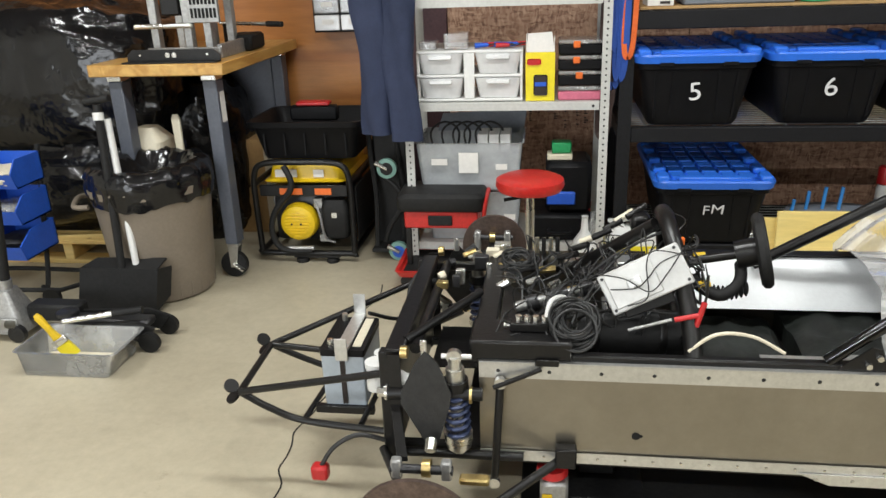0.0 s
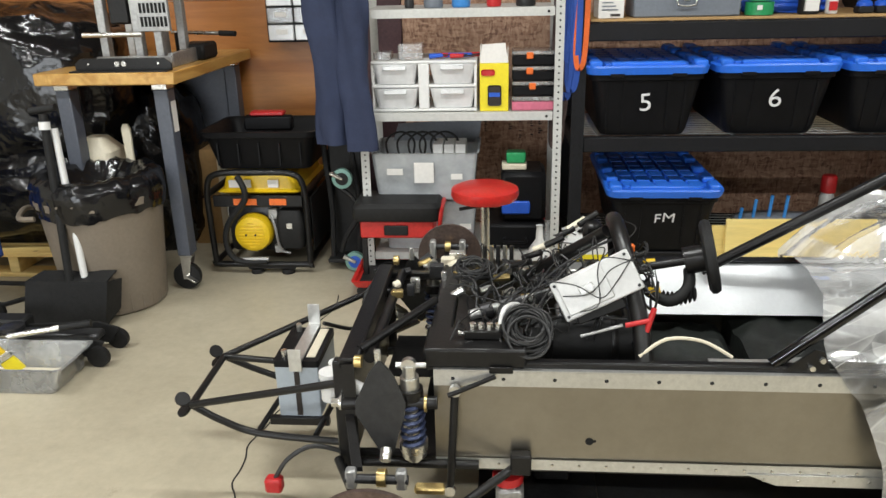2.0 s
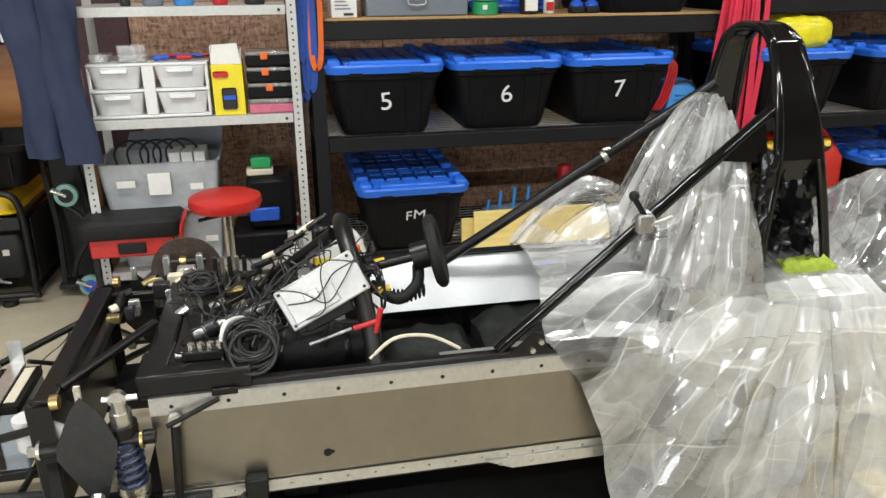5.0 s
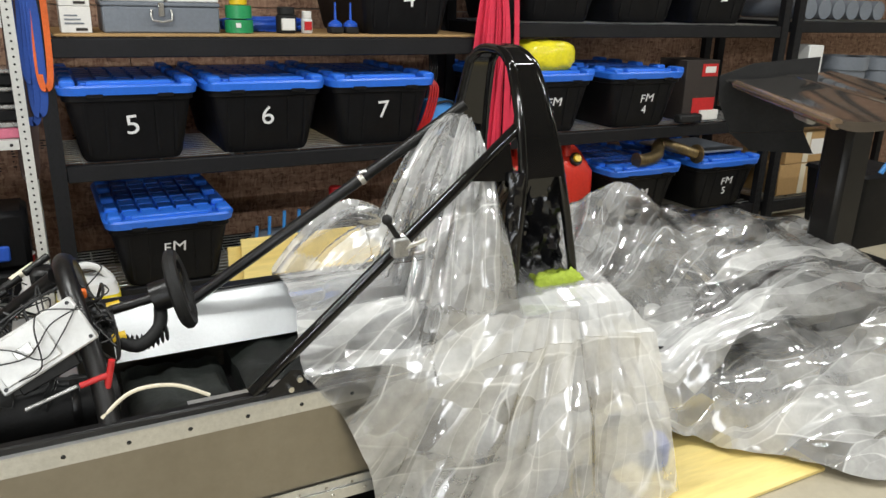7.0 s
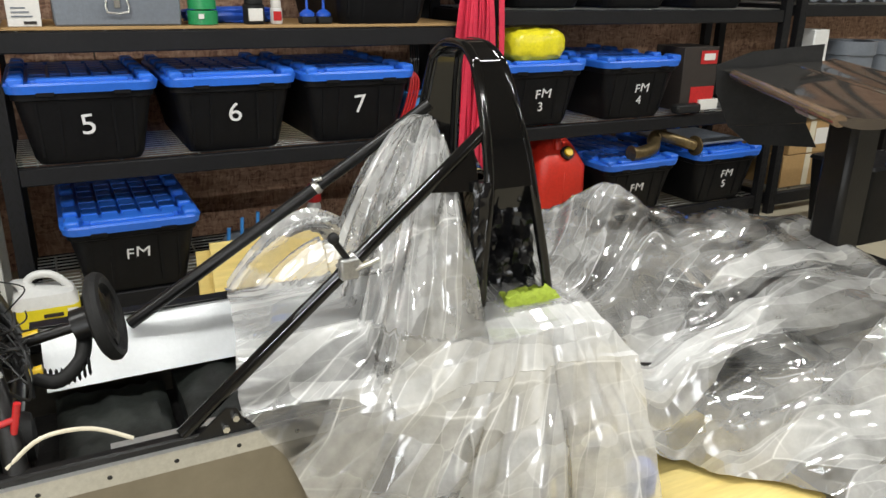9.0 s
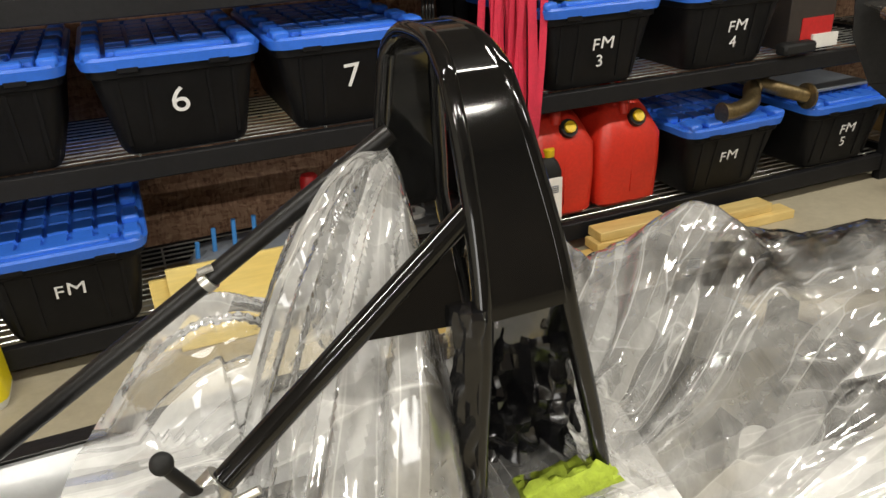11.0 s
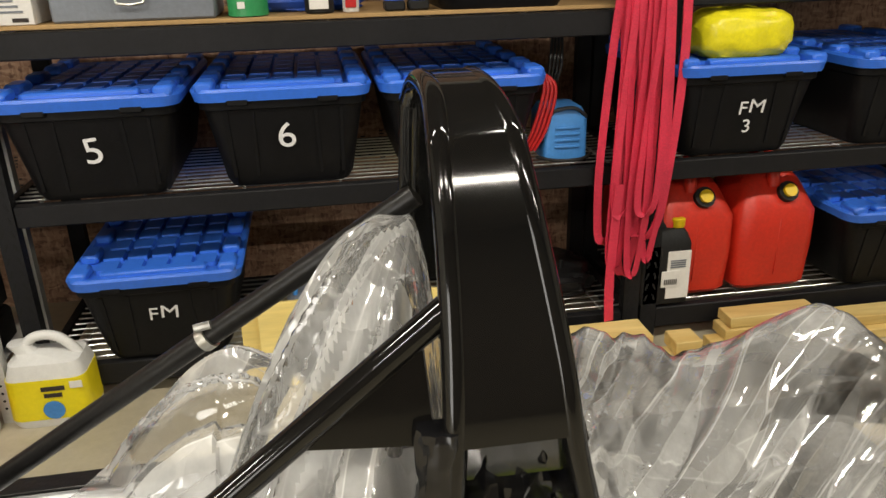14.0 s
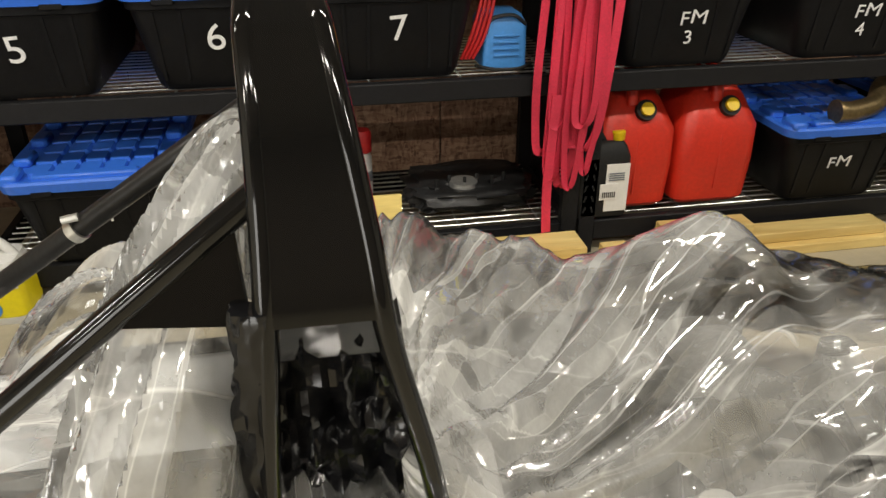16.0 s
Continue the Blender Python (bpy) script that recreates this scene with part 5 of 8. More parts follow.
# pale bodywork trays and small machinery seen through the frame
for x0p, x1p, y0p, y1p, z in ((0.33, 0.44, 1.5, 1.62, 0.36), (0.47, 0.52, 1.56, 1.7, 0.42), (0.56, 0.70, 1.46, 1.62, 0.44)):
    part("tray", box(B(), x0p, x1p, y0p, y1p, z, z + 0.012, 0.003), ALU_EDGE, car)
part("duct", lathe(B(), [(0.04, 0), (0.075, 0.05), (0.085, 0.08)], (0.35, 1.45, 0.36), 18, "y"), CREAM, car)
for k in range(26):
    x, y, z = rw.uniform(0.09, 0.68), rw.uniform(1.56, 1.88), 0.49
    if x > 0.45:
        z += (x - 0.45) * 0.5 * rw.random()
    L2 = rw.uniform(0.015, 0.05)
    bm = B()
    if k % 2:
        cyl(bm, (x, y, z), (x + L2, y + rw.uniform(-0.02, 0.02), z + rw.uniform(0, 0.02)), rw.uniform(0.006, 0.014), seg=8)
    else:
        box(bm, x, x + L2, y, y + L2 * 0.7, z - 0.01, z + rw.uniform(0.01, 0.035), 0.002)
    part("fitting", bm, rw.choice((BRIGHT, BRIGHT, DARK_METAL, BRASS, FRAME, CREAM)), car)
for k in range(5):
    part("valve", cyl(B(), (0.36 + k * 0.02, 1.78, 0.48), (0.36 + k * 0.02, 1.78, 0.565), 0.0065, seg=8), BRIGHT if k % 2 else DARK_METAL, car)
for k in range(7):
    p0 = Vector((0.44 + 0.03 * k, 1.63 + 0.01 * (k % 3), 0.56 + 0.02 * k))
    part("damper_arm", cyl(B(), p0, p0 + Vector((0.05, -0.03 + 0.01 * k, 0.025)), 0.009, seg=10), (FRAME, FRAME, CREAM)[k % 3], car)
part("relay", box(B(), 0.63, 0.68, 1.60, 1.66, 0.64, 0.69, 0.01), FRAME, car)
part("support_tube", cyl(B(), (0.48, 1.70, 0.50), (0.68, 1.52, 0.70), 0.017), FRAME, car)
# roll hoop: two bent tubes joined by a glossy skin, with braces
MID = 1.475


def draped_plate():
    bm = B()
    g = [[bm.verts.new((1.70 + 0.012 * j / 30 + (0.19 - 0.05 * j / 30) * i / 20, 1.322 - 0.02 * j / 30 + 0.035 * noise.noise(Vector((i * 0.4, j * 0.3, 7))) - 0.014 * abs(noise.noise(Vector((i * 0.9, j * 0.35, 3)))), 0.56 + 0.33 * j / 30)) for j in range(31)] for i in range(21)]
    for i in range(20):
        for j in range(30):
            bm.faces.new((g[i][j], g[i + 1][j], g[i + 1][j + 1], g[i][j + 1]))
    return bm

F_pts = [(1.700, 1.262, 0.58), (1.708, 1.27, 0.70), (1.722, 1.279, 0.86), (1.728, 1.300, 0.955), (1.731, 1.336, 1.06), (1.731, 1.366, 1.130), (1.732, 1.384, 1.152), (1.735, 1.432, 1.176)]
R_pts = [(1.896, 1.268, 0.58), (1.876, 1.274, 0.70), (1.840, 1.279, 0.86), (1.828, 1.300, 0.955), (1.812, 1.336, 1.06), (1.801, 1.366, 1.130), (1.797, 1.384, 1.152), (1.789, 1.432, 1.176)]


def mirror(pts):
    return pts + [(x, 2 * MID - y, z) for x, y, z in reversed(pts)]


hoop = part("roll_hoop", tube(B(), mirror(F_pts), 0.0125, 14, 6), GLOSS, car, "gloss black twin-tube roll hoop")
part("rear_tube", tube(B(), mirror(R_pts), 0.0125, 14, 6), GLOSS, hoop)
sf, sr = smooth_path(mirror(F_pts), 6), smooth_path(mirror(R_pts), 6)
bm = B()
rows = []
for a, b2 in zip(sf, sr):
    if a.z > 0.87:
        out = Vector((0, -1 if a.y < MID else 1, 0.35)).normalized() * 0.0105
        if a.z > 1.17:
            out = Vector((0, (a.y - MID) * 6, 1)).normalized() * 0.0105
        rows.append([bm.verts.new(a.lerp(b2, u) + out) for u in (0.02, 0.35, 0.65, 0.98)] + [bm.verts.new(a.lerp(b2, u) - out * 0.4) for u in (0.98, 0.65, 0.35, 0.02)])
skin(bm, rows)
part("skin", bm, GLOSS, hoop, "gloss black skin plate")
part("crush_plate", poly_plate(B(), [(1.735, 1.283, 0.885), (1.832, 1.281, 0.885), (1.842, 1.30, 0.825), (1.727, 1.302, 0.825)], (0, 0.004, 0)), GLOSS, hoop)
near_b = part("brace", cyl(B(), (1.025, NY + 0.025, 0.478), (1.735, 1.325, 1.008), 0.0145, seg=16), GLOSS, car, "black hoop brace tube")
far_b = part("brace", cyl(B(), (0.99, 1.757, 0.50), (1.738, 1.612, 1.02), 0.0155, seg=16), FRAME, car, "black foam-sleeved hoop brace tube")
part("gusset", poly_plate(B(), [(1.70, 1.318, 0.985), (1.708, 1.295, 0.875), (1.57, 1.30, 0.885)], (0.002, 0.004, 0)), GLOSS, hoop)
d = Vector((0.732, -0.145, 0.51)).normalized()
part("hose_clamp", cyl(B(), Vector((1.447, 1.667, 0.818)), Vector((1.447, 1.667, 0.818)) + d * 0.014, 0.018, seg=16), BRIGHT, far_b, "steel hose clamp")
part("clamp_screw", cyl(B(), (1.44, 1.655, 0.842), (1.462, 1.655, 0.846), 0.006, seg=8), BRIGHT, far_b)
dn = Vector((0.695, 0.09, 0.522)).normalized()
cpt = Vector((1.025, NY + 0.025, 0.478)).lerp(Vector((1.72, 1.325, 1.0)), 0.53)
cam_mount = part("clamp_mount", cyl(B(), cpt - dn * 0.02, cpt + dn * 0.02, 0.021, seg=12), BRIGHT, near_b, "metal tube clamp with a ball mount")
part("block", box(B(), cpt.x - 0.03, cpt.x + 0.01, cpt.y - 0.035, cpt.y - 0.012, cpt.z - 0.02, cpt.z + 0.025, 0.004), CASTIRON, cam_mount)
part("arm", cyl(B(), cpt + Vector((-0.01, -0.02, 0.02)), cpt + Vector((-0.035, -0.015, 0.06)), 0.007), FRAME, cam_mount)
bm = B()
bmesh.ops.create_uvsphere(bm, u_segments=14, v_segments=10, radius=0.0125)
bmesh.ops.translate(bm, verts=bm.verts, vec=cpt + Vector((-0.038, -0.015, 0.068)))
part("ball", bm, RUBBER, cam_mount)
part("lever", cyl(B(), cpt + Vector((0.0, -0.03, 0.0)), cpt + Vector((0.05, -0.04, 0.02)), 0.005), BRIGHT, cam_mount)
bm = B()
poly_plate(bm, [(1.045, NY + 0.008, 0.47), (1.15, NY + 0.008, 0.47), (1.13, NY + 0.008, 0.52), (1.11, NY + 0.008, 0.525)], (0, 0.005, 0))
foot = part("brace_foot", bm, FRAME, near_b)
for x, z in ((1.105, 0.483), (1.125, 0.503)):
    part("bolt", cyl(B(), (x, NY + 0.007, z), (x, NY - 0.004, z), 0.007, seg=6), BRIGHT, foot)
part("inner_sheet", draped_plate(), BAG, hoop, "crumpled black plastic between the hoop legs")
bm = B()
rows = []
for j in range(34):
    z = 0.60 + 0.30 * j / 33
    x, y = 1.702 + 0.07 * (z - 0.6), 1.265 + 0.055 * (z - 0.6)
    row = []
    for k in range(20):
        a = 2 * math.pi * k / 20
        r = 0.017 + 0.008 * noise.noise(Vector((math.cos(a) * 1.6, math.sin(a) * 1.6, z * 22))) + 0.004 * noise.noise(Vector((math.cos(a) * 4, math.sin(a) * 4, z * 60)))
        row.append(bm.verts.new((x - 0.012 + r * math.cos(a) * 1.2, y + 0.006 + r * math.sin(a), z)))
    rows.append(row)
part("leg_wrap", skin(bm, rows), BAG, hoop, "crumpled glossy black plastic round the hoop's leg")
cl = single("green_cloth", pad(1.755, 1.91, 1.235, 1.295, 0.60, 0.628, 0.016, 12), LIME, "crumpled lime green cloth at the foot of the roll hoop", "cloth")
# engine and gearbox lumps under the dust sheet
eng = part("engine", loft(B(), [(0.2, 2.4, 1.62, 0.3, 0.16, 0.05), (0.30, 2.4, 1.62, 0.3, 0.16, 0.05), (0.36, 2.42, 1.66, 0.24, 0.10, 0.04)]), DARK_METAL, car, "dark engine block under the sheet")
for k in range(8):
    part("hose", tube(B(), [(2.15 + 0.08 * k, 1.4 + 0.03 * (k % 3), 0.22), (2.18 + 0.08 * k, 1.47, 0.34), (2.22 + 0.07 * k, 1.6, 0.43)], 0.014, 8), (CABLE, DARK_METAL, FRAME, RUBBER)[k % 4], eng)
part("gearbox", loft(B(), [(0.2, 2.95, 1.5, 0.3, 0.12, 0.04), (0.33, 2.95, 1.5, 0.3, 0.12, 0.04)]), CASTIRON, car)
for y in (1.17, 1.93):
    part("rear_upright", loft(B(), [(0.05, 2.95, y, 0.05, 0.03, 0.02), (0.26, 2.95, y, 0.04, 0.03, 0.02)]), DARK_METAL, car)
    part("half_shaft", cyl(B(), (2.95, y, 0.2), (2.95, 1.5, 0.28), 0.02), DARK_METAL, car)
    part("radius_rod", cyl(B(), (2.95, y, 0.22), (2.30, 1.5 + (y - 1.5) * 0.35, 0.26), 0.011), FRAME, car)
part("airbox", loft(B(), [(0.425, 2.45, 1.68, 0.07, 0.06, 0.03), (0.49, 2.45, 1.68, 0.08, 0.06, 0.03)]), CASTIRON, car, "inlet under the sheet")
part("tail_frame", tube(B(), [(3.2, 1.3, 0.3), (3.5, 1.3, 0.36), (3.5, 1.7, 0.36), (3.2, 1.7, 0.3)], 0.012, 8), FRAME, car)
# stands that carry the tub
for x in (0.55, 1.75, 2.85):
    st = thing("axle_stand", (x, 1.5, 0), "dark steel stand under the car's tub", "stand", "stands under the car")
    part("base", box(B(), x - 0.12, x + 0.12, 1.30, 1.72, 0, 0.02, 0.004), DARK_METAL, st)
    part("column", box(B(), x - 0.05, x + 0.05, 1.40, 1.6, 0.0205, 0.165, 0.006), DARK_METAL, st)
    part("cradle", box(B(), x - 0.1, x + 0.1, 1.28, 1.74, 0.166, 0.1855, 0.004), DARK_METAL, st)
# rubber mat under the car
single("floor_mat", box(B(), 0.35, 1.75, 1.16, 1.9, 0.0005, 0.012, 0.003), RUBBER, "black rubber mat on the floor under the car", "mat")
sc = thing("trolley_jack", (0.42, 1.28, 0), "small jack with a red cap under the car", "jack")
part("body", box(B(), 0.40, 0.47, 1.22, 1.30, 0.013, 0.12, 0.008), CASTIRON, sc)
part("cap", lathe(B(), [(0.03, 0), (0.04, 0.01), (0.038, 0.03)], (0.43, 1.25, 0.125), 16), RED, sc, "red cap")
part("sticker", box(B(), 0.405, 0.43, 1.2165, 1.2185, 0.05, 0.09), YELLOW, sc)
part("lever", tube(B(), [(0.46, 1.22, 0.06), (0.51, 1.19, 0.055), (0.52, 1.20, 0.1)], 0.007, 8), BRIGHT, sc)

# ---- clear dust sheets ----


FOLDS = []
rf = random.Random(41)
for k in range(9):
    ang = rf.uniform(0, math.pi)
    FOLDS.append((math.cos(ang), math.sin(ang), (3.5, 5.0, 8.0)[k % 3] * rf.uniform(0.8, 1.25), (0.040, 0.028, 0.016)[k % 3], [rf.random() for _ in range(64)], rf.uniform(0, 9)))


def facets(x, y):
    """Height made of flat facets that meet in straight folds of limited length."""
    h = 0.0
    for ca, sa, f, amp, vals, ph in FOLDS:
        q = (x * ca + y * sa) * f + ph
        q += 0.35 * noise.noise(Vector((x * 1.5, y * 1.5, ph)))
        i = math.floor(q)
        w = min(1.0, max(0.0, 0.5 + 1.8 * noise.noise(Vector((x * 1.7 + ph * 3, y * 1.7, ph * 5)))))
        h += amp * w * (vals[i % 64] + (vals[(i + 1) % 64] - vals[i % 64]) * (q - i) - 0.5)
    return h


def film_sheet(nu, nv, fn, fold_map, label):
    """A draped sheet whose map runs across and along its folds."""
    bm = draped(B(), nu, nv, fn)
    layer = bm.loops.layers.uv.new("folds")
    for f in bm.faces:
        for lp in f.loops:
            lp[layer].uv = fold_map(lp.vert.co)
    return single("dust_sheet", bm, FILM, label, "plastic sheet", "clear dust sheets")


def draped(bm, nu, nv, fn):
    g = [[bm.verts.new(fn(i / nu, j / nv)) for j in range(nv + 1)] for i in range(nu + 1)]
    for i in range(nu):
        for j in range(nv):
            bm.faces.new((g[i][j], g[i + 1][j], g[i + 1][j + 1], g[i][j + 1]))
    return bm


def lerp_path(P, t):
    t = min(max(t, 0), 0.9999) * (len(P) - 1)
    i = int(t)
    f = t - i
    f = f * f * (3 - 2 * f) * 0.5 + f * 0.5
    return tuple(a + (b - a) * f for a, b in zip(P[i], P[i + 1]))


APEX = Vector((1.72, 1.60, 1.0))


def between(P, x):
    """Smooth value of a profile of (x, value) pairs."""
    if x <= P[0][0]:
        return P[0][1]
    for (xa, za), (xb, zb) in zip(P, P[1:]):
        if x <= xb:
            f = (x - xa) / (xb - xa)
            return za + (zb - za) * f * f * (3 - 2 * f)
    return P[-1][1]


def pleat(a, seed):
    """Sharp-crested folds of uneven width along an angle or a distance."""
    a += 0.5 * noise.noise(Vector((a * 0.7, seed, 2.0)))
    return abs((a * 0.5 + seed) % 1.0 - 0.5) * 4 - 1


def front_sheet(u, v):
    fall = max(0.0, v - 0.62) / 0.38
    left = 1.27 - 0.13 * min(v / 0.6, 1) + 0.17 * fall
    right = 1.965 + 0.17 * fall
    x = left + (right - left) * u
    out = between([(1.42, 0.0), (1.60, 1.0)], x)
    ys, zs = 1.215 - 0.085 * out, 0.485 + 0.08 * out
    yb, zb = 1.17 - 0.13 * between([(1.3, 0.0), (1.7, 1.0)], x), between([(1.20, 0.16), (1.30, 0.05), (1.45, 0.02)], x)
    P = [(1.95, 0.36), (1.86, 0.50), (1.68, 0.56), (1.5, 0.58), (1.34, 0.59 + 0.055 * out), (ys + 0.02, zs + 0.012), (ys - 0.015, zs - 0.06), (0.5 * (ys + yb) - 0.01, 0.5 * (zs + zb)), (yb, zb)]
    y, z = lerp_path(P, v)
    dx = x - APEX.x + 0.2 * max(0.0, APEX.y - y)
    dy = (y - APEX.y) * (0.5 if y < APEX.y else 1.0)
    r = math.hypot(dx * (4.0 if dx > 0 else 1.0), dy)
    a = math.atan2(y - APEX.y, dx - 0.05)
    hold = min(1.0, max(0.0, (0.66 - v) / 0.08))
    rx, ry = x - 1.48, y - 1.76
    folds = (0.020 * pleat(a * 7, 0.3) + 0.010 * pleat(a * 19, 0.7)) * min(1, r * 6)
    billow = 0.72 - 2.8 * rx * rx - 2.4 * ry * ry - 0.25 * abs(rx + 0.3 * ry) + folds
    tent = max(APEX.z - 4.3 * max(0.0, r - 0.03) ** 1.6 + folds * 1.3, billow)
    z += max(0.0, tent - z) * hold
    k = 0.9 * facets(x + 1.0, y + z) * (1.0 if v > 0.75 or x < 1.45 else 0.35)
    if v > 0.6:
        # folds that fan out below the shoulder
        fan = math.atan2(x - 1.80, 0.75 - z)
        y -= k + (0.012 * pleat(fan * 5, 0.2) + 0.004 * pleat(fan * 14, 0.6)) * min(1.0, (v - 0.6) * 5)
    else:
        z += k * 0.7
    return (x, y, max(z, 0.012))


def front_folds(p):
    if p.z > 0.60:
        return (math.atan2(p.y - 1.60, p.x - 1.74) * 0.45, 1.05 - p.z * 0.45)
    if p.y > 1.22:
        return (math.atan2(p.y - 1.45, p.x - 1.80) * 0.8, math.hypot(p.y - 1.45, p.x - 1.80))
    return (math.atan2(p.x - 1.95, 1.05 - p.z) * 0.75 + 3, math.hypot(p.x - 1.95, 1.05 - p.z) - 0.12)


def rear_folds(p):
    return (math.atan2(p.y - 1.30, p.x - 1.80) * 0.9, math.hypot(p.y - 1.30, p.x - 1.80) + 0.3 * p.z)


film_sheet(180, 220, front_sheet, front_folds, "crumpled clear dust sheet over the cockpit tied to the hoop")

RIDGE = [(1.86, 0.85), (1.99, 0.745), (2.10, 0.70), (2.22, 0.67), (2.36, 0.685), (2.5, 0.715), (2.65, 0.63), (2.87, 0.58), (3.36, 0.505), (3.82, 0.285), (4.15, 0.09)]
NEAR_EDGE = [(1.90, 1.22), (2.13, 1.20), (2.33, 1.19), (2.45, 1.07), (2.73, 0.81), (3.2, 0.60), (4.1, 0.55)]
NEAR_LIFT = [(1.90, 0.42), (2.00, 0.30), (2.13, 0.17), (2.33, 0.05), (2.45, 0.016)]


def rear_sheet(u, v):
    x = 1.85 + 2.235 * u ** 1.25
    open_ = min(1.0, max(0.0, (x - 1.85) / 0.16)) ** 0.7
    yn = between(NEAR_EDGE, x) + 0.012 * math.sin(x * 9)
    yf = 2.2 + 0.15 * math.sin(x * 3)
    yr = 1.74
    ze = between(NEAR_LIFT, x)
    rz = between(RIDGE, x) - 0.02
    if v < 0.3:
        f = v / 0.3
        y, z = yf + (yr - yf) * f, 0.08 + (rz - 0.08) * math.sin(f * math.pi / 2) ** 1.6
    else:
        f = (v - 0.3) / 0.7
        y, z = yr + (yn - yr) * f, rz + (ze - rz) * (0.45 * f + 0.55 * f ** 2.0)
    # the sheet sags into the engine bay, and again before its near edge
    z -= 0.13 * math.exp(-((x - 2.50) / 0.20) ** 2 - ((y - 1.42) / 0.13) ** 2)
    y = (1.60 - 0.33 * v) * (1 - open_) + y * open_
    z = (0.90 - 0.24 * v) * (1 - open_) + z * open_
    P0 = Vector((1.86, 1.30, 0.72))
    a = math.atan2(y - P0.y, x - P0.x)
    r = math.hypot(x - P0.x, y - P0.y)
    w = math.exp(-r * 1.1) * min(1, r * 5)
    a2 = a + 0.18 * noise.noise(Vector((x * 2, y * 2, 3)))
    z += (0.030 * pleat(a2 * 5, 0.1) + 0.015 * pleat(a2 * 12, 0.5) + 0.006 * pleat(a2 * 30, 0.8)) * w
    z += 0.38 * facets(x, y) * open_ * (0.3 + 0.7 * min(1, z / 0.3))
    return (x, y, max(z, 0.016))


film_sheet(280, 210, rear_sheet, rear_folds, "crumpled clear plastic dust sheet spread over the engine and tail")
# white surface added below the film, its colour standing in for the sheet's glare
bm = B()
draped(bm, 24, 24, lambda u, v: (1.53 + 0.08 * v + 0.30 * u, 1.15 + 0.185 * v, 0.505 + 0.095 * math.sin(v * 1.5) + 0.010 * noise.noise(Vector((u * 3, v * 3, 1))) - 0.05 * (2 * u - 1) ** 6))
g = bmesh.ops.extrude_face_region(bm, geom=bm.faces[:])
bmesh.ops.translate(bm, verts=[q for q in g["geom"] if isinstance(q, bmesh.types.BMVert)], vec=(0, 0, -0.03))
single("white_pad", bm, WHITE_PANEL, "added white surface under the dust sheet standing in for its glare", "pad")


# ---- left side of the workshop ----


def caster(parent, x, y, z_top, r, tyre, name="caster"):
    """Swivel caster under a leg: fork, wheel, brake tab."""
    c = part(name, box(B(), x - 0.03, x + 0.03, y - 0.02, y + 0.02, z_top - 0.012, z_top - 0.001, 0.002), BRIGHT, parent)
    part("wheel", lathe(B(), [(r * 0.4, -0.018), (r, -0.014), (r, 0.014), (r * 0.4, 0.018)], (x - 0.01, y, r), 22, "y"), tyre, c)
    for s in (-1, 1):
        bm = B()
        poly_plate(bm, [(x - 0.025, y + s * 0.022, z_top - 0.012), (x + 0.025, y + s * 0.022, z_top - 0.012), (x + 0.004, y + s * 0.022, r - 0.012), (x - 0.022, y + s * 0.022, r - 0.012)], (0, 0.003, 0))
        part("fork", bm, BRIGHT, c)
    part("brake_tab", box(B(), -0.008, 0.05, -0.014, 0.014, -0.004, 0.004, 0.002, pose(x, y - 0.03, r + 0.005, 0, 35, 0)), BRIGHT, c)
    return c


TX0, TX1, TY0, TY1, TZ = -1.525, -0.925, 2.69, 3.68, 0.977
wb = thing("workbench", ((TX0 + TX1) / 2, 3.2, 0), "rolling workbench with a butcher-block top and grey steel legs", "workbench")
part("worktop", box(B(), TX0, TX1, TY0, TY1, TZ - 0.05, TZ, 0.004), BENCH_TOP, wb, "varnished butcher-block top")
for lx in (TX0 + 0.06, TX1 - 0.115):
    for ly in (TY0 + 0.04, TY1 - 0.11):
        leg = part("leg", box(B(), lx, lx + 0.06, ly, ly + 0.075, 0.165, TZ - 0.075, 0.004), STEEL_GREYBLUE, wb, "grey steel leg")
        part("cap", box(B(), lx - 0.002, lx + 0.062, ly - 0.003, ly + 0.07, TZ - 0.0745, TZ - 0.0505, 0.002), BRIGHT, leg)
        caster(wb, lx + 0.03, ly + 0.03, 0.165, 0.062, RUBBER)
        if lx > TX0 + 0.1 and ly < 3:
            part("sticker", box(B(), lx + 0.0605, lx + 0.062, ly + 0.02, ly + 0.065, 0.72, 0.85), CARD_WHITE, leg, "torn white sticker")
part("back_rail", box(B(), TX0 + 0.12, TX1 - 0.12, TY1 - 0.09, TY1 - 0.05, 0.40, 0.9, 0.004), STEEL_GREYBLUE, wb)
# steel bar with two bolts
br = thing("steel_bracket", (-1.2, 2.76, TZ), "black steel angle bracket with two bright bolts on the bench", "bracket")
bm = B()
poly_plate(bm, [(-1.37, 2.755, TZ + 0.001), (-0.955, 2.755, TZ + 0.001), (-0.955, 2.755, TZ + 0.03), (-0.985, 2.755, TZ + 0.052), (-1.345, 2.755, TZ + 0.052), (-1.37, 2.755, TZ + 0.03)], (0, 0.006, 0))
box(bm, -1.37, -0.955, 2.70, 2.755, TZ + 0.001, TZ + 0.006)
part("angle", bm, FRAME, br)
for x in (-1.185, -1.155):
    part("bolt", cyl(B(), (x, 2.754, TZ + 0.03), (x, 2.747, TZ + 0.03), 0.011, seg=10), BRIGHT, br)
for x in (-1.31, -1.01):
    part("screw", cyl(B(), (x, 2.754, TZ + 0.03), (x, 2.751, TZ + 0.03), 0.005, seg=8), BRIGHT, br)
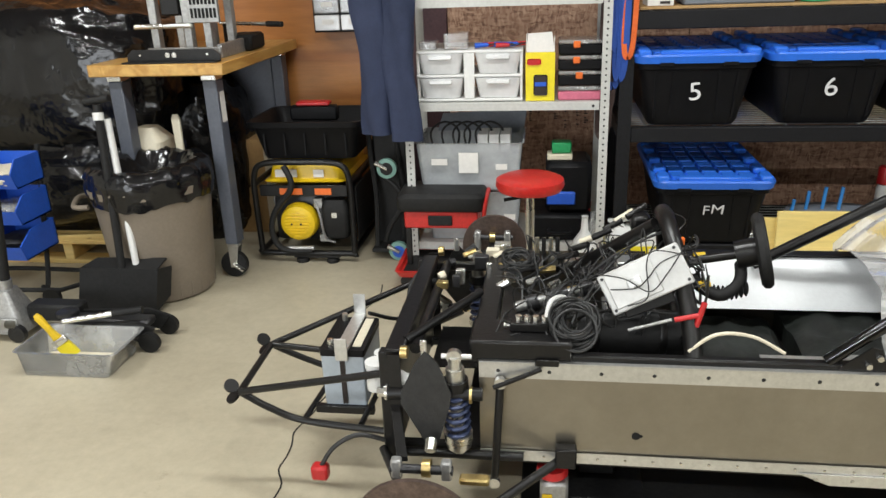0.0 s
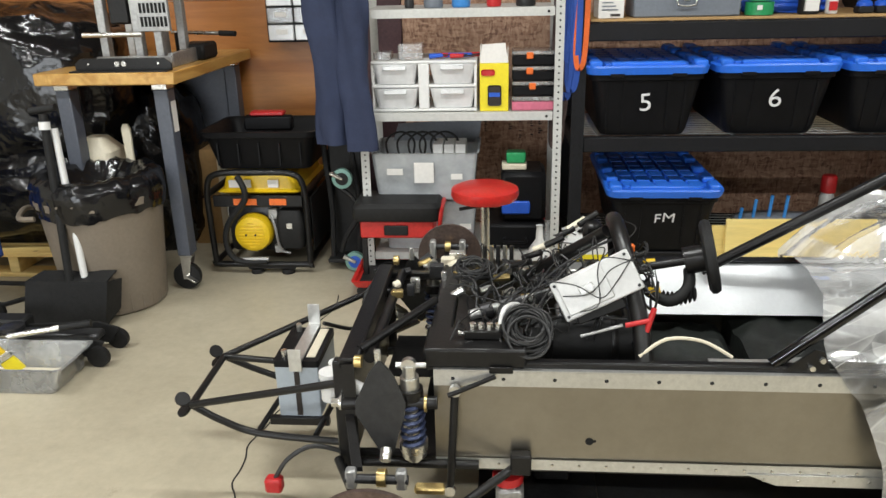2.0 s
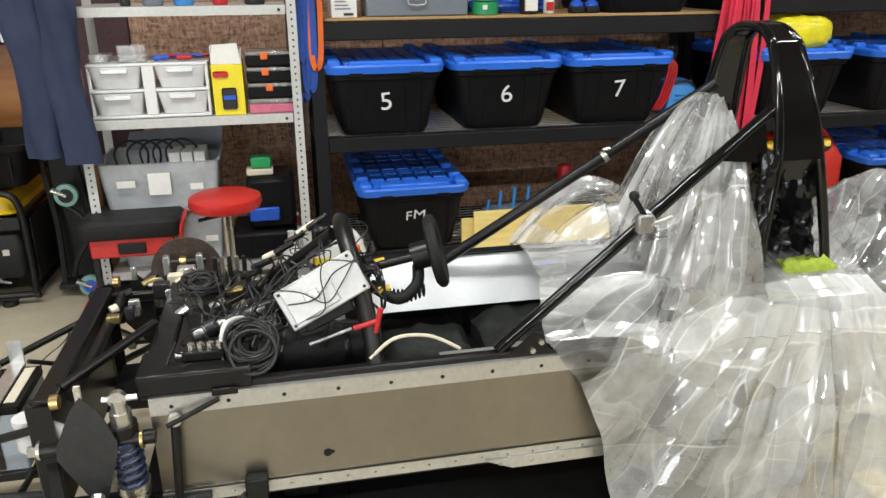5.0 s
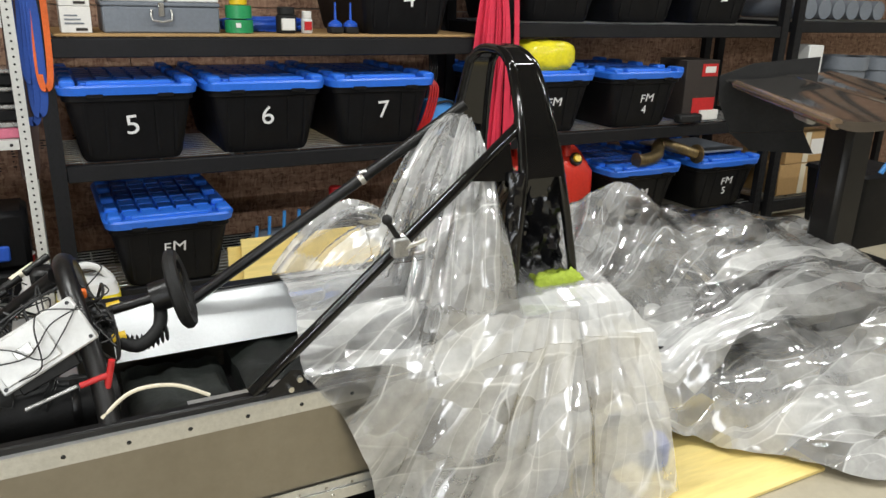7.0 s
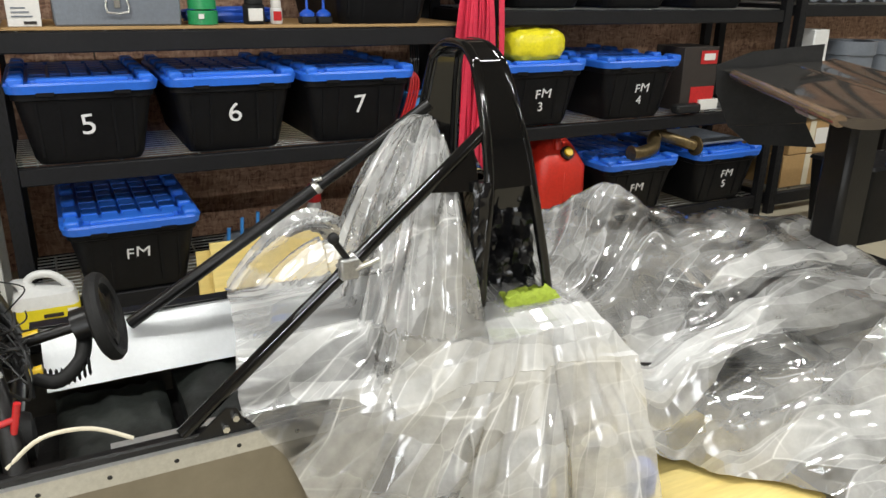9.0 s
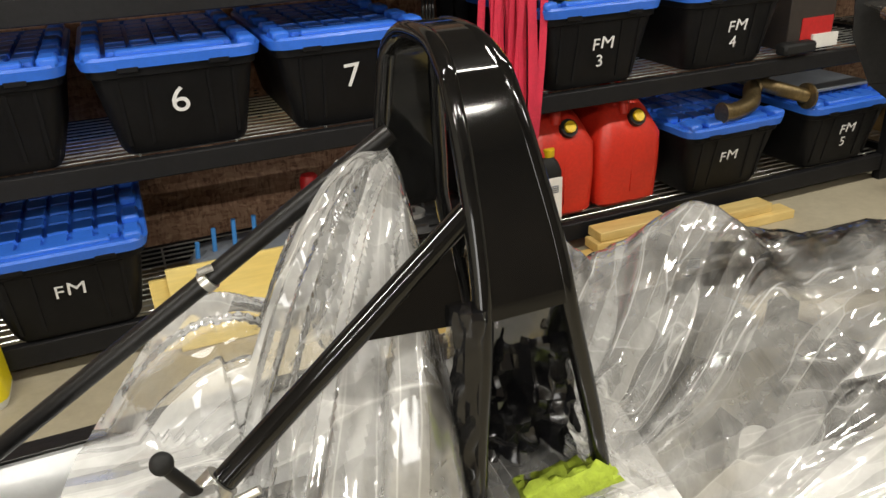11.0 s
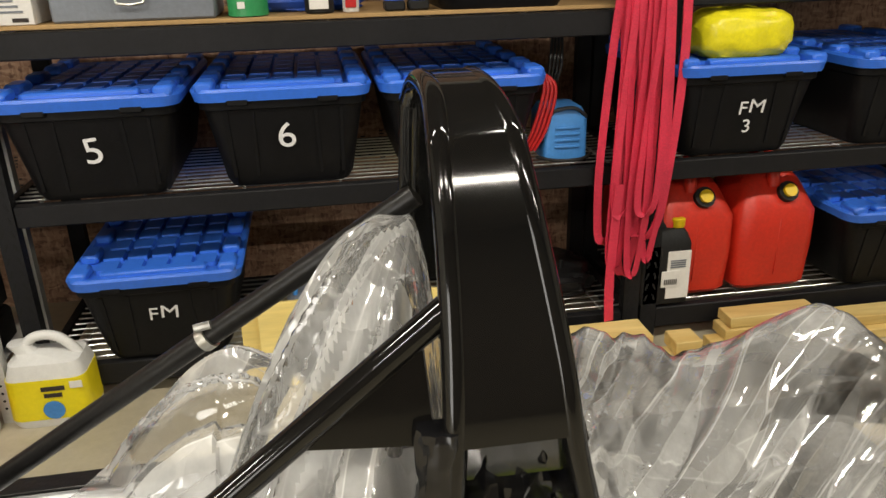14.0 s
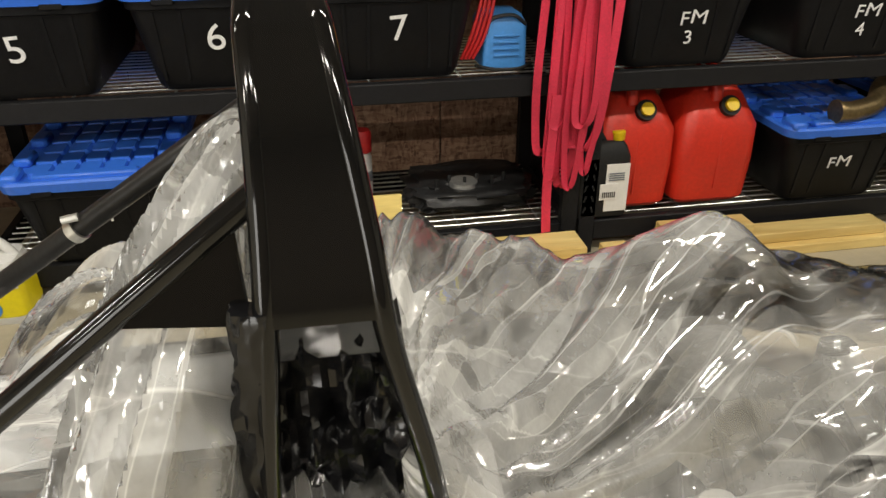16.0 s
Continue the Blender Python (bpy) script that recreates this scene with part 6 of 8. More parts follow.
# grey press frame
vf = thing("press_frame", (-1.17, 3.0, TZ), "grey steel bench press frame with a slotted plate", "press")
for x in (-1.30, -1.15, -1.06):
    part("post", box(B(), x, x + 0.035, 2.86, 2.90, TZ, TZ + 0.42, 0.003), CASTIRON, vf)
    part("post", box(B(), x, x + 0.035, 3.10, 3.14, TZ, TZ + 0.42, 0.003), CASTIRON, vf)
part("base", box(B(), -1.32, -0.99, 2.845, 2.859, TZ, TZ + 0.05, 0.003), CASTIRON, vf)
part("base", box(B(), -1.01, -0.99, 2.86, 3.16, TZ, TZ + 0.06, 0.003), CASTIRON, vf)
part("cross_rod", cyl(B(), (-1.36, 2.84, TZ + 0.14), (-1.10, 2.84, TZ + 0.14), 0.01), BRIGHT, vf)
sl = part("slotted_plate", box(B(), -1.11, -0.975, 2.84, 2.856, TZ + 0.15, TZ + 0.45, 0.003), CASTIRON, vf)
for i in range(7):
    for j in range(5):
        part("slot", box(B(), -1.098 + i * 0.017, -1.087 + i * 0.017, 2.8375, 2.8395, TZ + 0.17 + j * 0.055, TZ + 0.21 + j * 0.055), SLOT, sl)
part("ram", box(B(), -1.25, -1.16, 2.87, 2.96, TZ + 0.18, TZ + 0.42, 0.008), FRAME, vf)
jb = thing("bottle_jack_bar", (-0.97, 3.3, TZ), "black tool with a long bar lying on the bench", "tool")
part("body", box(B(), -1.08, -0.955, 3.12, 3.30, TZ, TZ + 0.075, 0.012), RUBBER, jb)
part("bar", cyl(B(), (-1.15, 3.25, TZ + 0.12), (-0.90, 3.2, TZ + 0.115), 0.009), BRIGHT, jb)
part("grip", cyl(B(), (-0.90, 3.2, TZ + 0.115), (-0.82, 3.18, TZ + 0.113), 0.013), RUBBER, jb)
part("cradle", box(B(), -1.12, -1.10, 3.2, 3.28, TZ, TZ + 0.12, 0.003), RUBBER, jb)


def lump(bm, c, s, seed, amp=0.12, nu=64, nv=36, fine=0.035):
    """A crumpled sack: a rounded block with sharp folds."""
    vs = []
    for j in range(nv + 1):
        th = math.pi * j / nv
        row = []
        for i in range(nu):
            ph = 2 * math.pi * i / nu
            d = Vector((math.sin(th) * math.cos(ph), math.sin(th) * math.sin(ph), math.cos(th)))
            p = Vector([math.copysign(abs(q) ** 0.62, q) for q in d])
            n1 = 1 - 2 * abs(noise.noise(d * 2.2 + Vector((seed, 0, 0))))
            n2 = 1 - 2 * abs(noise.noise(d * 6.5 + Vector((0, seed, 3))))
            k = 1 + amp * n1 + fine * n2
            q = Vector((c[0] + p.x * s[0] * k, c[1] + p.y * s[1] * k, c[2] + p.z * s[2] * k))
            row.append(bm.verts.new((q.x, q.y, max(q.z, c[2] - s[2]))))
        vs.append(row)
    return skin(bm, vs)


single("black_sack", lump(B(), (-2.02, 3.28, 0.86), (0.60, 0.36, 0.36), 3.0, 0.10), BAG, "large bundle wrapped in black plastic sheeting", "wrapped bundle", "black wrapped bundles")
single("black_sack", lump(B(), (-2.0, 3.24, 0.37), (0.52, 0.34, 0.24), 8.0, 0.12), BAG, "black plastic wrapped bundle standing on a pallet", "wrapped bundle", "black wrapped bundles")
single("bin_bag", lump(B(), (-1.42, 3.42, 0.40), (0.24, 0.22, 0.40), 13.0, 0.14), BAG, "full black bin bag behind the workbench leg", "bin bag")
plt = thing("pallet", (-1.9, 3.2, 0), "wooden pallet of pale boards under black bundles", "pallet")
for k, y in enumerate((2.86, 3.0, 3.15, 3.3, 3.45)):
    part("plank", box(B(), -2.5, -1.42, y, y + 0.1, 0.105, 0.125, 0.003), PINE, plt)
for x in (-2.45, -1.95, -1.5):
    part("stringer", box(B(), x, x + 0.05, 2.87, 3.54, 0.022, 0.1045, 0.003), PINE, plt)
for y in (2.87, 3.42):
    part("plank", box(B(), -2.5, -1.42, y, y + 0.1, 0.0, 0.0215, 0.003), PINE, plt)
for z, x0c, x1c, y0c in ((0.0, -1.22, -0.86, 3.36), (0.252, -1.2, -0.88, 3.38)):
    c = thing("cardboard_box", ((x0c + x1c) / 2, 3.5, z), "plain brown cardboard box stacked under the workbench", "cardboard box", "boxes under the bench")
    part("carton", box(B(), x0c, x1c, y0c, 3.64, z, z + 0.25, 0.003), CARD, c)
    part("tape", box(B(), (x0c + x1c) / 2 - 0.025, (x0c + x1c) / 2 + 0.025, y0c - 0.0012, y0c - 0.0002, z + 0.004, z + 0.246), CREAM, c)
# waste bin with its liner
cb = thing("waste_bin", (-1.285, 2.62, 0), "brown-grey round plastic waste bin with a black liner", "waste bin")
bm = lathe(B(), [(0.19, 0.0), (0.205, 0.012), (0.245, 0.47), (0.258, 0.475), (0.26, 0.505), (0.248, 0.505), (0.235, 0.47), (0.195, 0.03)], (-1.285, 2.62, 0), 48)
part("body", bm, CAN_BROWN, cb)
for k in range(14):
    a = radians(200 + k * 14)
    part("rib", box(B(), -0.004, 0.004, -0.006, 0.004, 0.0, 0.46, 0.002, pose(-1.285 + 0.200 * math.cos(a), 2.62 + 0.200 * math.sin(a), 0.01, 0, 0, math.degrees(a) + 90) @ pose(0, 0, 0, 4.0, 0, 0)), CAN_BROWN, cb)
part("handle", tube(B(), [(-1.53, 2.58, 0.44), (-1.57, 2.53, 0.45), (-1.53, 2.42, 0.44), (-1.46, 2.41, 0.44)], 0.011, 8), CAN_BROWN, cb)
bm = B()
nu = 72
rows = []
for r, z in ((0.256, 0.445), (0.26, 0.46), (0.264, 0.48), (0.266, 0.50), (0.268, 0.525), (0.262, 0.55), (0.25, 0.575), (0.225, 0.59), (0.19, 0.585), (0.15, 0.54), (0.06, 0.47)):
    row = []
    for k in range(nu):
        a = 2 * math.pi * k / nu
        n1 = noise.noise(Vector((math.cos(a) * 5, math.sin(a) * 5, z * 9)))
        n2 = abs(noise.noise(Vector((math.cos(a) * 13, math.sin(a) * 13, z * 21 + 4))))
        rr = r + 0.010 * n1 - 0.016 * n2
        row.append(bm.verts.new((-1.285 + rr * math.cos(a), 2.62 + rr * math.sin(a), z + 0.014 * n1 + 0.010 * n2 - (0.02 if z < 0.47 else 0) * (0.5 + 0.5 * math.sin(a * 3)))))
    rows.append(row)
part("liner", skin(bm, rows, cap=False), BAG, cb, "crumpled black bin liner folded over the rim")
# shovel and broom leaning on the bin
shv = thing("snow_shovel", (-1.34, 2.36, 0), "black square snow shovel leaning on the waste bin", "shovel")
bm = B()
poly_plate(bm, [(-1.53, 2.30, 0.008), (-1.20, 2.32, 0.008), (-1.17, 2.34, 0.20), (-1.50, 2.33, 0.205)], (0.0, 0.008, 0))
poly_plate(bm, [(-1.17, 2.34, 0.20), (-1.20, 2.32, 0.008), (-1.165, 2.40, 0.06), (-1.145, 2.41, 0.19)], (0.006, 0.0, 0))
poly_plate(bm, [(-1.50, 2.335, 0.205), (-1.17, 2.345, 0.20), (-1.155, 2.41, 0.225), (-1.46, 2.40, 0.225)], (0.0, 0.0, -0.006))
part("blade", bm, RUBBER, shv, "black scratched blade")
part("shaft", cyl(B(), (-1.325, 2.345, 0.15), (-1.34, 2.42, 0.86), 0.016), RUBBER, shv)
part("grip", cyl(B(), (-1.39, 2.42, 0.87), (-1.285, 2.42, 0.885), 0.014), RUBBER, shv)
part("collar", cyl(B(), (-1.338, 2.41, 0.80), (-1.339, 2.415, 0.83), 0.021), WHITE_PLASTIC, shv)
brm = thing("broom", (-1.28, 2.38, 0), "broom with a long white handle leaning on the bin", "broom")
part("handle", cyl(B(), (-1.275, 2.375, 0.2), (-1.32, 2.44, 0.80), 0.014), WHITE_PLASTIC, brm)
part("head", box(B(), -1.36, -1.2, 2.36, 2.395, 0.02, 0.2, 0.01), DARK_METAL, brm)
bk = thing("plastic_canister", (-1.42, 2.86, 0.0), "cream white plastic canister standing behind the bin", "canister")
part("body", loft(B(), [(0.0, -1.40, 2.88, 0.09, 0.08, 0.03), (0.62, -1.40, 2.88, 0.09, 0.08, 0.03), (0.68, -1.40, 2.88, 0.04, 0.04, 0.02)]), CREAM, bk)
stick = thing("paddle", (-1.27, 2.8, 0), "pale wooden paddle standing in the bin corner", "paddle")
part("blade", loft(B(), [(0.5, -1.235, 2.83, 0.016, 0.007, 0.003), (0.72, -1.24, 2.84, 0.02, 0.007, 0.003), (0.74, -1.24, 2.84, 0.012, 0.005, 0.003)]), CREAM, stick)
part("shaft", cyl(B(), (-1.235, 2.83, 0.0), (-1.235, 2.83, 0.5), 0.01), CREAM, stick)
# blue bins on a small trolley
tr = thing("bin_trolley", (-1.95, 2.55, 0), "small black trolley rack with blue parts bins", "trolley")
for x in (-2.2, -1.78):
    part("leg", tube(B(), [(x, 2.45, 0.06), (x, 2.5, 0.1), (x, 2.62, 0.66)], 0.011, 8), RUBBER, tr)
part("base", tube(B(), [(-2.25, 2.40, 0.07), (-1.66, 2.40, 0.07), (-1.64, 2.62, 0.07), (-2.25, 2.62, 0.07)], 0.011, 8, 2), RUBBER, tr)
for x in (-1.70, -2.1):
    part("wheel", lathe(B(), [(0.01, -0.012), (0.04, -0.01), (0.04, 0.01), (0.01, 0.012)], (x, 2.39, 0.042), 18, "y"), RUBBER, tr)
for k in range(3):
    for j in range(2):
        z, x = 0.22 + k * 0.15, -1.85 - j * 0.25
        bn = thing("parts_bin", (x, 2.5, z), "blue open-front plastic parts bin of small parts", "parts bin", "blue parts bins")
        bm = B()
        box(bm, x - 0.1, x + 0.1, 2.36 + k * 0.02, 2.58, z, z + 0.006)
        for sx in (x - 0.1, x + 0.094):
            poly_plate(bm, [(sx, 2.36 + k * 0.02, z), (sx, 2.58, z), (sx, 2.58, z + 0.12), (sx, 2.42, z + 0.12), (sx, 2.34 + k * 0.02, z + 0.07)], (0.006, 0, 0))
        box(bm, x - 0.1, x + 0.1, 2.574, 2.58, z, z + 0.12)
        poly_plate(bm, [(x - 0.1, 2.36 + k * 0.02, z), (x + 0.1, 2.36 + k * 0.02, z), (x + 0.1, 2.335 + k * 0.02, z + 0.065), (x - 0.1, 2.335 + k * 0.02, z + 0.065)], (0, 0.005, 0))
        part("shell", bm, BLUE_BIN, bn)
        part("contents", lump(B(), (x, 2.47, z + 0.04), (0.08, 0.08, 0.035), k * 3.0 + j, 0.2, 24, 14), (DARK_METAL, CLEAR, CREAM, DARK_METAL)[(k + j) % 4], bn)
# upright jack with a tall handle
uj = thing("floor_jack", (-1.7, 2.12, 0), "silver alloy floor jack with an upright black handle", "floor jack", "floor jacks")
part("base", loft(B(), [(0.03, -1.72, 2.13, 0.11, 0.07, 0.02), (0.10, -1.71, 2.13, 0.09, 0.06, 0.02), (0.20, -1.69, 2.12, 0.035, 0.035, 0.01)]), CASTIRON, uj)
part("handle", cyl(B(), (-1.685, 2.12, 0.20), (-1.60, 2.14, 0.95), 0.021), RUBBER, uj)
part("socket", cyl(B(), (-1.688, 2.12, 0.16), (-1.68, 2.12, 0.24), 0.027), CASTIRON, uj)
part("sticker", cyl(B(), (-1.672, 2.12, 0.42), (-1.655, 2.127, 0.56), 0.0222), CARD_WHITE, uj, "white printed sticker")
for x in (-1.80, -1.63):
    part("wheel", lathe(B(), [(0.01, -0.014), (0.035, -0.012), (0.035, 0.012), (0.01, 0.014)], (x, 2.06, 0.036), 18, "y"), DARK_METAL, uj)
part("side_plate", box(B(), -1.80, -1.62, 2.055, 2.065, 0.05, 0.10, 0.004), CASTIRON, uj)
for k in range(5):
    part("return_spring", lathe(B(), [(0.008, -0.002), (0.016, 0), (0.008, 0.002)], (-1.66 + 0.008 * k, 2.05, 0.08), 12, "x"), BRIGHT, uj)
part("arm", box(B(), -1.62, -1.40, 2.12, 2.2, 0.06, 0.13, 0.01), RUBBER, uj)
# low black jack
lj = thing("floor_jack", (-1.25, 2.07, 0), "low black floor jack with a bright steel handle", "floor jack", "floor jacks")
bm = B()
poly_plate(bm, [(-1.42, 2.03, 0.05), (-1.08, 2.03, 0.03), (-1.04, 2.03, 0.09), (-1.12, 2.03, 0.115), (-1.40, 2.03, 0.10)], (0, 0.012, 0))
poly_plate(bm, [(-1.42, 2.15, 0.05), (-1.08, 2.15, 0.03), (-1.04, 2.15, 0.09), (-1.12, 2.15, 0.115), (-1.40, 2.15, 0.10)], (0, 0.012, 0))
part("side_frame", bm, RUBBER, lj)
part("lift_arm", box(B(), -1.40, -1.08, 2.06, 2.13, 0.075, 0.105, 0.008), DARK_METAL, lj)
part("saddle", lathe(B(), [(0.03, 0), (0.042, 0.006), (0.042, 0.02), (0.03, 0.024)], (-1.42, 2.09, 0.105), 16), DARK_METAL, lj)
part("handle", cyl(B(), (-1.38, 2.0, 0.125), (-1.20, 2.04, 0.145), 0.011), BRIGHT, lj)
part("grip", cyl(B(), (-1.20, 2.04, 0.145), (-1.09, 2.06, 0.155), 0.014), RUBBER, lj)
for x, y, r in ((-1.06, 2.02, 0.04), (-1.06, 2.17, 0.04), (-1.38, 2.02, 0.03), (-1.38, 2.17, 0.03)):
    part("wheel", lathe(B(), [(0.008, -0.013), (r, -0.011), (r, 0.011), (0.008, 0.013)], (x, y, r), 18, "y"), RUBBER, lj)
part("swivel_wheel", lathe(B(), [(0.006, -0.012), (0.025, -0.01), (0.025, 0.01), (0.006, 0.012)], (-1.13, 1.985, 0.026), 16, "y"), CASTIRON, lj)
for x in (-1.34, -1.22, -1.11):
    part("bolt", cyl(B(), (x, 2.029, 0.08), (x, 2.021, 0.08), 0.009, seg=8), BRIGHT, lj)
# clear tub with a brush
tb = thing("plastic_tub", (-1.28, 1.91, 0), "shallow clear plastic tub holding a yellow brush", "tub")
bm = loft(B(), [(0.0, -1.285, 1.905, 0.165, 0.085, 0.02), (0.095, -1.265, 1.915, 0.19, 0.11, 0.025), (0.1, -1.265, 1.915, 0.198, 0.118, 0.027), (0.1, -1.265, 1.915, 0.187, 0.107, 0.025), (0.006, -1.285, 1.905, 0.161, 0.081, 0.02)])
part("shell", bm, CLEAR, tb)
part("residue", loft(B(), [(0.007, -1.285, 1.905, 0.155, 0.076, 0.02), (0.010, -1.285, 1.905, 0.157, 0.078, 0.02)]), CREAM, tb, "yellowish cleaning liquid")
bs = thing("paint_brush", (-1.30, 1.9, 0.01), "yellow-handled paint brush standing in the tub", "paint brush")
m_b = pose(-1.325, 1.90, 0.085, 0, -28, 20)
part("handle", loft(B(), [(0.03, 0, 0, 0.016, 0.008, 0.005), (0.07, 0, 0, 0.011, 0.008, 0.005), (0.13, 0, 0, 0.013, 0.009, 0.005), (0.145, 0, 0, 0.008, 0.006, 0.004)]), YELLOW, bs)
part("ferrule", box(B(), -0.026, 0.026, -0.009, 0.009, 0.002, 0.03, 0.003), BRIGHT, bs)
part("bristles", loft(B(), [(-0.055, 0, 0, 0.03, 0.007, 0.003), (0.001, 0, 0, 0.025, 0.0085, 0.003)]), YELLOW_CARD, bs)
for ob in bs.children:
    ob.data.transform(Matrix.Translation(bs.location))
    ob.data.transform(Matrix.Translation(-bs.location) @ m_b)

# generator
gx0, gx1, gy0, gy1 = -0.955, -0.50, 2.95, 3.50
gen = thing("generator", ((gx0 + gx1) / 2, 3.2, 0), "yellow and black portable petrol generator in a tube frame", "generator")
for y in (gy0, gy1):
    part("frame_hoop", tube(B(), [(gx0, y, 0.055), (gx0 - 0.005, y, 0.25), (gx0, y, 0.42), (gx0 + 0.05, y, 0.485), (gx0 + 0.23, y, 0.492), (gx1 - 0.05, y, 0.485), (gx1, y, 0.42), (gx1 + 0.005, y, 0.25), (gx1, y, 0.055), (gx1 - 0.03, y, 0.045), (gx0 + 0.03, y, 0.045), (gx0, y, 0.055)], 0.0145, 10), FRAME, gen)
for x in (gx0, gx1):
    for z in (0.055, 0.39):
        part("frame_rail", cyl(B(), (x, gy0, z), (x, gy1, z), 0.0145), FRAME, gen)
part("tank", loft(B(), [(0.385, -0.72, 3.23, 0.185, 0.25, 0.03), (0.395, -0.72, 3.23, 0.2, 0.265, 0.03), (0.405, -0.72, 3.23, 0.178, 0.245, 0.03), (0.47, -0.72, 3.23, 0.165, 0.235, 0.04), (0.485, -0.72, 3.23, 0.13, 0.2, 0.04)]), YELLOW, gen, "yellow fuel tank")
for x, w in ((-0.86, 0.05), (-0.80, 0.045), (-0.675, 0.05)):
    part("tank_sticker", box(B(), x, x + w, 2.975, 2.981, 0.415, 0.45), CARD_WHITE, gen, "white sticker")
part("front_panel", box(B(), gx0 + 0.015, gx1 - 0.015, gy0 + 0.01, gy0 + 0.02, 0.325, 0.38, 0.003), FRAME, gen)
for x, w in ((-0.84, 0.11), (-0.67, 0.08)):
    part("warning_sticker", box(B(), x, x + w, gy0 + 0.005, gy0 + 0.0085, 0.335, 0.365), ORANGE, gen, "orange warning sticker")
part("engine", box(B(), gx0 + 0.05, gx1 - 0.05, gy0 + 0.07, gy1 - 0.06, 0.08, 0.32, 0.03, None, 2), DARK_METAL, gen)
rcv = part("recoil_cover", lathe(B(), [(0.004, -0.035), (0.06, -0.034), (0.083, -0.022), (0.09, 0.0), (0.092, 0.03)], (-0.765, gy0 + 0.02, 0.195), 32, "y"), YELLOW, gen, "yellow ribbed recoil starter cover")
for k in range(9):
    z = 0.135 + k * 0.015
    w = math.sqrt(max(0.0, 0.062 ** 2 - (z - 0.195) ** 2))
    part("fin", box(B(), -0.765 - w, -0.765 + w, gy0 - 0.018, gy0 - 0.012, z - 0.003, z + 0.003, 0.001), YELLOW, rcv)
for x in (-0.79, -0.745):
    part("screw", cyl(B(), (x, gy0 - 0.021, 0.195), (x, gy0 - 0.016, 0.195), 0.005, seg=8), DARK_METAL, rcv)
part("air_cleaner", loft(B(), [(0.12, -0.585, gy0 + 0.045, 0.055, 0.03, 0.02), (0.17, -0.585, gy0 + 0.045, 0.066, 0.04, 0.025), (0.27, -0.585, gy0 + 0.045, 0.066, 0.04, 0.025), (0.305, -0.585, gy0 + 0.045, 0.05, 0.03, 0.02)]), RUBBER, gen)
part("badge", cyl(B(), (-0.585, gy0 + 0.0, 0.235), (-0.585, gy0 + 0.004, 0.235), 0.018, seg=4), BRIGHT, gen)
part("pull_handle", tube(B(), [(-0.80, gy0 - 0.02, 0.48), (-0.77, gy0 - 0.03, 0.42), (-0.78, gy0 - 0.03, 0.36), (-0.86, gy0 - 0.03, 0.26), (-0.885, gy0 - 0.03, 0.17), (-0.86, gy0 - 0.03, 0.09), (-0.80, gy0 - 0.025, 0.065), (-0.70, gy0 - 0.02, 0.065)], 0.015, 8), RUBBER, gen)
part("drain_bar", cyl(B(), (-0.84, gy0 - 0.02, 0.075), (-0.69, gy0 - 0.02, 0.078), 0.011), CASTIRON, gen)
part("side_guard", box(B(), gx1 + 0.015, gx1 + 0.022, gy0 + 0.03, gy1 - 0.03, 0.1, 0.37, 0.004), RUBBER, gen)
part("foot_bar", box(B(), -0.80, -0.57, gy0 - 0.012, gy0 + 0.025, 0.022, 0.04, 0.004), FRAME, gen)
for x in (-0.76, -0.61):
    part("rubber_foot", lathe(B(), [(0.03, 0.0), (0.032, 0.006), (0.028, 0.021)], (x, gy0 + 0.005, 0), 16), RUBBER, gen)
part("muffler", cyl(B(), (gx0 + 0.08, gy0 + 0.12, 0.27), (gx0 + 0.08, gy0 + 0.35, 0.27), 0.045), CASTIRON, gen)
part("bolt_cluster", box(B(), -0.69, -0.645, gy0 + 0.03, gy0 + 0.06, 0.26, 0.31, 0.004), CASTIRON, gen)
part("bolt_cluster", box(B(), -0.675, -0.63, gy0 + 0.03, gy0 + 0.06, 0.09, 0.13, 0.004), CASTIRON, gen)
part("spark_lead", tube(B(), [(-0.68, gy0 + 0.03, 0.29), (-0.655, gy0 + 0.01, 0.22), (-0.64, gy0 + 0.01, 0.12), (-0.60, gy0 + 0.03, 0.09)], 0.006, 6), CASTIRON, gen)
for y in (3.40,):
    part("wheel", lathe(B(), [(0.02, -0.02), (0.085, -0.022), (0.09, 0), (0.085, 0.022), (0.02, 0.02)], (-0.44, y, 0.09), 26, "x"), RUBBER, gen)
# tool caddy on it
cd = thing("tool_caddy", (-0.70, 3.0, 0.5), "black plastic tool caddy with a red grip on the generator", "tool caddy")
bm = loft(B(), [(0.506, -0.685, 3.12, 0.215, 0.15, 0.04), (0.655, -0.685, 3.12, 0.25, 0.19, 0.045), (0.66, -0.685, 3.12, 0.272, 0.21, 0.05), (0.685, -0.685, 3.12, 0.275, 0.213, 0.05), (0.685, -0.685, 3.12, 0.262, 0.20, 0.045), (0.655, -0.685, 3.12, 0.238, 0.178, 0.04), (0.515, -0.685, 3.12, 0.205, 0.14, 0.035)], 3)
part("tub", bm, TOTE_BLACK, cd)
part("handle_bar", box(B(), -0.80, -0.57, 3.095, 3.145, 0.655, 0.725, 0.01), TOTE_BLACK, cd)
part("grip", box(B(), -0.765, -0.605, 3.09, 3.15, 0.7255, 0.745, 0.006), RED, cd, "red soft grip")
for k in range(5):
    part("rib", box(B(), -0.88 + k * 0.095, -0.872 + k * 0.095, 2.93, 2.938, 0.53, 0.63, 0.001, None), TOTE_BLACK, cd)
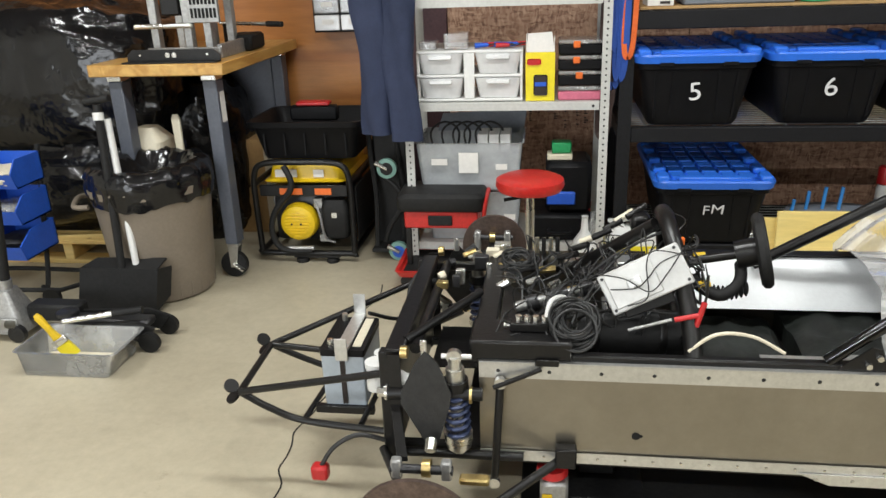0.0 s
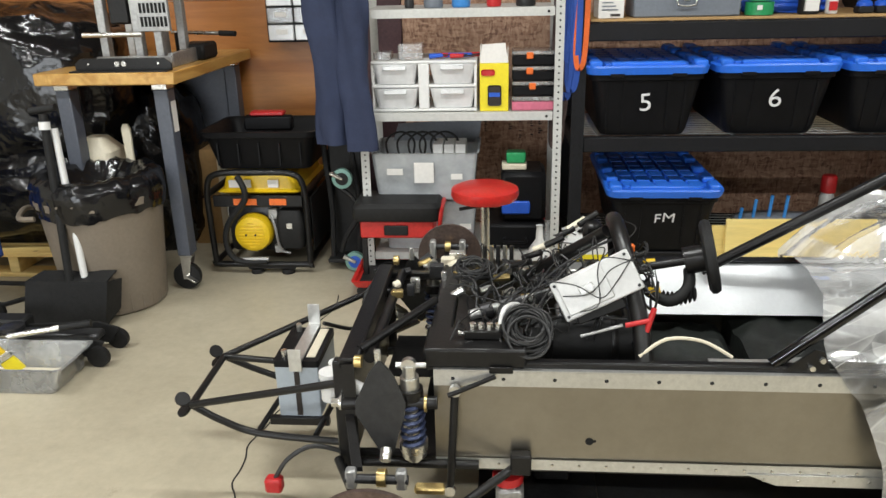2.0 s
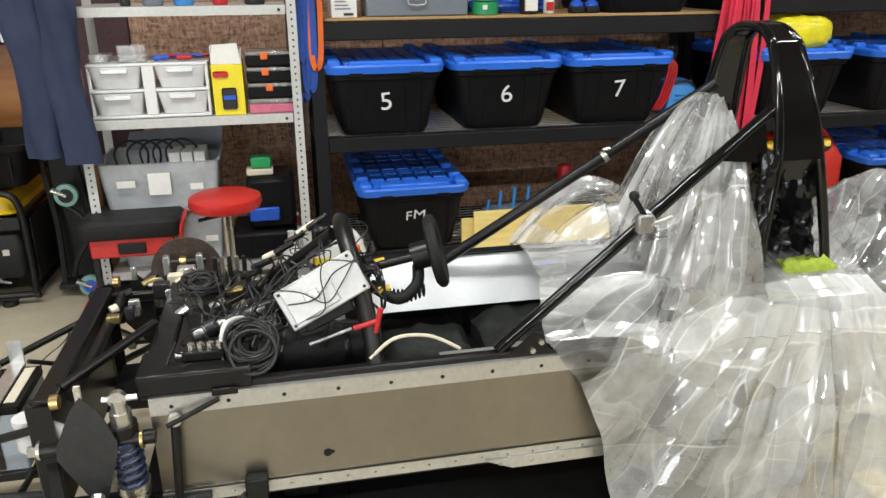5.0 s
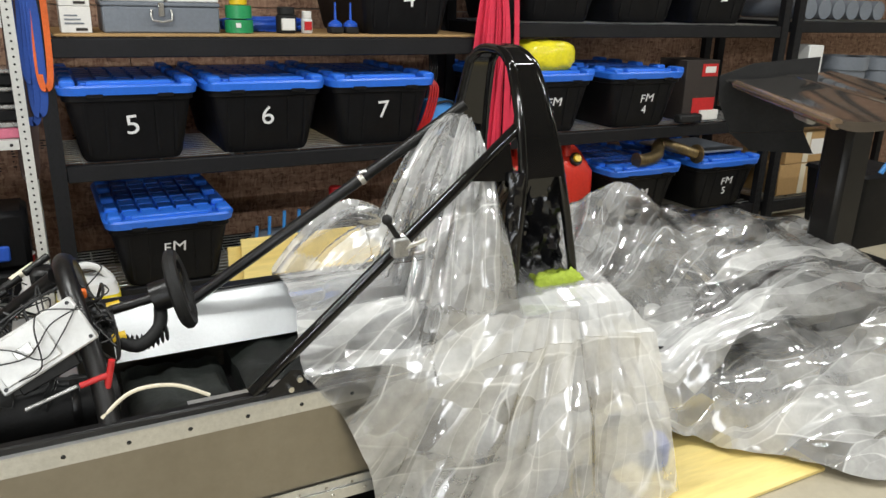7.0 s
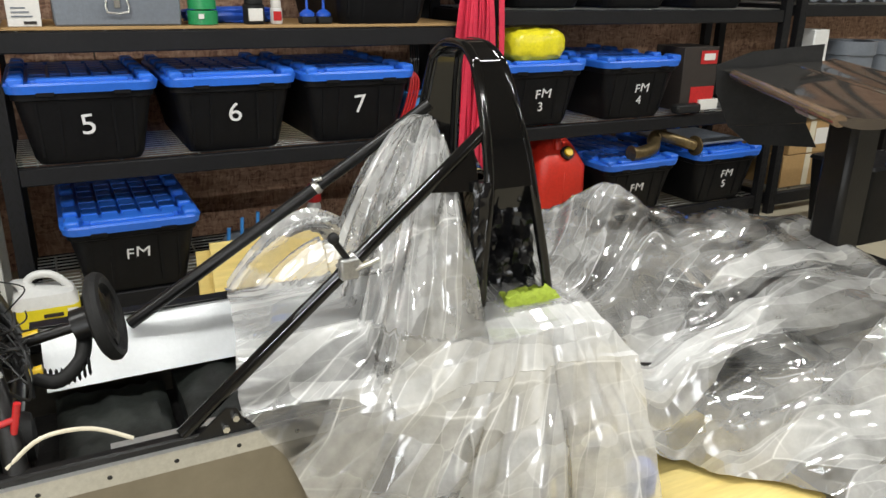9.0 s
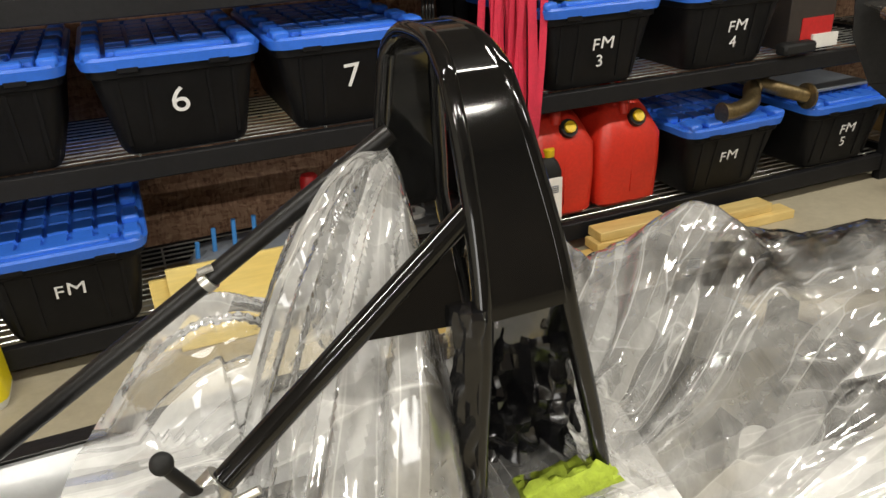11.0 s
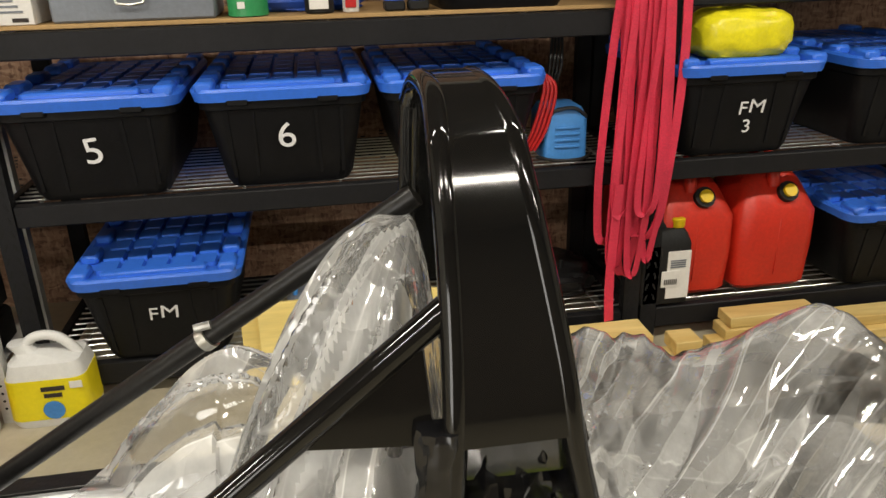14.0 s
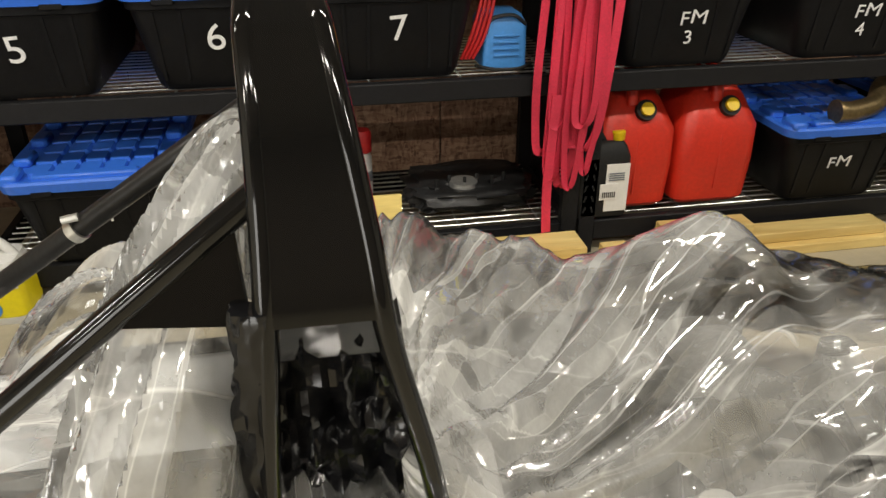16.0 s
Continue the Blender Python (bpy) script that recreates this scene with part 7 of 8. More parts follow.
# folded hand truck standing beside
ht = thing("hand_truck", (-0.33, 3.1, 0), "black folding hand truck with green-grey casters stood upright", "hand truck")
for x in (-0.40, -0.27):
    part("side_tube", tube(B(), [(x, 3.02, 0.06), (x + 0.005, 3.04, 0.3), (x - 0.02, 3.08, 0.5), (x - 0.03, 3.1, 0.62)], 0.013, 8), RUBBER, ht)
part("panel", box(B(), -0.41, -0.25, 3.09, 3.12, 0.05, 0.6, 0.01), RUBBER, ht)
part("toe_plate", box(B(), -0.42, -0.25, 2.98, 3.08, 0.04, 0.06, 0.004), RUBBER, ht)
part("arm", tube(B(), [(-0.36, 3.0, 0.42), (-0.28, 2.98, 0.36), (-0.26, 2.97, 0.28), (-0.32, 2.97, 0.18), (-0.35, 2.98, 0.1)], 0.012, 8), RUBBER, ht)
for x, z, mt in ((-0.325, 0.455, TEAL), (-0.29, 0.05, TEAL)):
    w = part("caster_wheel", lathe(B(), [(0.02, -0.014), (0.026, -0.014), (0.046, -0.012), (0.048, 0), (0.046, 0.012), (0.02, 0.014)], (x, 2.985, z), 24, "y"), mt, ht, "green-grey caster tyre")
    part("rim", lathe(B(), [(0.006, -0.016), (0.03, -0.015), (0.03, 0.015), (0.006, 0.016)], (x, 2.985, z), 18, "y"), RUBBER if z > 0.2 else BLUE_BIN, w)
    part("fork", cyl(B(), (x - 0.05, 2.965, z + 0.03), (x + 0.005, 2.965, z), 0.012, 0.008), BRIGHT, w)
part("big_wheel", lathe(B(), [(0.03, -0.02), (0.10, -0.022), (0.105, 0), (0.10, 0.022), (0.03, 0.02)], (-0.385, 3.22, 0.13), 26, "x"), RUBBER, ht)
# hanging work trousers
tz = thing("work_trousers", (-0.25, 2.80, 0.6), "navy blue work trousers hanging with the legs down", "trousers")


def trouser_leg(xc, yc, z0, z1, w, seed):
    bm = B()
    rows = []
    n = 26
    for j in range(31):
        z = z0 + (z1 - z0) * j / 30
        row = []
        for k in range(n):
            a = 2 * math.pi * k / n
            f = 0.008 * math.sin(3 * a + z * 7 + seed) + 0.012 * noise.noise(Vector((math.cos(a) * 1.5 + seed, math.sin(a) * 1.5, z * 7)))
            ww = w * (0.97 + 0.10 * (1 - j / 30))
            row.append(bm.verts.new((xc + (ww / 2 + f) * math.cos(a) + 0.006 * math.sin(z * 14 + seed) - 0.03 * (z - z0), yc + (0.035 + f) * math.sin(a), z)))
        rows.append(row)
    return skin(bm, rows, cap=False)


part("leg", trouser_leg(-0.305, 2.80, 0.655, 1.9, 0.125, 1.0), DENIM, tz)
part("leg", trouser_leg(-0.185, 2.79, 0.63, 1.9, 0.125, 4.0), DENIM, tz)
hk = part("hook", tube(B(), [(-0.28, 2.8, 1.88), (-0.28, 2.83, 1.95), (-0.28, 3.4, 1.98), (-0.28, 3.715, 1.98)], 0.008, 8), BRIGHT, tz)
# wall drawer organiser
wo = thing("drawer_organiser", (-0.67, 3.6, 1.02), "small black wall organiser with clear drawers and labels", "drawer organiser")
part("cabinet", box(B(), -0.79, -0.50, 3.58, 3.715, 1.015, 1.62, 0.004), RUBBER, wo)
for k in range(7):
    for j in range(2):
        x, z = -0.78 + j * 0.138, 1.025 + k * 0.084
        dr = part("drawer", box(B(), x, x + 0.13, 3.56, 3.5795, z, z + 0.076, 0.004), FROST if k % 2 == 0 else CLEAR, wo, "clear drawer")
        part("paper_label", box(B(), x + 0.04, x + 0.10, 3.5575, 3.5595, z + 0.03, z + 0.055), CARD_WHITE, dr)
# rolling mechanic seat
ms = thing("mechanic_seat", (-0.05, 2.78, 0), "red rolling mechanic seat with a black padded top", "rolling seat")
part("pad", loft(B(), [(0.335, -0.045, 2.83, 0.185, 0.12, 0.03), (0.35, -0.045, 2.83, 0.192, 0.127, 0.03), (0.395, -0.045, 2.83, 0.19, 0.125, 0.03), (0.41, -0.045, 2.83, 0.175, 0.11, 0.03)]), RUBBER, ms, "black padded top")
part("drawer_box", box(B(), -0.205, 0.115, 2.725, 2.94, 0.255, 0.334, 0.006), RED_PAINT, ms, "red steel drawer box")
part("drawer_pull", box(B(), -0.10, 0.005, 2.718, 2.7245, 0.27, 0.315, 0.004), RUBBER, ms)
# legs take black paint to put the shadow under the drawer box into colour
for x in (-0.19, 0.10):
    for y in (2.74, 2.92):
        part("leg", box(B(), x - 0.012, x + 0.012, y - 0.012, y + 0.012, 0.085, 0.2545, 0.003), FRAME, ms)
tray = part("base_tray", loft(B(), [(0.055, -0.045, 2.79, 0.185, 0.14, 0.02), (0.085, -0.045, 2.79, 0.20, 0.155, 0.02), (0.085, -0.045, 2.79, 0.185, 0.14, 0.02), (0.07, -0.045, 2.79, 0.18, 0.135, 0.02)]), RED_PAINT, ms, "red base tray")
part("mat", box(B(), -0.21, 0.12, 2.66, 2.92, 0.0725, 0.083, 0.004), RUBBER, tray)
for x in (-0.2, 0.12):
    for y in (2.68, 2.9):
        part("wheel", lathe(B(), [(0.006, -0.01), (0.026, -0.008), (0.026, 0.008), (0.006, 0.01)], (x, y, 0.027), 14, "y"), RUBBER, ms)
part("handrail", tube(B(), [(0.14, 2.73, 0.30), (0.15, 2.73, 0.38), (0.15, 2.92, 0.38), (0.14, 2.92, 0.30)], 0.009, 8), RED_PAINT, ms)
single("paper", box(B(), -0.14, 0.02, 2.68, 2.76, 0.0835, 0.0845), CARD_WHITE, "white paper lying on the seat's red tray", "paper")
# round red stool
stl = thing("stool", (0.34, 2.55, 0), "round red padded stool on a chromed post", "stool")
part("seat", lathe(B(), [(0.10, 0.48), (0.125, 0.487), (0.135, 0.505), (0.132, 0.528), (0.11, 0.538), (0.0, 0.54)], (0.34, 2.55, 0), 40), RED_PAINT, stl, "round red padded seat")
part("post", cyl(B(), (0.34, 2.55, 0.05), (0.34, 2.55, 0.48), 0.019), BRIGHT, stl)
part("lever", cyl(B(), (0.34, 2.55, 0.46), (0.24, 2.52, 0.45), 0.007), RUBBER, stl)
for k in range(5):
    a = radians(72 * k + 20)
    leg = part("leg", cyl(B(), (0.34, 2.55, 0.075), (0.34 + 0.2 * math.cos(a), 2.55 + 0.2 * math.sin(a), 0.055), 0.016, 0.012), RUBBER, stl)
    part("wheel", lathe(B(), [(0.006, -0.01), (0.024, -0.008), (0.024, 0.008), (0.006, 0.01)], (0.34 + 0.2 * math.cos(a), 2.55 + 0.2 * math.sin(a), 0.024), 14, "y"), RUBBER, leg)
# bottles and jars by the grey shelf
wbt = thing("cleaner_bottle", (0.57, 2.78, 0), "white plastic bottle with a red label on the floor", "bottle", "bottles by the shelf")
part("body", lathe(B(), [(0.05, 0), (0.055, 0.01), (0.055, 0.15), (0.045, 0.185), (0.016, 0.23), (0.013, 0.29), (0.016, 0.292)], (0.57, 2.80, 0), 24), WHITE_PLASTIC, wbt)
part("label", lathe(B(), [(0.0555, 0.035), (0.0562, 0.036), (0.0562, 0.135), (0.0555, 0.136)], (0.57, 2.80, 0), 24), RED, wbt, "red label")
gl2 = thing("glass_bottle", (0.63, 2.89, 0.155), "clear glass bottle on the low shelf", "bottle", "bottles by the shelf")
part("body", lathe(B(), [(0.03, 0), (0.032, 0.01), (0.032, 0.07), (0.014, 0.1), (0.013, 0.135)], (0.61, 2.875, 0.152), 20), CLEAR, gl2)
jr = thing("jar", (0.585, 2.9, 0.152), "pale plastic jar with a clear lid", "jar")
part("body", lathe(B(), [(0.038, 0), (0.042, 0.008), (0.042, 0.07), (0.036, 0.08)], (0.56, 2.92, 0.152), 20), CREAM, jr)
part("lid", lathe(B(), [(0.038, 0.081), (0.038, 0.1), (0.03, 0.102)], (0.56, 2.92, 0.152), 20), CLEAR, jr)
cp = thing("red_cup", (0.6, 2.98, 0.152), "red drinking cup with a white rim on the low shelf", "cup")
part("wall", lathe(B(), [(0.03, 0), (0.042, 0.15), (0.038, 0.15), (0.028, 0.01)], (0.565, 3.0, 0.152), 24), RED, cp)
part("rim", lathe(B(), [(0.041, 0.1505), (0.045, 0.153), (0.041, 0.157)], (0.565, 3.0, 0.152), 24), WHITE_PLASTIC, cp)

# ---- things on and before the black shelves ----
lt = thing("litter_jug", (0.77, 2.87, 0), "white plastic jug with a yellow wrap label on the floor", "jug")
bm = loft(B(), [(0.0, 0.775, 2.875, 0.105, 0.075, 0.03), (0.02, 0.775, 2.875, 0.115, 0.083, 0.035), (0.16, 0.775, 2.875, 0.113, 0.08, 0.035), (0.205, 0.775, 2.875, 0.10, 0.068, 0.03), (0.215, 0.755, 2.875, 0.06, 0.05, 0.03), (0.225, 0.72, 2.875, 0.03, 0.03, 0.02), (0.25, 0.70, 2.875, 0.028, 0.028, 0.02)])
part("body", bm, WHITE_PLASTIC, lt)
part("handle", tube(B(), [(0.715, 2.875, 0.235), (0.75, 2.875, 0.265), (0.81, 2.875, 0.26), (0.86, 2.875, 0.205), (0.868, 2.875, 0.15)], 0.015, 10), WHITE_PLASTIC, lt)
bm = B()
loft(bm, [(0.03, 0.775, 2.875, 0.1165, 0.0845, 0.036), (0.16, 0.775, 2.875, 0.1145, 0.0815, 0.036)])
part("label", bm, YELLOW_CARD, lt, "yellow wrap label")
part("print", box(B(), 0.765, 0.83, 2.7895, 2.792, 0.125, 0.139), INK, lt)
part("print", box(B(), 0.77, 0.82, 2.7885, 2.791, 0.104, 0.117), INK, lt)
part("badge", lathe(B(), [(0.003, 0), (0.03, 0), (0.03, 0.002)], (0.79, 2.787, 0.062), 24, "y"), BLUE, lt, "round blue printed badge")
part("price_sticker", box(B(), 0.845, 0.88, 2.7905, 2.793, 0.128, 0.15), CARD_WHITE, lt)
pb = thing("plywood_board", (1.7, 2.9, 0), "yellow pine board leaning on the bottom shelf", "board", "leaning boards")
part("sheet", box(B(), 1.39, 2.05, -0.009, 0.009, 0.0, 0.285, 0.002, pose(0, 2.885, 0.002, -6, 0, 0)), PLYBOARD, pb)
pb = thing("plywood_board", (1.4, 2.93, 0), "narrow yellow pine board standing behind a larger one", "board", "leaning boards")
part("sheet", box(B(), 1.335, 1.60, -0.009, 0.009, 0.0, 0.25, 0.002, pose(0, 2.912, 0.002, -4, 0, 0)), PLYBOARD, pb)
# oily parts on the bottom shelf
op = thing("engine_part", (1.62, 3.15, 0.133), "blue-grey greasy engine part with upright studs", "engine part")
part("casting", lump(B(), (1.68, 3.12, 0.185), (0.19, 0.12, 0.05), 4.0, 0.1, 36, 18), GREY_PLASTIC, op)
for k, (x, h) in enumerate(((1.56, 0.13), (1.63, 0.15), (1.70, 0.15), (1.50, 0.09))):
    part("stud", cyl(B(), (x, 3.10, 0.19), (x + 0.01, 3.10, 0.19 + h), 0.008), BLUE, op)
part("cable", tube(B(), [(1.5, 3.02, 0.2), (1.6, 3.0, 0.24), (1.75, 3.02, 0.235), (1.88, 3.05, 0.2)], 0.004, 6), CREAM, op)
op = thing("engine_part", (2.35, 3.22, 0.133), "dark greasy casting with a round port on the shelf", "engine part")
part("casting", lump(B(), (2.33, 3.2, 0.175), (0.2, 0.15, 0.042), 9.0, 0.25, 40, 20), DARK_METAL, op)
part("port", lathe(B(), [(0.03, 0), (0.055, 0.002), (0.05, 0.03), (0.035, 0.032)], (2.3, 3.12, 0.20), 20), CASTIRON, op)
for k in range(6):
    part("stud", cyl(B(), (2.2 + k * 0.05, 3.1 + 0.03 * (k % 2), 0.18), (2.2 + k * 0.05, 3.1 + 0.03 * (k % 2), 0.25), 0.006, seg=8), DARK_METAL, op)
rcn = thing("spray_can", (1.97, 3.3, 0.133), "spray can with a red cap on the bottom shelf", "spray can")
part("body", lathe(B(), [(0.03, 0), (0.033, 0.006), (0.033, 0.15), (0.025, 0.17)], (1.955, 3.28, 0.133), 20), WHITE_PLASTIC, rcn)
part("band", lathe(B(), [(0.0335, 0.06), (0.034, 0.061), (0.034, 0.1), (0.0335, 0.101)], (1.955, 3.28, 0.133), 20), GREY_PLASTIC, rcn)
part("cap", lathe(B(), [(0.03, 0.171), (0.035, 0.175), (0.035, 0.245), (0.028, 0.255)], (1.955, 3.28, 0.133), 20), RED, rcn, "red cap")
# upper shelf
for z in (1.137, 1.232):
    wbx = thing("white_carton", (0.86, 3.0, z), "white card carton with grey print", "carton", "white cartons")
    part("box", box(B(), 0.80, 0.905, 2.975, 3.15, z, z + 0.094, 0.002), CARD_WHITE, wbx)
    for k in range(3):
        part("print", box(B(), 0.815, 0.86 + 0.01 * k, 2.9725, 2.9745, z + 0.06 - k * 0.014, z + 0.065 - k * 0.014), GREY_PLASTIC, wbx)
    part("print", box(B(), 0.85, 0.89, 2.9725, 2.9745, z + 0.008, z + 0.018), INK, wbx)
gt = thing("tool_box", (1.15, 3.05, 1.137), "blue-grey steel tool box with a wire latch", "tool box")
part("case", box(B(), 0.945, 1.375, 2.98, 3.22, 1.137, 1.235, 0.006), GREY_PLASTIC, gt)
part("lid", box(B(), 0.942, 1.378, 2.977, 3.223, 1.2355, 1.252, 0.004), GREY_PLASTIC, gt)
part("latch", tube(B(), [(1.12, 2.974, 1.225), (1.12, 2.965, 1.185), (1.19, 2.965, 1.185), (1.19, 2.974, 1.225)], 0.004, 6, 2), BRIGHT, gt)
part("hasp", box(B(), 1.145, 1.165, 2.966, 2.976, 1.20, 1.25, 0.002), BRIGHT, gt)
for x0q, x1q, lb in ((0.95, 1.17, "clear parts organiser full of small screws"), (1.18, 1.375, "clear parts organiser with a white base")):
    o2 = thing("parts_organiser", (x0q, 3.05, 1.253), lb, "parts organiser", "parts organisers")
    part("tray", box(B(), x0q, x1q, 2.985, 3.2, 1.253, 1.275, 0.004), WHITE_PLASTIC, o2)
    part("cover", box(B(), x0q, x1q, 2.985, 3.2, 1.2755, 1.32, 0.004), CLEAR, o2)
    for k in range(6):
        part("contents", box(B(), x0q + 0.012 + k * 0.032, x0q + 0.036 + k * 0.032, 2.99, 3.01, 1.2765, 1.295, 0.003), (BRIGHT, BRASS, DARK_METAL)[k % 3], o2)
tp = thing("tape_rolls", (1.46, 3.02, 1.137), "two stacked rolls of green tape", "tape")
for z, r in ((1.137, 0.056), (1.193, 0.052)):
    part("roll", lathe(B(), [(0.03, 0), (r, 0.002), (r, 0.052), (0.03, 0.054)], (1.46, 3.02, z), 28), GREEN, tp)
part("sticker", box(B(), 1.435, 1.455, 2.9625, 2.9655, 1.16, 1.178), CARD_WHITE, tp)
part("inner_roll", lathe(B(), [(0.03, 0), (0.035, 0.001), (0.035, 0.02), (0.03, 0.021)], (1.46, 3.02, 1.248), 20), YELLOW, tp)
for x, r, h, mt, nm, lb in ((1.66, 0.042, 0.075, RUBBER, "tape_roll", "roll of black tape with a torn white label"), (1.75, 0.024, 0.06, WHITE_PLASTIC, "pill_bottle", "small white bottle with a red label")):
    q = thing(nm, (x, 3.03, 1.137), lb, nm.split("_")[1] if nm != "tape_roll" else "tape")
    part("body", lathe(B(), [(r * 0.9, 0), (r, 0.004), (r, h - 0.004), (r * 0.85, h)], (x, 3.03, 1.137), 22), mt, q)
    part("label", box(B(), x - r * 0.7, x + r * 0.6, 3.03 - r - 0.0035, 3.03 - r * 0.72, 1.15, 1.137 + h * 0.8, 0.001), CARD_WHITE if mt is RUBBER else RED, q)
    part("top", lathe(B(), [(r * 0.8, 0), (r * 0.85, 0.002), (r * 0.85, 0.028), (r * 0.7, 0.03)], (x, 3.03, 1.1375 + h), 22), RUBBER if mt is RUBBER else CARD_WHITE, q)
for x in (1.875, 1.945):
    q = thing("ink_jar", (x, 3.02, 1.137), "small dark jar with a blue cap and nozzle", "jar", "blue capped jars")
    part("body", box(B(), x - 0.03, x + 0.03, 2.99, 3.05, 1.137, 1.165, 0.005), RUBBER, q)
    part("cap", lathe(B(), [(0.03, 0), (0.03, 0.012), (0.016, 0.024), (0.006, 0.028), (0.004, 0.1)], (x, 3.02, 1.1655), 18), BLUE_BIN, q)
single("rag", lump(B(), (1.60, 3.16, 1.165), (0.16, 0.05, 0.028), 5.0, 0.3, 30, 14), BLUE_BIN, "crumpled blue and grey rag on the upper shelf", "rag")
# battery charger with red leads
ch = thing("battery_charger", (2.40, 2.98, 0.663), "light blue battery charger with louvres and looped leads", "battery charger")
part("case", loft(B(), [(0.668, 2.398, 3.06, 0.07, 0.09, 0.012), (0.80, 2.398, 3.06, 0.07, 0.09, 0.02), (0.828, 2.398, 3.06, 0.055, 0.08, 0.02)]), BLUE, ch)
for k in range(4):
    part("louvre", box(B(), 2.36, 2.44, 2.963, 2.9695, 0.705 + k * 0.02, 0.712 + k * 0.02, 0.002), BLUE, ch)
part("carry_handle", tube(B(), [(2.335, 2.975, 0.80), (2.36, 2.968, 0.825), (2.42, 2.965, 0.83), (2.462, 2.975, 0.80)], 0.006, 6), CABLE, ch)
part("lead", tube(B(), [(2.31, 3.0, 0.672), (2.36, 2.95, 0.67), (2.44, 2.95, 0.67), (2.49, 3.0, 0.672)], 0.006, 6), CABLE, ch)
for k in range(4):
    part("lead", tube(B(), [(2.26 + k * 0.012, 2.98, 0.70), (2.29 + k * 0.014, 2.965, 0.78), (2.32 + k * 0.012, 2.97, 0.90), (2.30, 3.0, 0.95)], 0.0055, 6), RED, ch, "red jump lead")
for k in range(4):
    part("lead", tube(B(), [(2.36, 3.1, 0.83), (2.37 + 0.012 * k, 3.08, 0.93), (2.40 + 0.01 * k, 3.15, 1.05)], 0.005, 6), CABLE, ch)


def fuel_can(x0c, y0c, w, h, d, label):
    f = thing("fuel_can", (x0c + w / 2, y0c, 0.137), label, "fuel can", "red fuel cans")
    cx, cy = x0c + w / 2, y0c + d / 2
    z = 0.137
    bm = loft(B(), [(z, cx, cy, w / 2 - 0.03, d / 2 - 0.03, 0.03), (z + 0.02, cx, cy, w / 2 - 0.008, d / 2 - 0.008, 0.045), (z + h * 0.35, cx, cy, w / 2, d / 2, 0.05), (z + h * 0.62, cx, cy, w / 2 - 0.004, d / 2, 0.05), (z + h * 0.82, cx, cy + 0.03, w / 2 - 0.04, d / 2 - 0.03, 0.05), (z + h * 0.92, cx + 0.01, cy + 0.05, w / 2 - 0.08, d / 2 - 0.06, 0.04)], 4)
    part("body", bm, RED_CAN, f)
    part("handle", tube(B(), [(cx - 0.01, y0c + 0.06, z + h * 0.80), (cx - 0.01, y0c + 0.09, z + h * 0.98), (cx - 0.01, y0c + d * 0.6, z + h), (cx - 0.01, y0c + d * 0.85, z + h * 0.8)], 0.022, 10), RED_CAN, f)
    s0 = Vector((cx + 0.03, y0c + 0.055, z + h * 0.74))
    dr = Vector((0.0, -0.75, 0.5)).normalized()
    cap = part("cap", cyl(B(), s0, s0 + dr * 0.035, 0.036, seg=20), RUBBER, f, "black screw collar")
    part("plug", cyl(B(), s0 + dr * 0.0355, s0 + dr * 0.048, 0.023, seg=16), YELLOW, cap, "yellow plug")
    part("seam", box(B(), cx - 0.003, cx + 0.003, y0c - 0.001, y0c + 0.004, z + 0.06, z + h * 0.58, 0.001), RED_CAN, f)
    return f


fuel_can(2.725, 2.96, 0.30, 0.46, 0.30, "red plastic fuel can with a yellow plug")
fuel_can(3.032, 2.955, 0.30, 0.46, 0.30, "red plastic fuel can with a yellow plug beside a tote")
fuel_can(2.735, 3.30, 0.28, 0.44, 0.22, "red plastic fuel can standing behind another")
oj = thing("oil_jug", (2.75, 2.9, 0.137), "black plastic oil jug with a yellow cap and white label", "jug")
part("body", loft(B(), [(0.137, 2.752, 2.975, 0.085, 0.05, 0.012), (0.145, 2.752, 2.975, 0.09, 0.055, 0.015), (0.355, 2.752, 2.975, 0.09, 0.055, 0.015), (0.39, 2.755, 2.975, 0.075, 0.045, 0.015), (0.405, 2.78, 2.975, 0.04, 0.03, 0.012)]), RUBBER, oj)
part("neck_handle", tube(B(), [(2.675, 2.975, 0.36), (2.68, 2.975, 0.415), (2.73, 2.975, 0.425), (2.765, 2.975, 0.40)], 0.013, 8), RUBBER, oj)
part("cap", lathe(B(), [(0.024, 0), (0.025, 0.003), (0.025, 0.028), (0.02, 0.032)], (2.805, 2.972, 0.405), 18), YELLOW, oj, "yellow screw cap")
lb2 = part("label", box(B(), 2.755, 2.838, 2.9165, 2.9195, 0.16, 0.335, 0.001), CARD_WHITE, oj, "white printed label")
part("label", box(B(), 2.735, 2.80, 2.9135, 2.916, 0.205, 0.265, 0.001), CARD_WHITE, oj)
for k in range(7):
    part("print", box(B(), 2.745 + k * 0.007, 2.748 + k * 0.007, 2.911, 2.9133, 0.215, 0.235), INK, lb2)
for k in range(4):
    part("print", box(B(), 2.765, 2.82, 2.9135, 2.916, 0.30 - k * 0.008, 0.303 - k * 0.008), GREY_PLASTIC, lb2)
ybag = thing("yellow_bundle", (2.95, 3.0, 1.0), "yellow wrapped bundle of cloths on a tote lid", "bundle")
bm = lump(B(), (2.955, 3.00, 1.034), (0.15, 0.11, 0.074), 6.0, 0.06, 40, 22)
part("pack", bm, YELLOW_BAG, ybag)
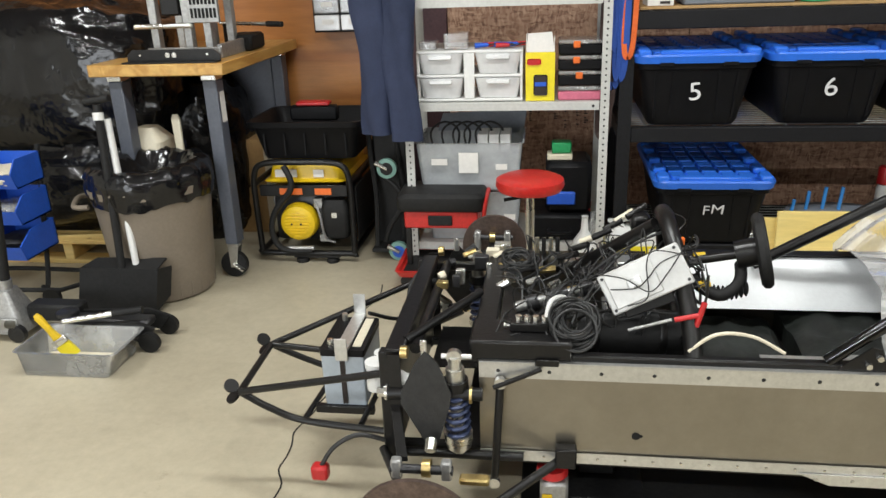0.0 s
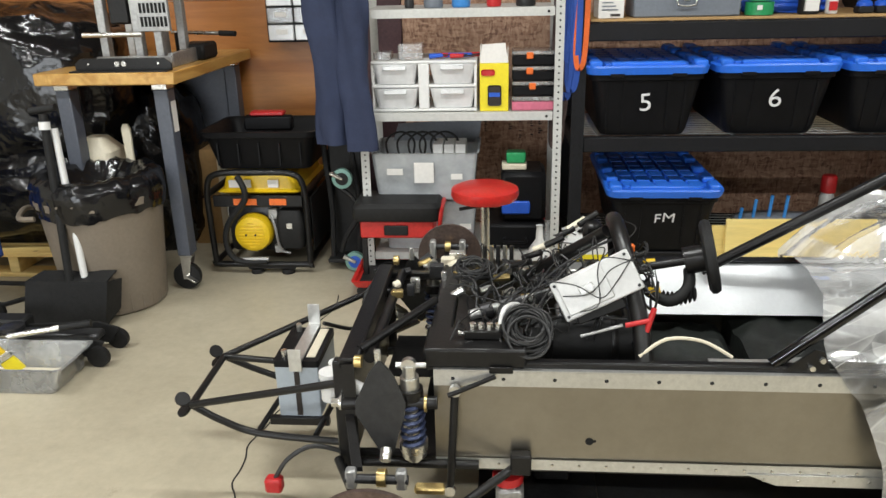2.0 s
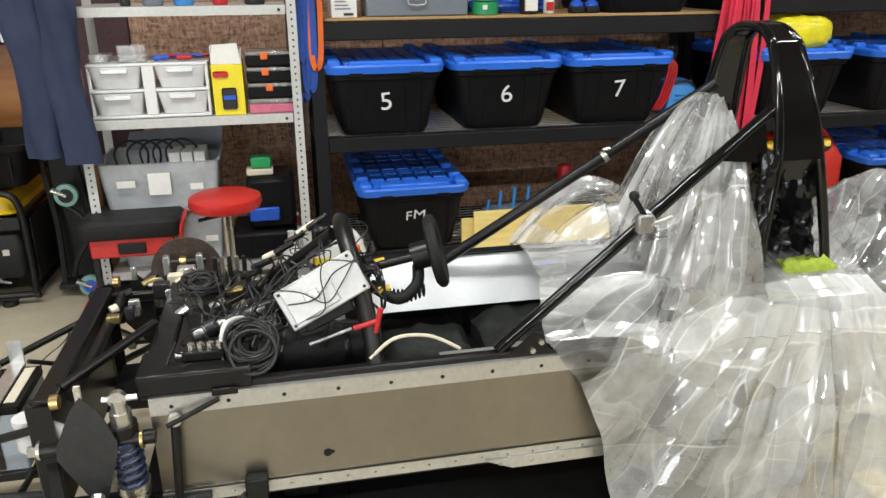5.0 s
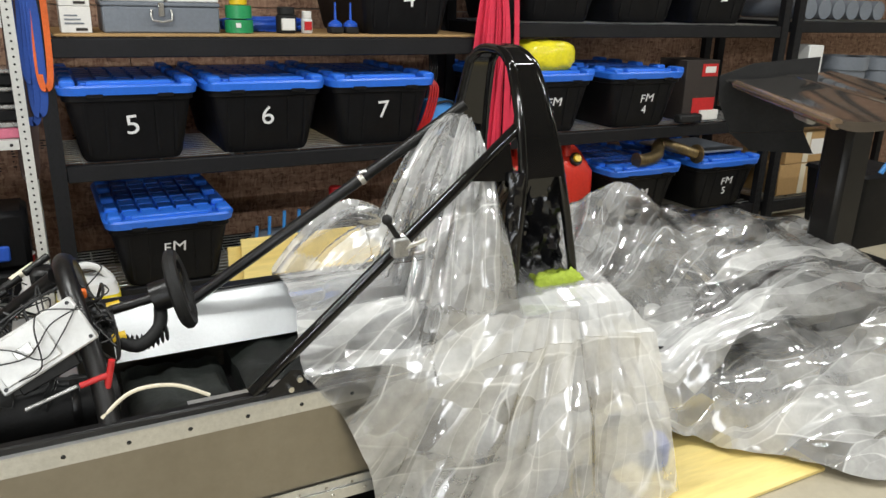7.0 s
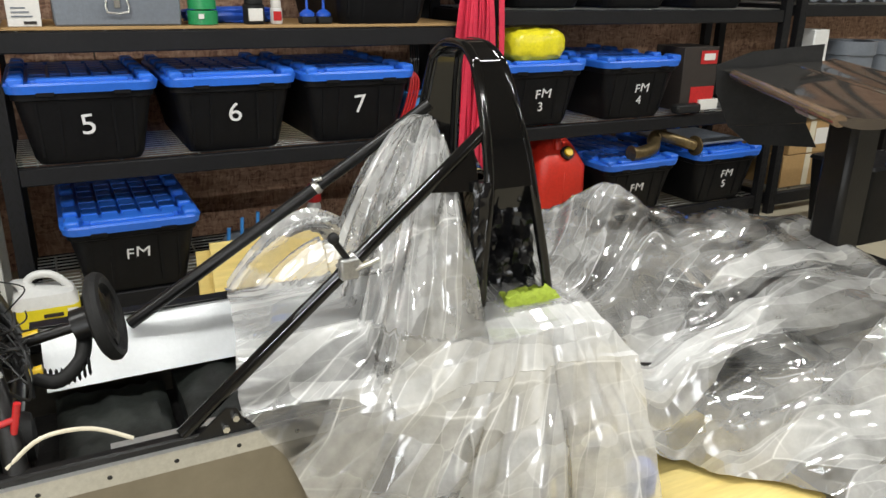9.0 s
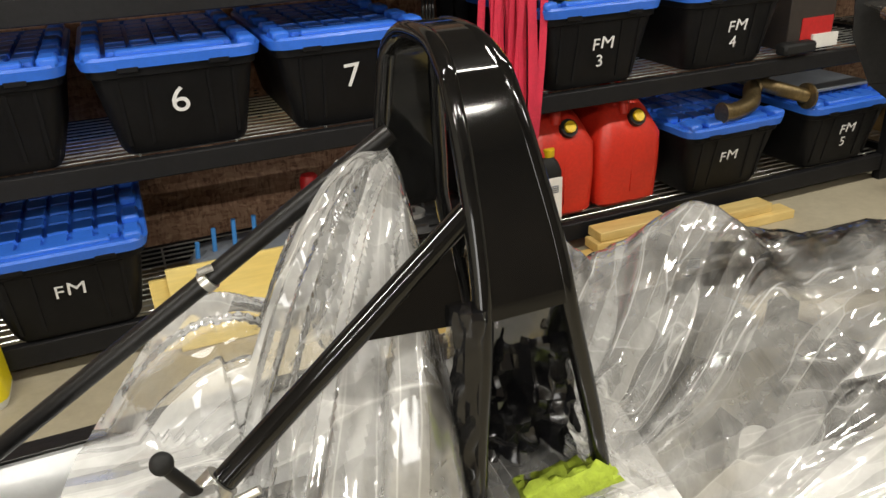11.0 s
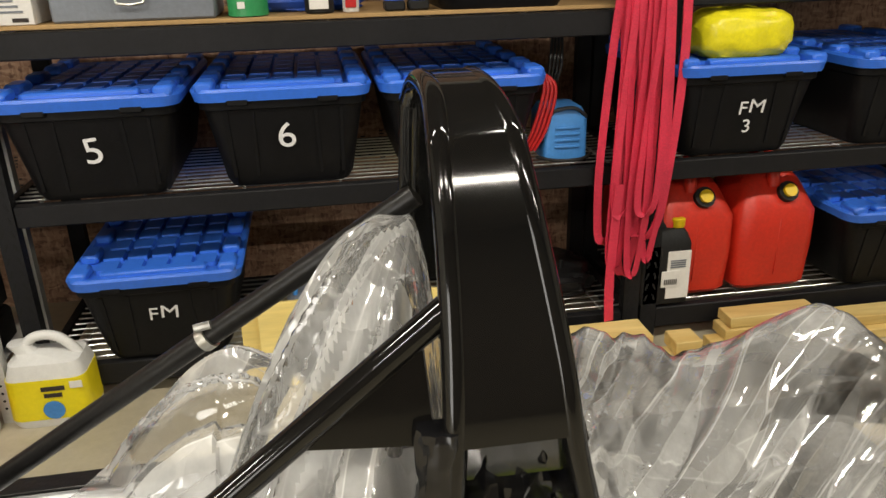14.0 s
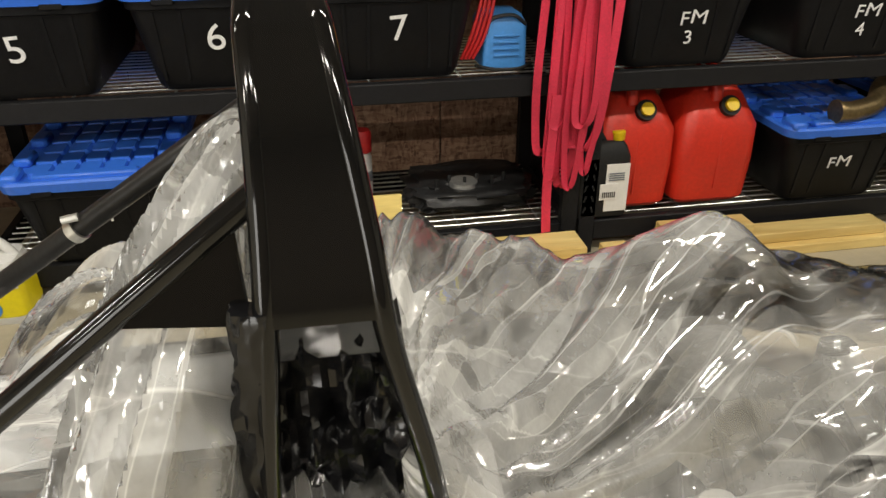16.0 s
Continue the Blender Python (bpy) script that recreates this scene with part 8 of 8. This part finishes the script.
# exhaust pipe on a tote
ex = thing("exhaust_pipe", (3.65, 2.95, 0.49), "bent heat-browned exhaust pipe lying on tote lids", "exhaust pipe")
zp = 0.478
part("pipe", tube(B(), [(3.56, 2.90, zp), (3.63, 2.905, zp - 0.005), (3.73, 2.93, zp + 0.01), (3.80, 3.0, zp + 0.045), (3.88, 3.03, zp + 0.06)], 0.036, 16), EXHAUST, ex)
part("branch", tube(B(), [(3.84, 3.01, zp + 0.06), (3.93, 2.95, zp + 0.03), (4.02, 2.92, zp + 0.0)], 0.03, 14), EXHAUST, ex)
part("flange", lathe(B(), [(0.03, 0), (0.055, 0.002), (0.055, 0.012), (0.03, 0.014)], (4.02, 2.92, zp), 24, "x"), EXHAUST, ex)
part("weld_ring", lathe(B(), [(0.036, -0.006), (0.042, 0), (0.036, 0.006)], (3.81, 3.0, zp + 0.05), 20, "x"), EXHAUST, ex)
part("lip", lathe(B(), [(0.03, -0.004), (0.041, -0.004), (0.041, 0.004), (0.03, 0.004)], (3.56, 2.90, zp), 24, "x"), EXHAUST, ex)
single("slate_board", box(B(), 4.02, 4.50, 3.0, 3.4, 0.452, 0.468, 0.004), GREY_PLASTIC, "grey-green board lying on a tote lid", "board")
# right-hand shelf goods
rb = thing("filter_carton", (4.22, 3.0, 0.66), "black and red printed carton with white print", "carton")
part("box", box(B(), 3.93, 4.18, 2.98, 3.2, 0.663, 1.0, 0.003), INK, rb)
part("print", box(B(), 4.05, 4.17, 2.977, 2.9795, 0.91, 0.98), RED, rb)
part("print", box(B(), 4.00, 4.17, 2.977, 2.9795, 0.68, 0.79), RED, rb)
part("print", box(B(), 4.07, 4.15, 2.974, 2.9765, 0.93, 0.965), CARD_WHITE, rb)
part("flap", box(B(), 4.06, 4.20, 2.965, 2.9765, 0.665, 0.72), CARD_WHITE, rb)
single("drill_case", box(B(), 3.85, 4.02, 2.90, 2.962, 0.663, 0.71, 0.01), RUBBER, "small dark metal part on the middle shelf", "metal part")
for z, x0q, x1q in ((0.14, 4.82, 5.24), (0.345, 4.85, 5.22)):
    c = thing("cardboard_box", ((x0q + x1q) / 2, 3.0, z), "brown cardboard box with tape on the bottom shelf", "cardboard box", "boxes on the shelf")
    part("carton", box(B(), x0q, x1q, 2.96, 3.3, z, z + 0.2, 0.003), CARD, c)
    part("tape", box(B(), 5.01, 5.06, 2.957, 2.9595, z + 0.002, z + 0.198), CREAM, c)
    if z > 0.3:
        part("label", box(B(), 5.07, 5.2, 2.957, 2.9595, z + 0.05, z + 0.15), CARD_WHITE, c)
for k in range(6):
    x = 4.86 + k * 0.13
    dp = single("drain_pipe", lathe(B(), [(0.045, 0), (0.058, 0), (0.058, 0.5), (0.045, 0.5)], (x, 2.97, 1.29), 24, "y"), GREY_PLASTIC, "grey plastic drain pipe lying on the shelf", "pipe", "drain pipes")
for x, r, h in ((5.05, 0.09, 0.26), (5.42, 0.15, 0.34), (5.8, 0.13, 0.33)):
    single("pipe_fitting", lathe(B(), [(r * 0.92, 0), (r, 0.01), (r, h * 0.75), (r * 1.08, h * 0.76), (r * 1.08, h), (r * 0.95, h), (r * 0.9, 0.03)], (x, 3.1, 0.663), 28), GREY_PLASTIC, "grey plastic pipe fitting standing on the shelf", "pipe fitting", "pipe fittings")
single("white_block", box(B(), 4.92, 5.05, 2.97, 3.1, 0.663, 1.08, 0.006), WHITE_PLASTIC, "white plastic box on the middle shelf", "box")
# rear wing of the car on its post
wg = thing("rear_wing", (3.9, 2.0, 0.0), "dark polished race car wing with a black end plate", "wing")


SPAN = Vector((-0.52, -0.853, -0.01))
CHORD = Vector((0.853, -0.52, 0.0))
TIP = Vector((3.377, 2.2, 0.985))


def wing_at(s, c, h):
    """A point of the wing: along the span, along the chord, and up."""
    return TIP + SPAN * s + CHORD * c + Vector((0, 0, h + 0.13 * c))


def foil(bm, s0, s1, c0, c1, dip, thick):
    rows = []
    for i in range(25):
        s = s0 + (s1 - s0) * i / 24
        row = []
        for k in range(24):
            a = 2 * math.pi * k / 24
            c = math.cos(a)
            row.append(bm.verts.new(wing_at(s, (c0 + c1) / 2 - c * (c1 - c0) / 2, math.sin(a) * thick * (0.6 + 0.4 * c) - dip * (1 - c * c))))
        rows.append(row)
    return skin(bm, rows)


part("main_foil", foil(B(), 0.0, 1.15, 0.0, 0.27, 0.02, 0.022), CARBON, wg, "polished dark main foil")
part("flap_foil", foil(B(), 0.0, 1.15, 0.26, 0.44, 0.012, 0.012), CARBON, wg)
part("leading_edge", cyl(B(), wing_at(0.16, 0.004, 0.0), wing_at(1.15, 0.004, 0.0), 0.018), WING_FACE, wg, "bronze coloured leading edge")
e = SPAN * -0.012
part("end_plate", poly_plate(B(), [wing_at(-0.01, *p) + e for p in ((-0.02, 0.02), (-0.01, -0.09), (0.06, -0.24), (0.38, -0.26), (0.40, 0.01), (0.40, 0.06), (0.12, 0.06))], tuple(SPAN * 0.006)), RUBBER, wg, "black end plate")
part("end_plate", poly_plate(B(), [wing_at(-0.012, *p) + e for p in ((0.06, -0.242), (0.38, -0.262), (0.44, -0.37), (0.16, -0.33))], tuple(SPAN * 0.008)), RUBBER, wg, "black end plate")
part("post", box(B(), 3.30, 3.45, 1.51, 1.63, 0.30, 0.965, 0.02), FRAME, wg, "black covered support post")
part("foot", box(B(), 3.2, 3.7, 1.4, 1.75, 0.12, 0.31, 0.03), RUBBER, wg, "black covered base")
part("bracket", cyl(B(), wing_at(0.62, 0.1, -0.06), wing_at(0.74, 0.1, -0.06), 0.02), CASTIRON, wg)
bq = thing("black_crate", (4.75, 2.3, 0), "black plastic crate standing on the floor", "crate")
part("crate", loft(B(), [(0.0, 4.85, 2.45, 0.2, 0.16, 0.03), (0.42, 4.85, 2.45, 0.23, 0.19, 0.03)]), TOTE_BLACK, bq)
part("handle", tube(B(), [(4.75, 2.27, 0.44), (4.8, 2.26, 0.5), (4.9, 2.26, 0.5), (4.95, 2.27, 0.44)], 0.015, 8), BLUE, bq)
part("lid", loft(B(), [(0.4205, 4.85, 2.45, 0.24, 0.2, 0.03), (0.44, 4.85, 2.45, 0.23, 0.19, 0.03)]), TOTE_BLACK, bq)
cn = single("metal_can", lathe(B(), [(0.05, 0), (0.06, 0.01), (0.06, 0.12), (0.05, 0.14), (0.02, 0.2), (0.015, 0.24)], (4.42, 2.28, 0.0), 22), BRIGHT, "bright metal can with a spout on the floor", "can")
# lumber
rl = random.Random(6)
for x0l, x1l, y0l, z0l, h, wd in ((2.10, 2.62, 2.70, 0.0, 0.04, 0.14), (2.12, 2.60, 2.72, 0.041, 0.04, 0.12), (2.08, 2.64, 2.74, 0.082, 0.04, 0.13), (2.0, 2.58, 2.60, 0.0, 0.03, 0.09),
                              (2.88, 3.9, 2.77, 0.0, 0.038, 0.09), (2.93, 3.8, 2.80, 0.039, 0.038, 0.09), (2.95, 3.28, 2.81, 0.078, 0.038, 0.09),
                              (2.655, 2.80, 2.63, 0.0, 0.035, 0.12), (2.665, 2.785, 2.66, 0.036, 0.04, 0.09), (2.69, 2.78, 2.68, 0.077, 0.045, 0.09)):
    ob = single("lumber", box(B(), x0l, x1l, y0l, y0l + wd, z0l, z0l + h, 0.003), PINE, "offcut of sawn yellow pine stacked on the floor", "lumber", "lumber offcuts")
single("floor_board", box(B(), 2.02, 2.62, 0.93, 1.42, 0.0005, 0.013, 0.002), PLYBOARD, "thin plywood board lying on the floor", "board")
bc = thing("blue_bottle", (2.19, 1.2, 0.013), "blue plastic bottle lying by the car", "bottle")
part("body", lathe(B(), [(0.03, 0), (0.042, 0.01), (0.042, 0.07), (0.03, 0.09), (0.015, 0.1)], (2.17, 1.17, 0.014), 20), BLUE_BIN, bc)
